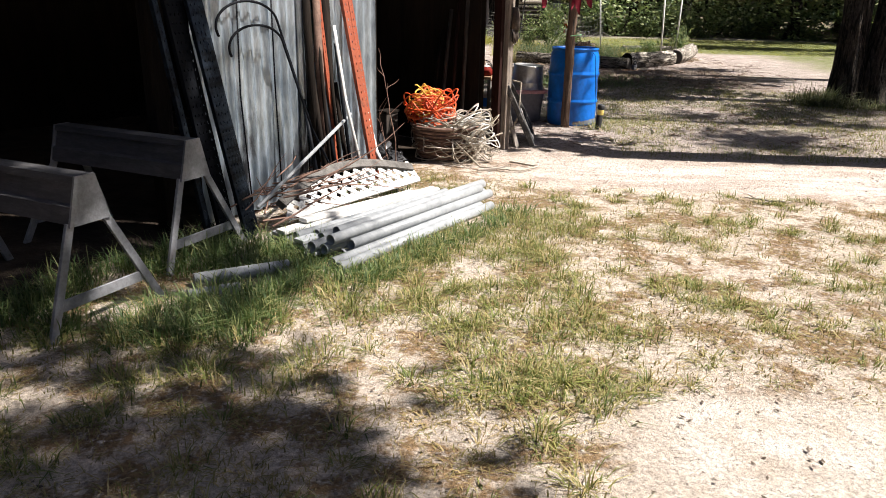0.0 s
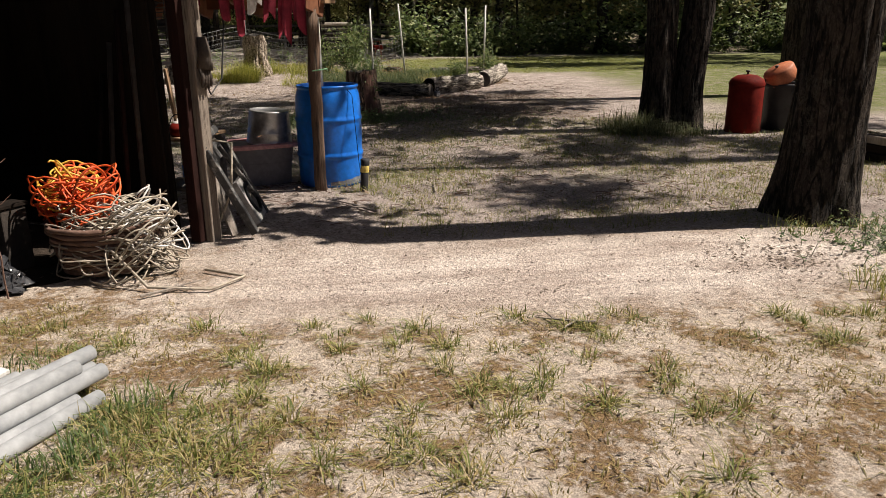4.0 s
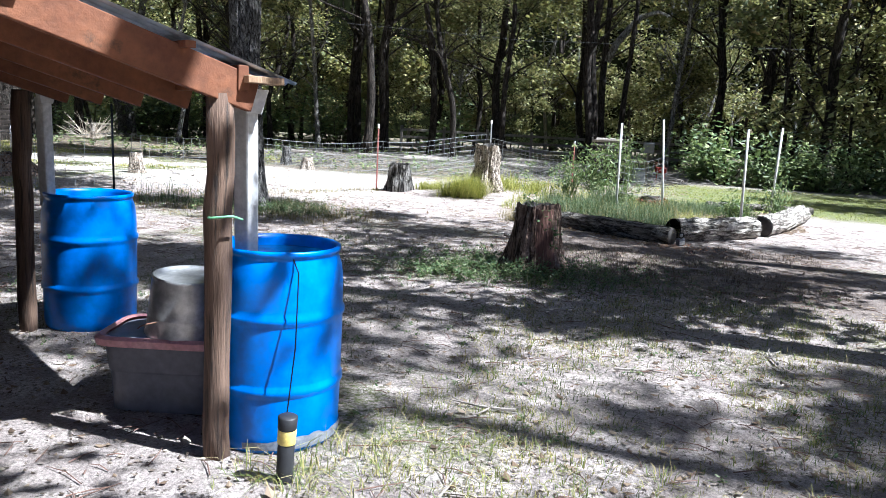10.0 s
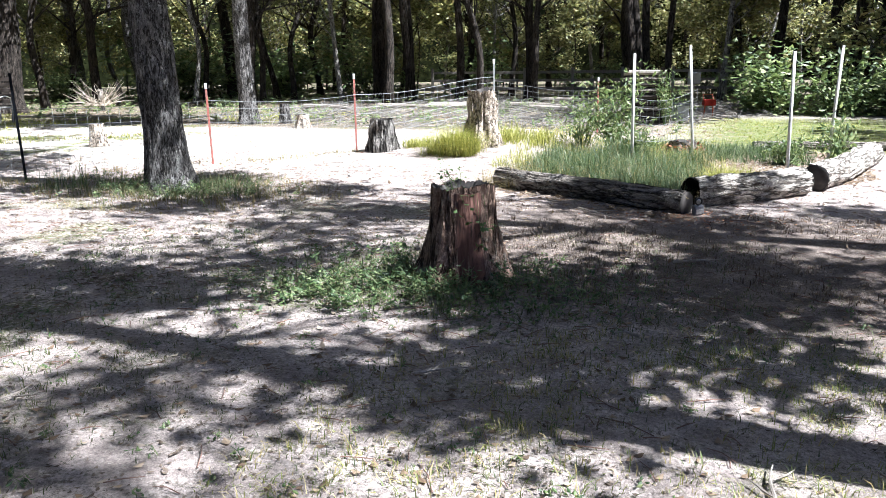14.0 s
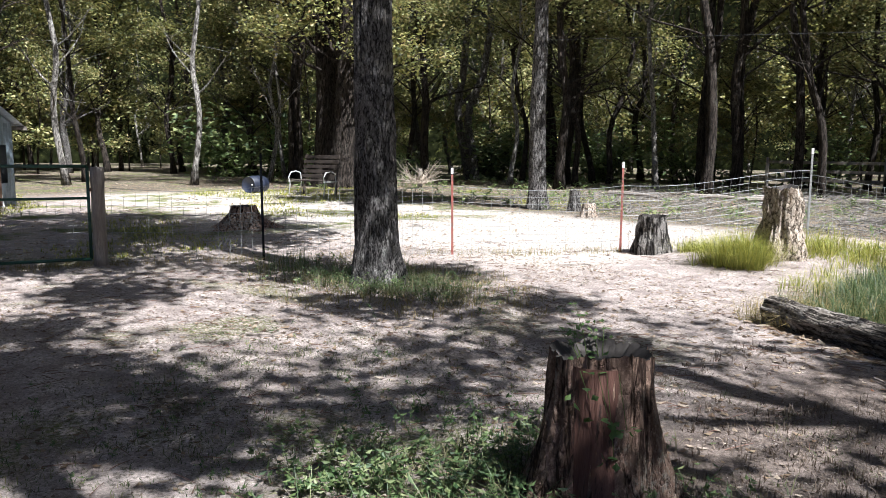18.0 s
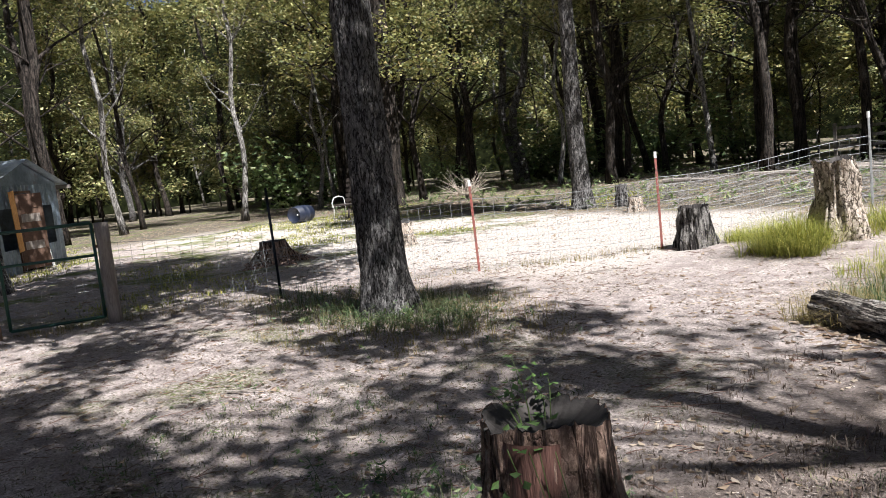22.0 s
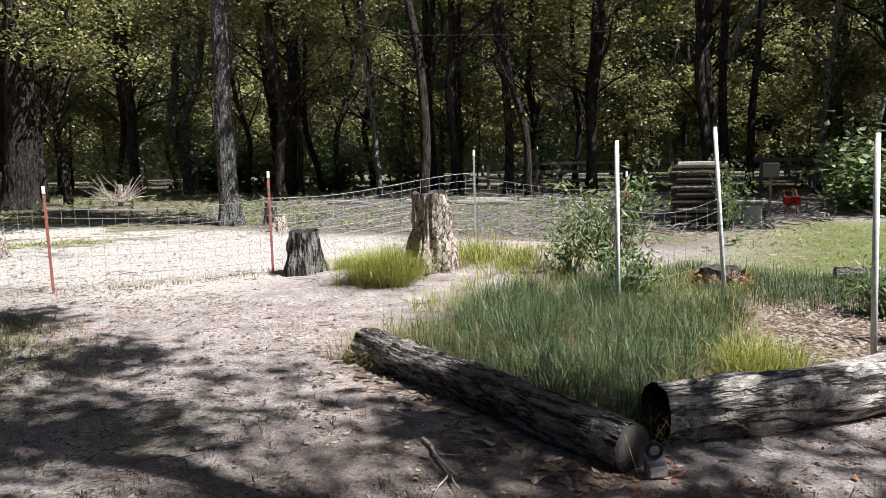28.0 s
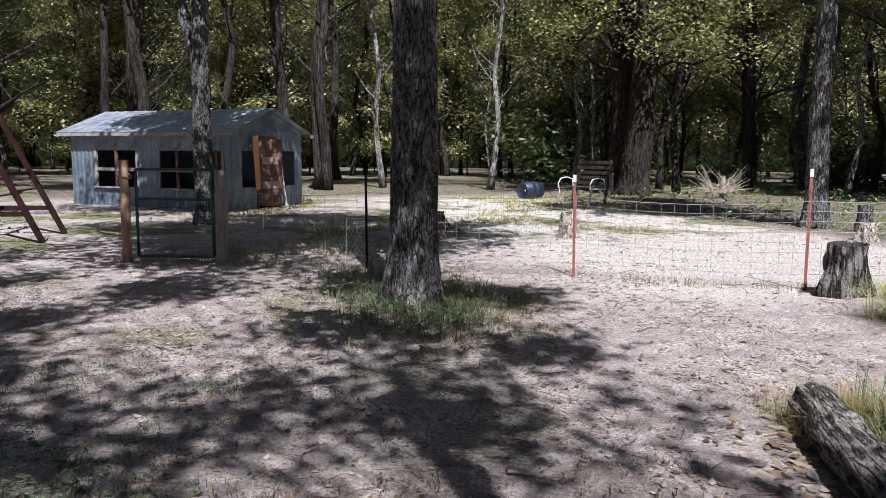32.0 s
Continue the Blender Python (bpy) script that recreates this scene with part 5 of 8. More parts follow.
for i, (a, b) in enumerate(zip(FENCE[1:], FENCE[2:])):
    wire_panel(a, b, 1.02 if i < 4 else 0.95, i)


def gate():
    for (x, y, h, r), lb in zip(((-7.3, 13.9, 1.5, 0.065), (-6.95, 15.22, 1.36, 0.085)), ("pale round timber gate post with a wire loop", "grey weathered timber gate post")):
        p = thing("gate_post", pose(x, y, -0.05), lb, "post")
        part("post", Build().tube([(0.006 * math.sin(i), 0, h * i / 8) for i in range(9)], [r * (1 + 0.05 * math.sin(i * 1.9)) for i in range(9)], 12), GATE_WOOD if h > 1.4 else WOOD_GREY, p, smooth=True)
        if h > 1.4:
            part("wire_loop", Build().tube([(0.12 * math.cos(a), 0.10 * math.sin(a), h - 0.22 + 0.05 * math.cos(a)) for a in [2 * math.pi * k / 20 for k in range(21)]], 0.008, 6), CORD_PALE, p)
    g = thing("garden_gate", pose(-7.24, 14.06, 0.10, 0, 0, 75), "green tubular steel gate with wire mesh", "gate")
    w, h = 1.08, 1.22
    gf = part("gate_frame", Build().tube([(0, 0, 0), (0, 0, h)], 0.021, 10).tube([(w, 0, 0), (w, 0, h)], 0.021, 10).tube([(0, 0, h), (w, 0, h)], 0.021, 10).tube([(0, 0, 0), (w, 0, 0)], 0.021, 10), GATE_GREEN, g, smooth=True)
    part("cross_bar", Build().tube([(0, 0, h * 0.66), (w, 0, h * 0.66)], 0.018, 10), GATE_GREEN, gf, smooth=True)
    mesh = Build()
    for i in range(1, 11):
        mesh.tube([(w * i / 11, 0, 0), (w * i / 11, 0, h * 0.66)], 0.0018, 3, caps=False)
    for i in range(1, 9):
        mesh.tube([(0, 0, h * 0.66 * i / 9), (w, 0, h * 0.66 * i / 9)], 0.0018, 3, caps=False)
    part("mesh", mesh, WIRE, g)
    part("latch", Build().box((w + 0.03, 0, h * 0.75), (0.09, 0.03, 0.04)), IRON_RUST, gf, "rusty latch", bevel=0.004)


gate()


# ---- hut ----
def hut():
    m = pose(-16.75, 15.02, 0, 0, 0, 52.3)
    top = thing("metal_hut", m, "grey corrugated metal hut with open window holes", "hut")
    L, W, H, RZ = 5.93, 3.2, 2.16, 2.76

    def wall(x0, x1, z0, z1, y=0.0, mm=None):
        b = corrugated(x1 - x0, z1 - z0, 0.16, 0.012)
        part("wall_sheet", b, HUT_SHEET, top, smooth=True, m=(mm or Matrix()) @ pose(x0, y, z0))
    # front: sills and piers round three window openings
    holes = [(-4.95, -3.35), (-2.55, -1.2), (-0.72, -0.28)]
    x = -L
    for a, b in holes:
        wall(x, a, 0, H)
        wall(a, b, 0, 0.55)
        wall(a, b, 1.62, H)
        frame_1 = part("window_frame", Build().box((a, 0.02, 1.09), (0.08, 0.06, 1.1)).box((b, 0.02, 1.09), (0.08, 0.06, 1.1)).box(((a + b) / 2, 0.022, 1.62), (b - a, 0.055, 0.06)), WOOD_GREY, top)
        part("window_stud", Build().box(((a + b) / 2, 0.024, 1.09), (0.08, 0.06, 1.1)), HUT_BROWN, frame_1, "red-brown middle stud")
        part("window_rail", Build().box(((a + b) / 2, 0.02, 1.05), (b - a, 0.05, 0.09)), WOOD_GREY, frame_1)
        part("window_sill", Build().box(((a + b) / 2, -0.03, 0.53), (b - a + 0.1, 0.10, 0.04)), WOOD_GREY, frame_1, bevel=0.004)
        x = b
    wall(x, 0, 0, H)
    side = pose(0, 0, 0, 0, 0, 90)
    wall(0.0, 0.42, 0, H, 0, side)
    wall(0.42, 1.02, 0, 0.6, 0, side)
    wall(0.42, 1.02, 1.6, H, 0, side)
    wall(1.02, 1.08, 0, H, 0, side)
    wall(1.85, 2.25, 0, H, 0, side)
    wall(2.25, 2.85, 0, 0.6, 0, side)
    wall(2.25, 2.85, 1.6, H, 0, side)
    wall(2.85, W, 0, H, 0, side)
    wall(1.08, 1.85, 1.98, H, 0, side)
    part("gable", Build().add([(0, 0, H), (0, W, H), (0, W / 2, RZ), (-0.03, 0, H), (-0.03, W, H), (-0.03, W / 2, RZ)], [(0, 1, 2), (5, 4, 3)]), HUT_SHEET, top)
    part("rear_gable", Build().add([(-L, 0, 0), (-L, W, 0), (-L, W, H), (-L, W / 2, RZ), (-L, 0, H)], [(0, 1, 2, 3, 4)]), HUT_SHEET, top)
    part("back_wall", Build().box((-L / 2, W, H / 2), (L, 0.04, H)), HUT_SHEET, top)
    part("door_frame", Build().box((0.01, 1.07, 1.0), (0.06, 0.06, 2.0)).box((0.01, 1.86, 1.0), (0.06, 0.06, 2.0)).box((0.01, 1.46, 1.98), (0.06, 0.85, 0.06)), HUT_BROWN, top, "red-brown door frame")
    d = part("door", Build().box((0, 0.36, 0.97), (0.035, 0.72, 1.86)), HUT_BROWN, top, "half-open panelled wooden door", bevel=0.004, m=pose(0.03, 1.09, 0.03, 0, 0, -28))
    for i in range(5):
        part("panel", Build().box((0.022, 0.36, 0.28 + 0.34 * i), (0.012, 0.5, 0.2)), WOOD_GREY if i % 2 else HUT_BROWN, d, bevel=0.003)
    part("plywood", Build().box((0, 0.2, 0.9), (0.015, 0.22, 1.5)), DOOR_ORANGE, top, "raw orange plywood offcut", m=pose(0.06, 0.86, 0.35, 8, 3, 0))
    part("cladding", Build().box((0.03, 2.2, 0.8), (0.03, 0.06, 2.0)), WHITE, top, m=pose(0.12, 0, 0.1, 0, -8, 0))
    for sgn, y0 in ((1, -0.25), (-1, W + 0.25)):
        zt, ze = RZ + 0.03, H + (RZ - H) * (-0.25) / (W / 2) + 0.03
        nseg = 8
        for i in range(nseg):
            xa, xb = -L - 0.35 + (L + 0.6) * i / nseg, -L - 0.35 + (L + 0.6) * (i + 1) / nseg
            b = Build()
            k = 9
            for off in (0, -0.004):
                o = len(b.v)
                for j in range(k):
                    xx = xa + (xb - xa) * j / (k - 1)
                    rp = 0.018 if j % 4 == 1 else 0.0
                    b.v += [(xx, y0, ze + rp + off), (xx, W / 2, zt + rp + off)]
                b.f += [(o + 2 * j, o + 2 * j + 2, o + 2 * j + 3, o + 2 * j + 1) for j in range(k - 1)]
            part("roof_sheet", b, ZINC_ROOF, top, "galvanised roof sheet with rust streaks")
        part("fascia", Build().box((-L / 2, y0 + 0.02 * sgn, ze - 0.05), (L + 0.6, 0.03, 0.1)), WOOD_GREY, top)
    part("floor", Build().box((-L / 2, W / 2, 0.03), (L - 0.1, W - 0.1, 0.06)), DARK, top)


hut()


# ---- yard in front of the shed ----
def sh(u, v, z=0.0):
    """A place given along the shed: out from its front, along it, and up."""
    return SHED @ Vector((u, v, z))


def sawhorse(m, label):
    top = thing("sawhorse", m, label, "sawhorse", "sawhorses")
    b = Build()
    L, prof = 0.98, [(-0.055, 0.66), (0.055, 0.66), (0.065, 0.63), (0.05, 0.625), (0.075, 0.545), (0.10, 0.535), (0.118, 0.46), (0.105, 0.46), (0.04, 0.62), (-0.04, 0.62), (-0.105, 0.46), (-0.118, 0.46), (-0.10, 0.535), (-0.075, 0.545), (-0.05, 0.625), (-0.065, 0.63)]
    prof = [(y * 0.86, z) for y, z in prof]
    n = len(prof)
    b.v = [(x, y, z) for x in (-L / 2, L / 2) for y, z in prof]
    b.f = [(k, (k + 1) % n, n + (k + 1) % n, n + k) for k in range(n)]
    beam = part("beam", b, WOOD_SAW, top, "dusty grey folded beam")
    for s in (-1, 1):
        x = s * L / 2
        part("end_plate", Build().add([(x, -0.05, 0.662), (x, 0.05, 0.662), (x, 0.108, 0.45), (x, -0.108, 0.45), (x + 0.012 * s, -0.05, 0.662), (x + 0.012 * s, 0.05, 0.662), (x + 0.012 * s, 0.108, 0.45), (x + 0.012 * s, -0.108, 0.45)],
                                       [(0, 1, 2, 3), (7, 6, 5, 4), (0, 4, 5, 1), (1, 5, 6, 2), (2, 6, 7, 3), (3, 7, 4, 0)]), PAINT_GREY, beam, "pale grey end plate")
        for q in (-1, 1):
            part("leg", Build().beam((x - 0.01 * s, q * 0.092, 0.46), (x + 0.06 * s, q * 0.30, 0.0), 0.040, 0.018, (s, 0, 0)), PAINT_GREY, top, bevel=0.003)
        part("brace", Build().beam((x + 0.032 * s, -0.24, 0.135), (x + 0.032 * s, 0.24, 0.135), 0.012, 0.05), PAINT_GREY, top, bevel=0.002)
    return top


sawhorse(pose(-1.64, 3.85, gz(-1.6, 3.8), 0, 0, -19), "grey steel sawhorse with a worn wooden beam in the grass")
sawhorse(pose(-1.53, 4.68, gz(-1.6, 4.7), 0, 0, -19), "grey steel sawhorse with a worn beam beside the shed")


def perforated_rail(a, b, material, label, w=0.045, group=""):
    """An angle iron with a row of holes, leaning."""
    a, b = Vector(a), Vector(b)
    top = thing("steel_rail", Matrix.Translation(a), label, "rail", group)
    d = b - a
    ln = d.length
    rot = d.to_track_quat("Z", "Y").to_matrix().to_4x4()
    bar = Build()
    n = int(ln / 0.05)
    for i in range(n):
        z = ln * i / n
        h = ln / n
        bar.box((-w * 0.29, 0, z + h / 2), (w * 0.42, 0.004, h)).box((w * 0.29, 0, z + h / 2), (w * 0.42, 0.004, h)).box((0, 0, z + h * 0.36), (w * 0.16, 0.004, h * 0.72))
    bar.box((-w / 2, w * 0.4, ln / 2), (0.004, w * 0.8, ln))
    part("flange", bar, material, top, m=rot @ Matrix.Rotation(radians(155), 4, "Z"))
    return top


for i in range(4):
    perforated_rail(sh(0.40 + 0.02 * i, -3.33 - 0.036 * i, 0.0), sh(0.03 + 0.012 * (i % 2), -3.55 - 0.026 * i, 2.34 + 0.03 * (i % 3)), STEEL_DARK, "black perforated steel angle leaning on the shed", 0.036, "black angles")
# blacker copies of the rails fill the gap, shade put into their colour
for i in range(4):
    perforated_rail(sh(0.36 + 0.01 * i, -3.47 - 0.030 * i, 0.0), sh(0.03, -3.66 - 0.028 * i, 2.34), IRON_BLACK, "black perforated steel angle leaning on the shed", 0.036, "black angles")
perforated_rail(sh(0.34, -3.62, 0.0), sh(0.03, -3.81, 2.36), STEEL_DARK, "black perforated steel angle leaning on the shed", 0.034, "black angles")
perforated_rail(sh(0.34, -2.13, 0.10), sh(0.03, -2.19, 1.75), IRON_RED, "orange-red perforated steel post leaning on the sheets", 0.042)
perforated_rail(sh(0.31, -2.07, 0.10), sh(0.03, -2.14, 1.8), IRON_RED, "orange-red perforated steel post leaning on the sheets", 0.034)
perforated_rail(sh(0.20, -2.36, 0.02), sh(0.03, -2.40, 1.7), IRON_RED, "thin rust-red steel post leaning on the sheets", 0.026)


def stick(pts, r, material, label, name="stick", n=8, cat="stick", group=""):
    p0 = Vector(pts[0])
    top = thing(name, Matrix.Translation(p0), label, cat, group)
    part("rod", Build().tube([Vector(p) - p0 for p in pts], r, n), material, top, smooth=True)
    return top


stick([sh(0.62, -3.5, 0.24), sh(0.36, -2.83, 0.40), sh(0.12, -2.16, 0.58)], 0.012, PVC, "thin white conduit leaning across the junk", "conduit")
stick([sh(0.38, -2.28, 0.04), sh(0.2, -2.30, 0.7), sh(0.05, -2.24, 1.2)], 0.012, WHITE, "thin white stake leaning on the sheets", "stake")
stick([sh(0.42, -1.99, 0.0), sh(0.28, -2.06, 0.3), sh(0.12, -2.0, 0.6)], 0.016, WHITE, "white painted stake leaning on the sheets", "stake")
for k, (c, rr, zt) in enumerate(((-3.05, 0.27, 1.36), (-3.03, 0.24, 1.22))):
    pts = []
    for i in range(25):
        a = math.pi * (1.12 - 1.05 * i / 24)
        pts.append(sh(0.10 + 0.05 * k, c + rr * math.cos(a) * 0.9, zt - rr * 0.55 + rr * 0.55 * math.sin(a)))
    pts += [sh(0.22, -2.66, 0.55), sh(0.34, -2.5, 0.1)]
    stick(pts, 0.008, IRON_BLACK, "bent dark rod arching against the sheets", "bent_rod")
for k in range(7):
    v = -2.56 + 0.055 * k
    stick([sh(0.26 + 0.02 * (k % 2), v - 0.06, 0.0), sh(0.07, v + 0.02 * (k % 3 - 1), 0.72 + 0.09 * (k * 3 % 7))], 0.013 + 0.004 * (k % 2), (IRON_BLACK, DARK, DARK)[k % 3], "dark handle standing against the shed wall", "tool_handle", group="tool handles")
for k in range(3):
    plank_top = sh(0.045, -2.52 + 0.10 * k, 1.9 - 0.2 * k)
    stick([sh(0.16, -2.56 + 0.09 * k, 0.0), plank_top], 0.034, (DARK, TWIG, DARK)[k], "narrow dark board leaning against the sheets", "loose_board", 4, "board", "dark boards")
for k in range(3):
    stick([sh(0.10, -3.1 + 0.26 * k, 0.02), sh(0.07, -3.12 + 0.29 * k, 0.8), sh(0.05, -3.08 + 0.27 * k, 1.6)], 0.005, IRON_BLACK, "thin dark wire rod against the sheets", "wire_rod")


def brushwood():
    rnd = random.Random(3)
    top = thing("brushwood", Matrix.Translation(sh(0.35, -2.8, 0)), "tangle of dry twigs at the foot of the sheets", "twigs")
    b = Build()
    for _ in range(46):
        p = Vector((rnd.uniform(-0.30, -0.02), rnd.uniform(-0.75, 0.45), rnd.uniform(0.04, 0.30)))
        az = rnd.gauss(1.05, 0.4)
        b.tube(limb_path(p, (math.cos(az), math.sin(az), rnd.uniform(-0.1, 0.25)), rnd.uniform(0.35, 0.9), 5, rnd), [0.006, 0.0055, 0.005, 0.004, 0.003, 0.0015], 4, caps=False)
    tagged(part("twig_mass", b, TWIG, top), kind="stuff")


brushwood()


WOOD_DIM = surface("dim_wood", (0.07, 0.065, 0.06), (0.15, 0.14, 0.13), 5, 0.9, 0.6, stretch=(3, 3, 3))


def lattice():
    a, b = sh(0.55, -3.2, 0.10), sh(0.52, -1.86, 0.05)
    d = b - a
    ln = d.length
    m = Matrix.Translation(a) @ pose(0, 0, 0, 0, 0, math.degrees(math.atan2(d.y, d.x))) @ pose(0, 0, 0, -46, 0, 0)
    top = thing("lattice_panel", m, "white plastic lattice panel with an arched dark edge", "lattice")
    h = lambda x: 0.07 + 0.15 * math.sin(math.pi * min(1, max(0, x / ln)))
    s = 0.098
    for sgn in (1, -1):
        k = -int(0.4 / s)
        while k * s < ln + 0.4:
            x0 = k * s
            pts = [(x0 + sgn * t, t) for t in [i * 0.01 for i in range(34)] if 0 <= x0 + sgn * t <= ln and t <= h(x0 + sgn * t)]
            if len(pts) > 3:
                part("slat", Build().beam((pts[0][0], 0.003 * sgn, pts[0][1]), (pts[-1][0], 0.003 * sgn, pts[-1][1]), 0.005, 0.036, (sgn * -1, 0, 1)), WHITE, top)
            k += 1
    arch = [(ln * i / 24, 0.0, h(ln * i / 24) + 0.03) for i in range(25)]
    bb = Build()
    for i in range(24):
        bb.beam(arch[i], arch[i + 1], 0.05, 0.06)
    part("arched_edge", bb, WOOD_DIM, top, "weathered grey arched board")
    part("bottom_rail", Build().box((ln / 2, 0.0, 0.0), (ln, 0.02, 0.045)), WHITE, top, bevel=0.003)
    part("end_rail", Build().box((ln - 0.01, 0.0, 0.08), (0.035, 0.02, 0.17)), WHITE, top, bevel=0.003)


lattice()


def plank(a, b, w, t, material, label, name="plank", group=""):
    a, b = Vector(a), Vector(b)
    top = thing(name, Matrix.Translation(a), label, "plank", group)
    part("board", Build().beam((0, 0, 0), b - a, w, t), material, top, bevel=0.004)


plank(sh(0.66, -3.32, 0.06), sh(0.70, -1.95, 0.05), 0.07, 0.02, WHITE, "white painted board lying by the lattice", group="white boards")
plank(sh(0.84, -3.42, 0.085), sh(0.74, -2.05, 0.06), 0.055, 0.025, WHITE, "white painted board lying by the lattice", group="white boards")
plank(sh(0.72, -3.25, 0.125), sh(0.74, -2.2, 0.10), 0.07, 0.025, WHITE, "chipped white board on top of the pile", group="white boards")
for k in range(8):
    u0 = 0.62 + 0.07 * k
    plank(sh(u0 - 0.05, -3.38 - 0.02 * k, 0.03 + 0.03 * (k % 3)), sh(u0 + 0.03 * (k % 3), -2.15 + 0.05 * (k * 5 % 4), 0.05 + 0.03 * (k % 3)), 0.045 + 0.02 * (k % 3), 0.022, PVC if k % 2 else WHITE, "chipped white batten among the pipes", "batten", "white battens")
plank(sh(0.88, -3.30, 0.04), sh(0.90, -2.2, 0.04), 0.09, 0.04, WOOD_GREY, "grey weathered plank under the pipes")


def pipe(a, b, r, label):
    a, b = Vector(a), Vector(b)
    top = thing("plastic_pipe", Matrix.Translation(a), label, "pipe", "pile of white pipes")
    d = b - a
    rot = d.to_track_quat("Z", "Y").to_matrix().to_4x4()
    ln = d.length
    tube = part("tube", Build().lathe([(r * 0.88, 0.10), (r * 0.88, 0.0), (r, 0.0), (r, ln), (r * 0.88, ln), (r * 0.88, ln - 0.1)], 20), PVC, top, smooth=True, m=rot)
    # near-black discs inside both ends are painted as the pipe's inner shade
    part("bore_shade", Build().lathe([(r * 0.88, 0.09), (0.001, 0.09)], 16).lathe([(r * 0.88, ln - 0.09), (0.001, ln - 0.09)], 16), DARK, tube, "near-black disc standing for the shade inside the pipe")


PN, PF = Vector((-0.26, 4.37, 0)), Vector((0.50, 5.86, 0))
pd = (PF - PN).normalized()
ps = Vector((-pd.y, pd.x, 0))
rp = random.Random(31)
PR = 0.031
for layer, count in ((0, 9), (1, 6), (2, 2)):
    for k in range(count):
        off = (k + 0.5 * layer + 0.9 * (layer > 0)) * 2.06 * PR
        z = PR + layer * 1.75 * PR
        lift = rp.uniform(0.0, 0.012)
        pipe(PN + pd * (rp.uniform(0.0, 0.22) + 0.25 * off) + ps * (off * 1.05) + Vector((0, 0, z + lift)), PF + pd * rp.uniform(-0.14, 0.08) + ps * (off * 0.80) + Vector((0, 0, z + lift * 0.5)), PR, "long white plastic pipe on a pile in the grass")
pipe((-0.92, 4.10, 0.035), (-0.52, 4.38, 0.035), 0.034, "short white pipe half hidden in grass")
pipe((-0.86, 3.90, 0.03), (-0.66, 4.05, 0.03), 0.03, "short white pipe half hidden in grass")


def cord_mass(name, c, rx, ry, z0, z1, count, r, material, label, seed, loops=True, cat="cable"):
    rnd = random.Random(seed)
    top = thing(name, Matrix.Translation(Vector(c)), label, cat)
    for _ in range(count):
        b = Build()
        cx, cy, cz = rnd.uniform(-rx, rx) * 0.5, rnd.uniform(-ry, ry) * 0.5, rnd.uniform(z0, z1)
        ra, rb, a0 = rx * rnd.uniform(0.25, 0.7), ry * rnd.uniform(0.25, 0.7), rnd.uniform(0, 6.28)
        tx, ty = rnd.uniform(-1.3, 1.3), rnd.uniform(-1.3, 1.3)
        turns = rnd.uniform(0.7, 1.8)
        pts = []
        for i in range(34):
            a = a0 + turns * 2 * math.pi * i / 33
            x, y = cx + ra * math.cos(a), cy + rb * math.sin(a)
            z = cz + tx * (x - cx) * 0.6 + ty * (y - cy) * 0.6 + 0.04 * math.sin(a * 1.7 + cx * 40)
            pts.append((x, y, max(0.012, z)))
        b.tube(pts, r, 6)
        part("strand", b, material, top, smooth=True)
    return top


CO = Vector((-0.04, 7.62, 0))
CORD_WHITE = surface("white_cord", (0.55, 0.54, 0.52), (0.68, 0.67, 0.65), 20, 0.5, 0.1)


def basket():
    top = thing("wicker_basket", Matrix.Translation(CO), "low brown basket full of tangled cables", "basket")
    b = Build()
    for j in range(9):
        z = 0.03 + 0.033 * j
        r = 0.255 + 0.008 * j
        b.tube([(r * (1 + 0.02 * math.cos(8 * a + j * math.pi)) * math.cos(a), r * (1 + 0.02 * math.cos(8 * a + j * math.pi)) * math.sin(a), z) for a in [2 * math.pi * i / 32 for i in range(33)]], 0.017, 6, caps=False)
    part("weave", b, TWIG, top, smooth=True)
    part("base", Build().lathe([(0.0, 0.01), (0.25, 0.01), (0.25, 0.03), (0.0, 0.04)], 24), DARK, top)


basket()
cord_mass("cable_tangle", CO + Vector((0.06, 0.0, 0)), 0.36, 0.32, 0.16, 0.32, 40, 0.0055, CORD_PALE, "tangle of pale dusty cables spilling from a basket", 4)
cord_mass("cable_tangle", CO + Vector((0.10, -0.22, 0)), 0.40, 0.22, 0.08, 0.24, 24, 0.0048, CORD_PALE, "loops of pale cable hanging over the basket's edge", 5)
cord_mass("cable_tangle", CO + Vector((0.16, -0.05, 0)), 0.32, 0.25, 0.20, 0.34, 14, 0.0055, CORD_WHITE, "loops of white cord over the pale cables", 15)
cord_mass("extension_cord", CO + Vector((-0.15, 0.05, 0)), 0.25, 0.22, 0.34, 0.50, 44, 0.0062, CORD_ORANGE, "heap of orange extension cord on the basket", 6)
cord_mass("extension_cord", CO + Vector((-0.20, 0.10, 0)), 0.22, 0.20, 0.42, 0.54, 12, 0.006, CORD_YELLOW, "loops of yellow cord on the orange heap", 7)
stick([CO + Vector((0.1, -0.3, 0.2)), CO + Vector((0.35, -0.5, 0.02)), CO + Vector((0.7, -0.55, 0.012)), CO + Vector((0.85, -0.35, 0.012)), CO + Vector((0.6, -0.2, 0.012))], 0.008, CORD_PALE, "loose cable end trailing on the sand", "cable_end", cat="cable")


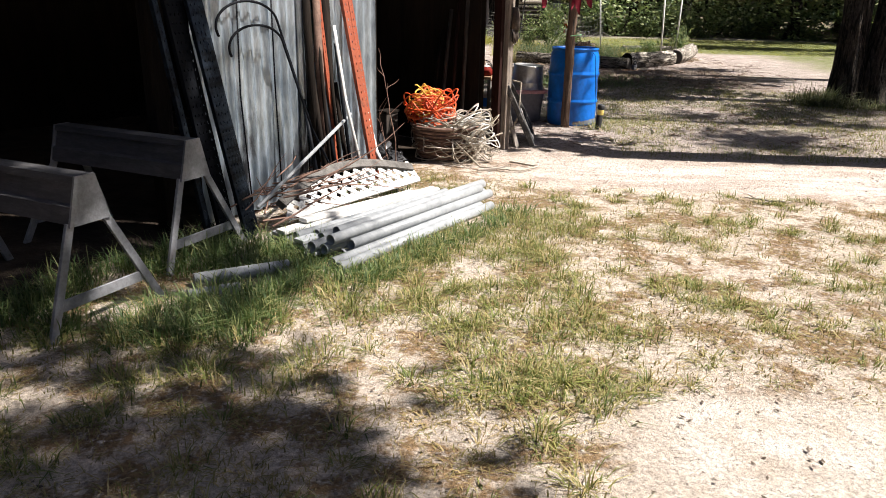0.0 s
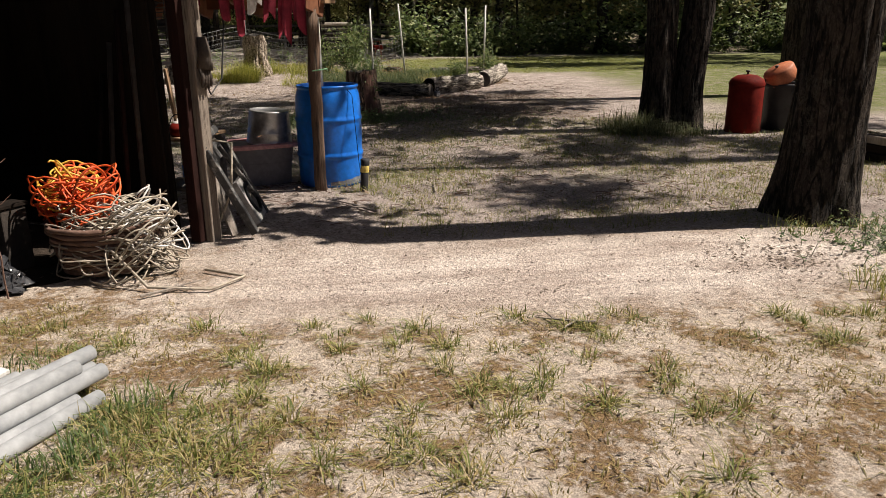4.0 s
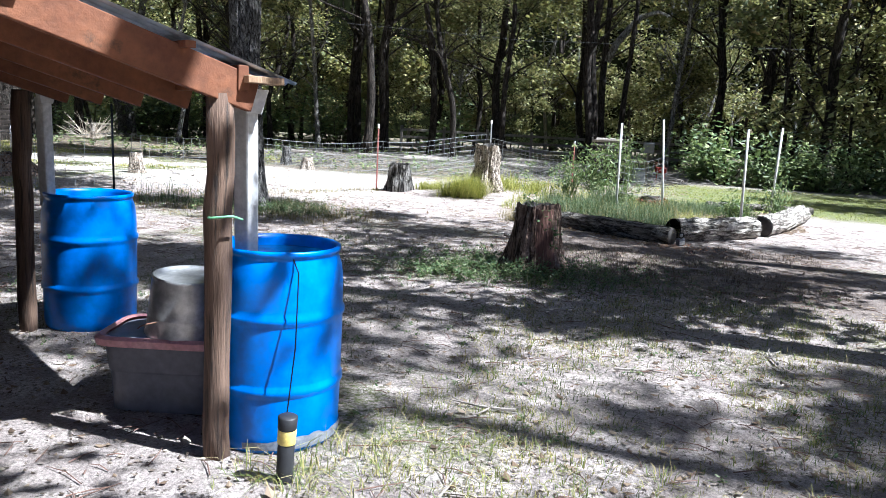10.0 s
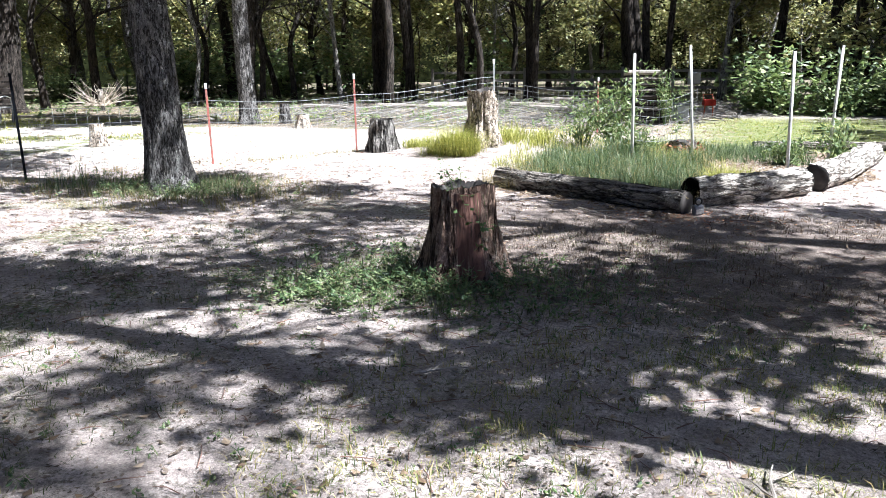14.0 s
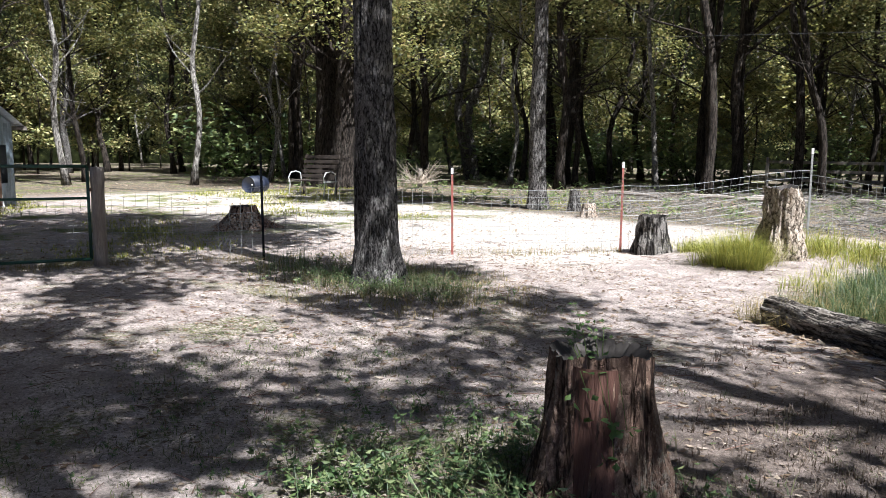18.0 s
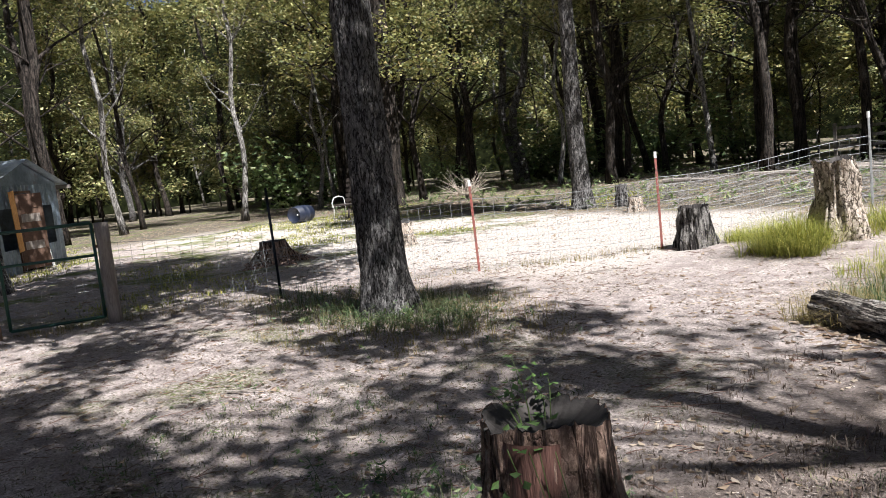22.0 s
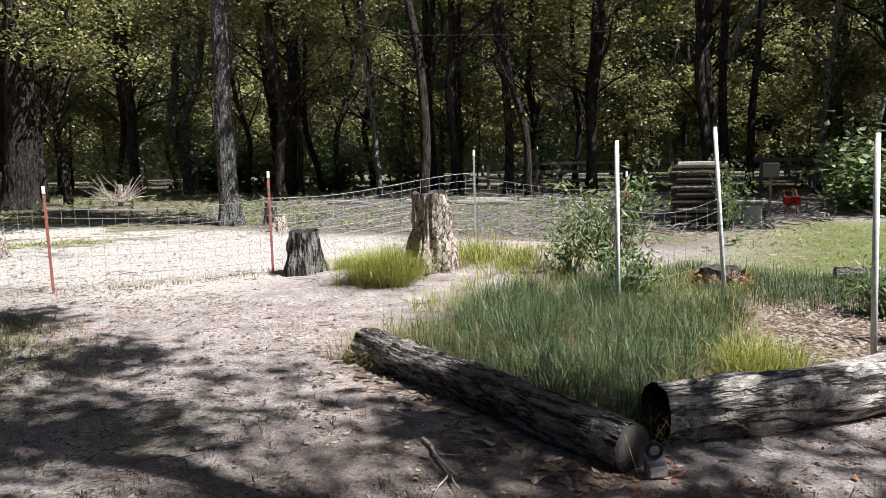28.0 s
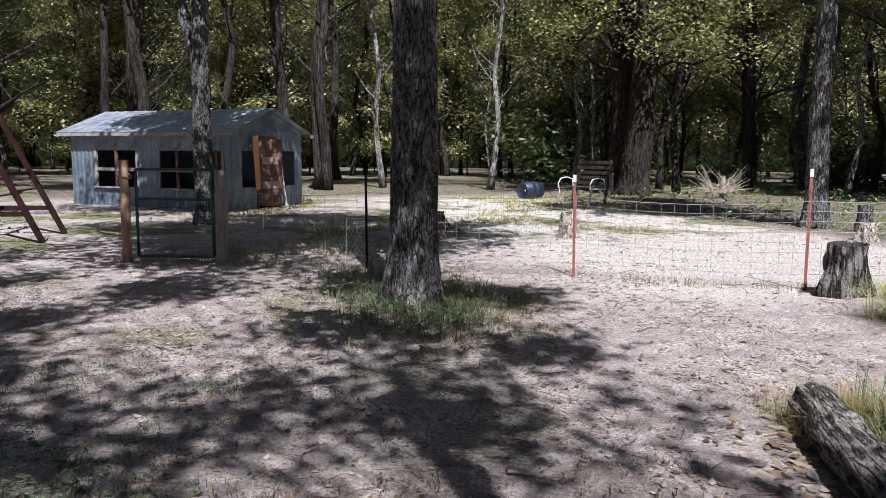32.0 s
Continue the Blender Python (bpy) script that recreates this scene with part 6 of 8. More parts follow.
def crumpled(x, y, w, h, seed, label):
    """A crushed sheet of plastic film."""
    top = thing("plastic_film", pose(x, y, gz(x, y) + 0.02), label, "film", "crumpled film")
    b, n = Build(), 16
    for j in range(n + 1):
        for i in range(n + 1):
            a, c = i / n - 0.5, j / n - 0.5
            q = Vector((a * 5, c * 5, seed))
            b.v.append((a * w + 0.05 * noise.noise(q * 2), c * w * 0.8 + 0.05 * noise.noise(q * 2.3 + Vector((5, 0, 0))), max(0.0, h * (1 - 3.2 * (a * a + c * c)) * (0.6 + 0.9 * abs(noise.noise(q * 1.7))))))
    b.f = [(j * (n + 1) + i, j * (n + 1) + i + 1, (j + 1) * (n + 1) + i + 1, (j + 1) * (n + 1) + i) for j in range(n) for i in range(n)]
    part("sheet", b, FILM, top)


for k, (x, y, w, h) in enumerate(((-0.66, 7.36, 0.34, 0.24), (-0.48, 7.24, 0.24, 0.12), (-0.92, 7.42, 0.42, 0.22), (-0.80, 7.0, 0.30, 0.12), (-1.05, 7.15, 0.36, 0.16))):
    crumpled(x, y, w, h, k * 3.7, "crumpled dark glossy plastic film on the shed floor")


def dead_weed(x, y, h, seed):
    rnd = random.Random(seed)
    top = thing("dead_weed", pose(x, y, gz(x, y) - 0.01), "dry leafless weed stalk at the shed's open front", "weed")
    b = Build()
    path = limb_path((0, 0, 0), (0.05, 0.05, 1), h, 8, rnd)
    b.tube(path, [0.006 - 0.0005 * i for i in range(9)], 5, caps=False)
    for p in path[3:]:
        b.tube(limb_path(p, (rnd.uniform(-1, 1), rnd.uniform(-1, 1), 0.8), 0.16, 3, rnd), [0.003, 0.0025, 0.002, 0.001], 4, caps=False)
    part("stalk", b, TWIG, top)


dead_weed(-0.42, 7.10, 0.95, 3)
dead_weed(-0.50, 7.16, 0.55, 4)


# near-black board: shade in the shed and the crib put into its colour
WOOD_SHADED = surface("shade_dark_board", (0.02, 0.016, 0.013), (0.05, 0.04, 0.033), 6, 0.9, 0.4)


def junk_inside():
    rnd = random.Random(12)
    for k in range(9):
        u, v = rnd.uniform(-1.6, -0.5), rnd.uniform(-1.5, -0.3)
        w = rnd.uniform(0.15, 0.35)
        m = SHED @ pose(u, v, 0, 0, 0, rnd.uniform(0, 90))
        t = thing("storage_box", m, "box stored inside the shed, its dark colour standing for shade", "box", "boxes in the shed")
        hh = rnd.uniform(0.15, 0.4)
        part("body", Build().box((0, 0, hh / 2), (w, w * 0.7, hh)), (DARK, DARK_RED, WOOD_SHADED)[k % 3], t, bevel=0.008)
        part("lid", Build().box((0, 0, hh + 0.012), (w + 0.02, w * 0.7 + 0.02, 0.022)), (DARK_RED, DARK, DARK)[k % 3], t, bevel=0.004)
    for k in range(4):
        stick([sh(-0.30 - 0.1 * k, -0.12 - 0.05 * k, 0), sh(-0.28 - 0.1 * k, -0.06, 1.7 - 0.2 * k)], 0.02, (WOOD_SHADED, DARK_RED, WOOD_SHADED, DARK)[k], "narrow board standing inside the shed corner", "loose_board", 4)


junk_inside()


def old_frame():
    """A cast frame with a round opening, leaning by the corner post."""
    m = Matrix(((0, -0.9, -0.436, 0.76), (1, 0, 0, 8.13), (0, -0.436, 0.9, 0.03), (0, 0, 0, 1)))
    top = thing("machine_frame", m, "dusty dark metal machine frame leaning on the low shelf", "frame")
    w, h = 0.57, 0.72
    pts = [(0, 0, 0.0), (0, 0, h - 0.08), (0.03, 0, h - 0.02), (0.08, 0, h), (w - 0.08, 0, h), (w - 0.02, 0, h - 0.03), (w, 0, h - 0.1), (w, 0, 0)]
    bb = Build()
    for a, b in zip(pts, pts[1:]):
        bb.beam(a, b, 0.06, 0.05, (0, 1, 0))
    part("outer_bar", bb, IRON_DUSTY, top, bevel=0.006)
    part("middle_bar", Build().beam((0.50, -0.03, 0.10), (0.26, -0.03, h * 0.86), 0.035, 0.03, (0, 1, 0)), IRON_DUSTY, top, bevel=0.006)
    part("top_shelf", Build().box((w / 2, 0.03, h - 0.13), (w - 0.08, 0.03, 0.12)), IRON_DUSTY, top, bevel=0.006)
    plate = Build()
    n, cx, cz, r = 32, 0.36, 0.18, 0.10
    outer = []
    for k in range(n):
        a = 2 * math.pi * k / n
        c, s = math.cos(a), math.sin(a)
        q = 0.165 / max(abs(c), abs(s))
        outer.append((cx + q * c, cz + q * s))
    for y in (-0.02, 0.02):
        plate.v += [(x, y, z) for x, z in outer] + [(cx + r * math.cos(2 * math.pi * k / n), y, cz + r * math.sin(2 * math.pi * k / n)) for k in range(n)]
    for k in range(n):
        k2 = (k + 1) % n
        plate.f += [(k, k2, n + k2, n + k), (2 * n + k2, 2 * n + k, 3 * n + k, 3 * n + k2), (n + k, n + k2, 3 * n + k2, 3 * n + k), (k2, k, 2 * n + k, 2 * n + k2)]
    part("plate", plate, PLATE, top, "dusty grey plate with a round hole")
    part("ring", Build().tube([(cx + (r + 0.008) * math.cos(a), -0.028, cz + (r + 0.008) * math.sin(a)) for a in [2 * math.pi * k / 28 for k in range(29)]], 0.013, 8, caps=False), IRON_BLACK, top, smooth=True)
    part("spoke", Build().beam((cx - 0.1, 0, cz - 0.02), (cx + 0.1, 0, cz + 0.03), 0.02, 0.02).beam((cx, 0, cz - 0.1), (cx + 0.02, 0, cz + 0.1), 0.02, 0.02), WOOD_GREY, top)
    stick([sh(0.05, 0.14, 0.02), sh(0.16, 0.22, 0.3), sh(0.10, 0.34, 0.62), sh(0.02, 0.2, 0.66)], 0.009, CORD_PALE, "pale rope hanging over the machine frame", "rope", cat="rope")
    for k in range(2):
        plank(sh(0.17 - 0.06 * k, 0.20 + 0.07 * k, 0.0), sh(-0.02 - 0.04 * k, 0.21 + 0.06 * k, 0.50 + 0.06 * k), 0.06, 0.02, (WOOD_GREY, WOOD_DIM)[k], "short weathered board leaning by the corner post", group="leaning boards")


old_frame()


def lean_to_junk():
    """A hanging box fan, and a low shelf with a kettle, behind the corner post."""
    f = thing("box_fan", pose(-0.05, 9.01, 1.39, 0, -2, -60.6) @ Matrix.Scale(1.32, 4), "dusty dark box fan hanging from the lean-to rafters", "fan")
    b = Build()
    for y0, y1, z0, z1 in ((-0.20, -0.20, -0.19, 0.19), (0.20, 0.20, -0.19, 0.19), (-0.20, 0.20, -0.20, -0.20), (-0.20, 0.20, 0.20, 0.20)):
        b.beam((0, y0, z0), (0, y1, z1), 0.10, 0.022, (0, 1, 0) if y0 == y1 else (0, 0, 1))
    part("housing", b, TUB, f, "grey housing", bevel=0.004)
    for k in range(15):
        part("grille_bar", Build().beam((0.045, -0.19, -0.175 + 0.025 * k), (0.045, 0.19, -0.175 + 0.025 * k), 0.004, 0.006), BLACK_PLASTIC, f)
    for k in range(7):
        part("grille_bar", Build().beam((0.041, -0.165 + 0.055 * k, -0.19), (0.041, -0.165 + 0.055 * k, 0.19), 0.004, 0.004, (1, 0, 0)), BLACK_PLASTIC, f)
    hub = part("hub", Build().lathe([(0.0, 0.0), (0.055, 0.0), (0.058, 0.008), (0.040, 0.012), (0.0, 0.014)], 24, pose(0.048, 0.0, 0.0, 0, 90, 0)), PAIL, f, "pale round badge", smooth=True)
    part("badge_ring", Build().tube([(0.066, 0.022 * math.cos(a), 0.022 * math.sin(a)) for a in [2 * math.pi * k / 16 for k in range(17)]], 0.005, 6, caps=False), TUB, hub, smooth=True)
    for k in range(5):
        a = 2 * math.pi * k / 5
        part("blade", Build().add([(0.0, 0.03 * math.cos(a), 0.03 * math.sin(a)), (0.02, 0.16 * math.cos(a - 0.3), 0.16 * math.sin(a - 0.3)), (-0.02, 0.17 * math.cos(a + 0.35), 0.17 * math.sin(a + 0.35)), (-0.01, 0.04 * math.cos(a + 0.6), 0.04 * math.sin(a + 0.6))], [(0, 1, 2, 3), (3, 2, 1, 0)]), BLACK_PLASTIC, f)
    stick([(-0.06, 9.02, 1.64), (-0.06, 9.02, 1.75), (-0.05, 9.03, 1.86)], 0.003, IRON_BLACK, "thin wire from which the fan hangs", "hanging_wire", cat="wire")
    w = thing("work_shelf", SHED @ pose(-0.34, 0.36, 0.0, 0, 0, 3), "low shelf of grey boards with a pale top", "shelf")
    part("top", Build().box((0, 0, 0.655), (0.40, 0.46, 0.025)), GATE_WOOD, w, bevel=0.004)
    part("shelf_board", Build().box((0, 0, 0.30), (0.36, 0.42, 0.02)), WOOD_DIM, w, bevel=0.003)
    for x in (-0.17, 0.17):
        for y in (-0.2, 0.2):
            part("leg", Build().box((x, y, 0.32), (0.035, 0.035, 0.64)), WOOD_DIM, w, bevel=0.003)
    k = thing("kettle", SHED @ pose(-0.24, 0.22, 0.668, 0, 0, 30), "small red and white kettle on the shelf", "kettle")
    part("body", Build().lathe([(0.0, 0.0), (0.055, 0.0), (0.068, 0.02), (0.066, 0.06), (0.04, 0.09), (0.0, 0.095)], 24), DRUM_RED, k, smooth=True)
    part("lid", Build().lathe([(0.036, 0.09), (0.03, 0.102), (0.008, 0.106), (0.01, 0.12), (0.0, 0.124)], 16), WHITE, k, smooth=True)
    part("handle", Build().tube([(0.06 * math.cos(a), 0, 0.06 + 0.09 * math.sin(a)) for a in [math.pi * q / 10 for q in range(11)]], 0.004, 6), IRON_BLACK, k, smooth=True)
    part("spout", Build().tube([(0.055, 0, 0.04), (0.09, 0, 0.065), (0.105, 0, 0.085)], [0.014, 0.010, 0.008], 8), DRUM_RED, k, smooth=True)
    plank(sh(-0.28, 0.26, 0.668), sh(-0.32, 0.24, 1.12), 0.05, 0.02, GATE_WOOD, "short yellowish board standing on the shelf")
    plank(sh(-0.36, 0.30, 0.68), sh(-0.28, 0.54, 0.69), 0.07, 0.02, WHITE, "short white board lying on the shelf")
    p = thing("paint_pot", SHED @ pose(-0.34, 0.42, 0.31, 0, 0, 0), "blue-labelled tin on the lower shelf", "tin")
    part("can", Build().lathe([(0.0, 0.0), (0.07, 0.0), (0.072, 0.01), (0.07, 0.15), (0.066, 0.155), (0.0, 0.15)], 24), WHITE, p, smooth=True)
    part("label_band", Build().lathe([(0.0725, 0.03), (0.0725, 0.12)], 24), BLUE, p, "blue band", smooth=True)


stick([(1.36, 9.76, 0.885), (1.43, 9.71, 0.80), (1.45, 9.66, 0.5), (1.47, 9.56, 0.22), (1.50, 9.47, 0.02)], 0.003, IRON_BLACK, "thin black cable hanging down the rain barrel", "hanging_cable", cat="cable")


lean_to_junk()


def hanging_cloth():
    """Faded cloths over a pole that juts from the corner post."""
    A, B = Vector((0.44, 8.20, 1.90)), Vector((1.26, 7.80, 1.87))
    d = (B - A).normalized()
    across = Vector((-d.y, d.x, 0))
    stick([A, A.lerp(B, 0.5), B], 0.016, WOOD_POST, "thin wooden pole jutting from the corner post", "pole")
    for k in range(8):
        s0 = 0.06 + 0.108 * k
        w, drop = (0.11, 0.08, 0.13, 0.09, 0.12, 0.08, 0.10, 0.12)[k], (0.36, 0.30, 0.44, 0.52, 0.40, 0.44, 0.56, 0.50)[k]
        pale = k in (1, 4)
        top = thing("hanging_cloth", Matrix.Translation(A + d * s0), ("faded red cloth hanging from a pole", "dirty white cloth hanging from a pole")[pale], "cloth", "hanging cloths")
        b = Build()
        nx, nz = 8, 9
        for j in range(nz + 1):
            for i in range(nx + 1):
                t, s = j / nz, i / nx
                p = d * (w * (s - 0.5) * (1 - 0.25 * t) + 0.012 * math.sin(5 * t + k)) + across * (0.018 + 0.02 * math.sin(s * 9 + k) * t)
                b.v.append((p.x, p.y, 0.012 - drop * t * (1 - 0.10 * math.sin(s * 5 + k))))
        b.f = [(j * (nx + 1) + i, j * (nx + 1) + i + 1, (j + 1) * (nx + 1) + i + 1, (j + 1) * (nx + 1) + i) for j in range(nz) for i in range(nx)]
        b2 = len(b.v)
        b.v += [(x - 0.004, y, z) for x, y, z in b.v[:b2]]
        b.f += [tuple(b2 + q for q in reversed(fc)) for fc in b.f[:]]
        part("cloth", b, CLOTH_WHITE if pale else CLOTH_RED, top, smooth=True)
    stick([sh(0.02, 0.42, 1.9), sh(0.03, 0.46, 1.4), sh(0.02, 0.40, 1.05), sh(0.0, 0.30, 0.95), sh(-0.02, 0.24, 1.1)], 0.006, BLACK_PLASTIC, "black cable hanging under the lean-to roof", "hanging_cable", cat="cable")
    stick([sh(0.04, 1.72, 1.02), sh(0.075, 1.66, 1.04), sh(0.03, 1.59, 1.03), sh(-0.06, 1.62, 1.02), sh(-0.075, 1.69, 0.98), sh(-0.06, 1.66, 0.75)], 0.005, CORD_GREEN, "pale green cord tied round the post", "tied_cord", cat="cord")


hanging_cloth()


def work_glove():
    """A stiff old glove hung on the corner post."""
    t = thing("work_glove", Matrix.Translation(sh(0.145, 0.09, 1.33)) @ pose(0, 0, 0, 0, 0, -29.3), "stiff dark leather work glove hung on the corner post", "glove")
    b = Build()
    b.tube([(0, 0.0, 0.0), (0.005, 0.01, -0.10), (0.0, 0.0, -0.20)], [0.030, 0.042, 0.046], 10)
    part("cuff", b, GLOVE, t, smooth=True)
    for k in range(4):
        y = -0.036 + 0.024 * k
        part("finger", Build().tube([(0, y * 0.8, -0.19), (0.012, y, -0.25), (0.008, y * 1.15, -0.31 - 0.015 * (k in (1, 2)))], [0.016, 0.014, 0.008], 8), GLOVE, t, smooth=True)
    part("thumb", Build().tube([(0, 0.035, -0.12), (0.006, 0.062, -0.17), (0.004, 0.066, -0.21)], [0.016, 0.015, 0.009], 8), GLOVE, t, smooth=True)


GLOVE = surface("old_leather", (0.035, 0.026, 0.02), (0.085, 0.065, 0.05), 12, 0.8, 0.6)
work_glove()


# ---- beside the twin oak ----
def drums():
    d = thing("red_drum", pose(6.36, 12.32, gz(6.3, 12.3) - 0.01, 0, 0, 20) @ Matrix.Diagonal((0.78, 0.78, 0.98, 1)), "dull red metal drum with a domed lid", "drum")
    part("body", Build().lathe([(0.0, 0.0), (0.27, 0.0), (0.285, 0.02), (0.28, 0.10), (0.272, 0.60), (0.262, 0.62)], 40), DRUM_RED, d, smooth=True)
    lid = part("lid", Build().lathe([(0.278, 0.60), (0.28, 0.63), (0.25, 0.685), (0.15, 0.73), (0.0, 0.745)], 40), DRUM_RED, d, smooth=True)
    part("knob", Build().lathe([(0.015, 0.74), (0.015, 0.765), (0.035, 0.775), (0.035, 0.79), (0.0, 0.795)], 16), BLACK_PLASTIC, lid, "black knob", smooth=True)
    b = thing("trash_can", pose(6.96, 12.45, gz(6.9, 12.4) - 0.01), "black plastic trash can beside the red drum", "trash can")
    part("body", Build().lathe([(0.0, 0.0), (0.235, 0.0), (0.245, 0.02), (0.285, 0.56), (0.30, 0.57), (0.30, 0.60), (0.285, 0.605), (0.275, 0.58), (0.24, 0.1), (0, 0.09)], 40), BLACK_PLASTIC, b, smooth=True)
    part("handle", Build().box((0.0, -0.30, 0.50), (0.16, 0.03, 0.03)), BLACK_PLASTIC, b, bevel=0.006)
    o = thing("orange_pot", pose(6.88, 12.38, gz(6.9, 12.4) + 0.62, 0, -32, 0) @ Matrix.Scale(0.86, 4), "faded orange kettle lying tilted on the trash can", "pot")
    part("body", Build().lathe([(0.0, 0.0), (0.20, 0.0), (0.225, 0.03), (0.225, 0.19), (0.21, 0.215), (0.0, 0.235)], 36), LID_ORANGE, o, smooth=True)
    part("knob", Build().lathe([(0.015, 0.23), (0.03, 0.26), (0.0, 0.27)], 12), BLACK_PLASTIC, o, smooth=True)
    part("handle", Build().tube([(-0.215 - 0.05 * math.sin(math.pi * i / 8), 0, 0.05 + 0.13 * i / 8) for i in range(9)], 0.012, 8), BLACK_PLASTIC, o, smooth=True)
    p = thing("wood_block_stack", pose(6.85, 10.15, gz(6.8, 10.1), 0, 0, 12), "dark low timber stack with a pale board on top", "stack")
    for k in range(3):
        part("timber", Build().box((0, 0, 0.05 + 0.085 * k), (0.62 - 0.03 * k, 0.42, 0.08)), DARK if k < 2 else WOOD_GREY, p, bevel=0.008, m=pose(0, 0, 0, 0, 0, (0, 4, -3)[k]))
    part("board", Build().box((0, 0, 0.285), (0.50, 0.26, 0.03)), LOG_PALE, p, bevel=0.004)


drums()


# ---- the grass bed ----
def stake(x, y, h, lean, label):
    top = thing("garden_stake", pose(x, y, gz(x, y) - 0.05, lean[0], lean[1], 0), label, "stake", "bed stakes")
    rod = part("rod", Build().tube([(0, 0, 0), (0, 0, h * 0.5), (0, 0, h)], [0.022, 0.021, 0.020], 12), WHITE, top, smooth=True)
    part("tip", Build().lathe([(0.020, h), (0.016, h + 0.01), (0.0, h + 0.012)], 12), WHITE, rod, smooth=True)


for (x, y), h, lean in zip(((1.75, 21.02), (2.55, 21.95), (3.83, 20.05), (4.36, 21.2)), (1.72, 1.84, 1.70, 1.78), ((0, -1), (0, -4.5), (0, -1.5), (0, 1.5))):
    stake(x, y, h, lean, "slim white stake standing in the grass bed")


def bed_wire():
    top = thing("garden_netting", pose(1.75, 21.02, 0), "square wire netting between two white stakes", "netting")
    b = Build()
    d = Vector((0.8, 0.93, 0))
    f = lambda s, z: (d.x * s, d.y * s, z - 0.10 * math.sin(math.pi * s))
    for k in range(6):
        z = 0.45 + 0.12 * k
        b.tube([f(i / 10, z + 0.10 * (i / 10)) for i in range(11)], 0.0022, 4, caps=False)
    for i in range(11):
        b.tube([f(i / 10, 0.42 + 0.1 * (i / 10)), f(i / 10, 1.06 + 0.1 * (i / 10))], 0.0018, 4, caps=False)
    part("mesh", b, WIRE, top)


bed_wire()


def garden_bush(x, y, h, w, label, seed, droop=True, n=420):
    rnd = random.Random(seed)
    top = thing("garden_shrub", pose(x, y, gz(x, y)), label, "shrub")
    stems, green = Build(), Build()
    for k in range(16):
        az = rnd.uniform(0, 6.28)
        path = limb_path((rnd.gauss(0, 0.05), rnd.gauss(0, 0.05), -0.02), (math.cos(az) * 0.35, math.sin(az) * 0.35, 1), h * rnd.uniform(0.6, 1.0), 6, rnd)
        stems.tube(path, [0.010, 0.009, 0.008, 0.006, 0.005, 0.003, 0.002], 5, caps=False)
        for p in path[2:]:
            for _ in range(n // 80):
                green.leaf((p.x + rnd.gauss(0, w * 0.16), p.y + rnd.gauss(0, w * 0.16), max(0.05, p.z + rnd.gauss(0, 0.08))), rnd.uniform(0.06, 0.13), rnd, 0.0, 0.36)
    part("stem", stems, GRASS_GREEN, top)
    tagged(part("leafage", green, LEAF_BUSH, top), kind="stuff")


garden_bush(1.15, 22.6, 1.62, 0.7, "leafy green shrub at the edge of the grass bed", 1, n=900)
garden_bush(1.65, 21.6, 0.7, 0.55, "wilting dark-leaved plant beside a white stake", 2)
garden_bush(0.6, 22.9, 0.85, 0.6, "tall weedy plant behind the bed", 3)
garden_bush(4.5, 21.35, 0.9, 0.3, "climbing weed on a white stake", 4)
garden_bush(1.22, 30.0, 1.55, 0.42, "leafy vine climbing beside the timber crib", 6, n=700)
garden_bush(3.9, 22.3, 0.45, 0.6, "low green plant among leaf litter", 5)


def grass(name, label, spots, material, h, w, per, spread, lean=0.55, seed=1, wild=0.9):
    """Tufts of bent blades, too many to count."""
    rnd = random.Random(seed)
    b = Build()
    for x, y, s in spots:
        z = gz(x, y) - 0.01
        for _ in range(max(2, int(per * s))):
            a, q = rnd.uniform(0, 6.28), abs(rnd.gauss(0, spread * (0.5 + 0.5 * s)))
            b.blade(x + q * math.cos(a), y + q * math.sin(a), z, h * s * rnd.uniform(0.45, 1.15), w * rnd.uniform(0.6, 1.3), rnd.uniform(0.1, lean * 1.7), a + rnd.gauss(0, wild))
    return tagged(part(name, b, material), label, "grass", kind="stuff")


def scatter(n, x0, x1, y0, y1, seed, keep=None, clump=0.0, freq=0.9):
    rnd = random.Random(seed)
    out = []
    while len(out) < n:
        x, y = rnd.uniform(x0, x1), rnd.uniform(y0, y1)
        if clump and noise.noise(Vector((x * freq, y * freq, seed * 3.3))) < rnd.uniform(-clump, clump):
            continue
        if keep is None or keep(x, y):
            out.append((x, y, rnd.uniform(0.55, 1.3)))
    return out


in_shed = lambda x, y: (SHED.inverted() @ Vector((x, y, 0))).x < 0.05
front = lambda x, y: not in_shed(x, y) and math.hypot((x - 1.75) / 0.8, (y - 2.9) / 0.5) > 1 and y < 7.0 - 0.15 * x + 0.5 * noise.noise(Vector((x, y, 0)))
grass("yard_grass", "sparse yellow-green tufts on sandy soil", scatter(820, -2.2, 6.5, 1.2, 7.2, 1, front, 0.35, 1.9), GRASS_YARD, 0.072, 0.0028, 60, 0.045, 1.3, 1)
grass("dry_turf", "thin dry grass lying over the sand", scatter(6400, -2.2, 6.5, 1.0, 7.4, 2, front, 0.4, 1.5), GRASS_DRY, 0.042, 0.0028, 11, 0.05, 1.6, 2)
grass("tall_grass", "lush green grass round the sawhorses and pipes", scatter(300, -2.6, -0.4, 3.45, 4.8, 3, lambda x, y: not in_shed(x - 0.25, y) and noise.noise(Vector((x * 1.3, y * 1.3, 2))) > -0.25), GRASS_GREEN, 0.15, 0.0032, 20, 0.07, 0.9, 3)
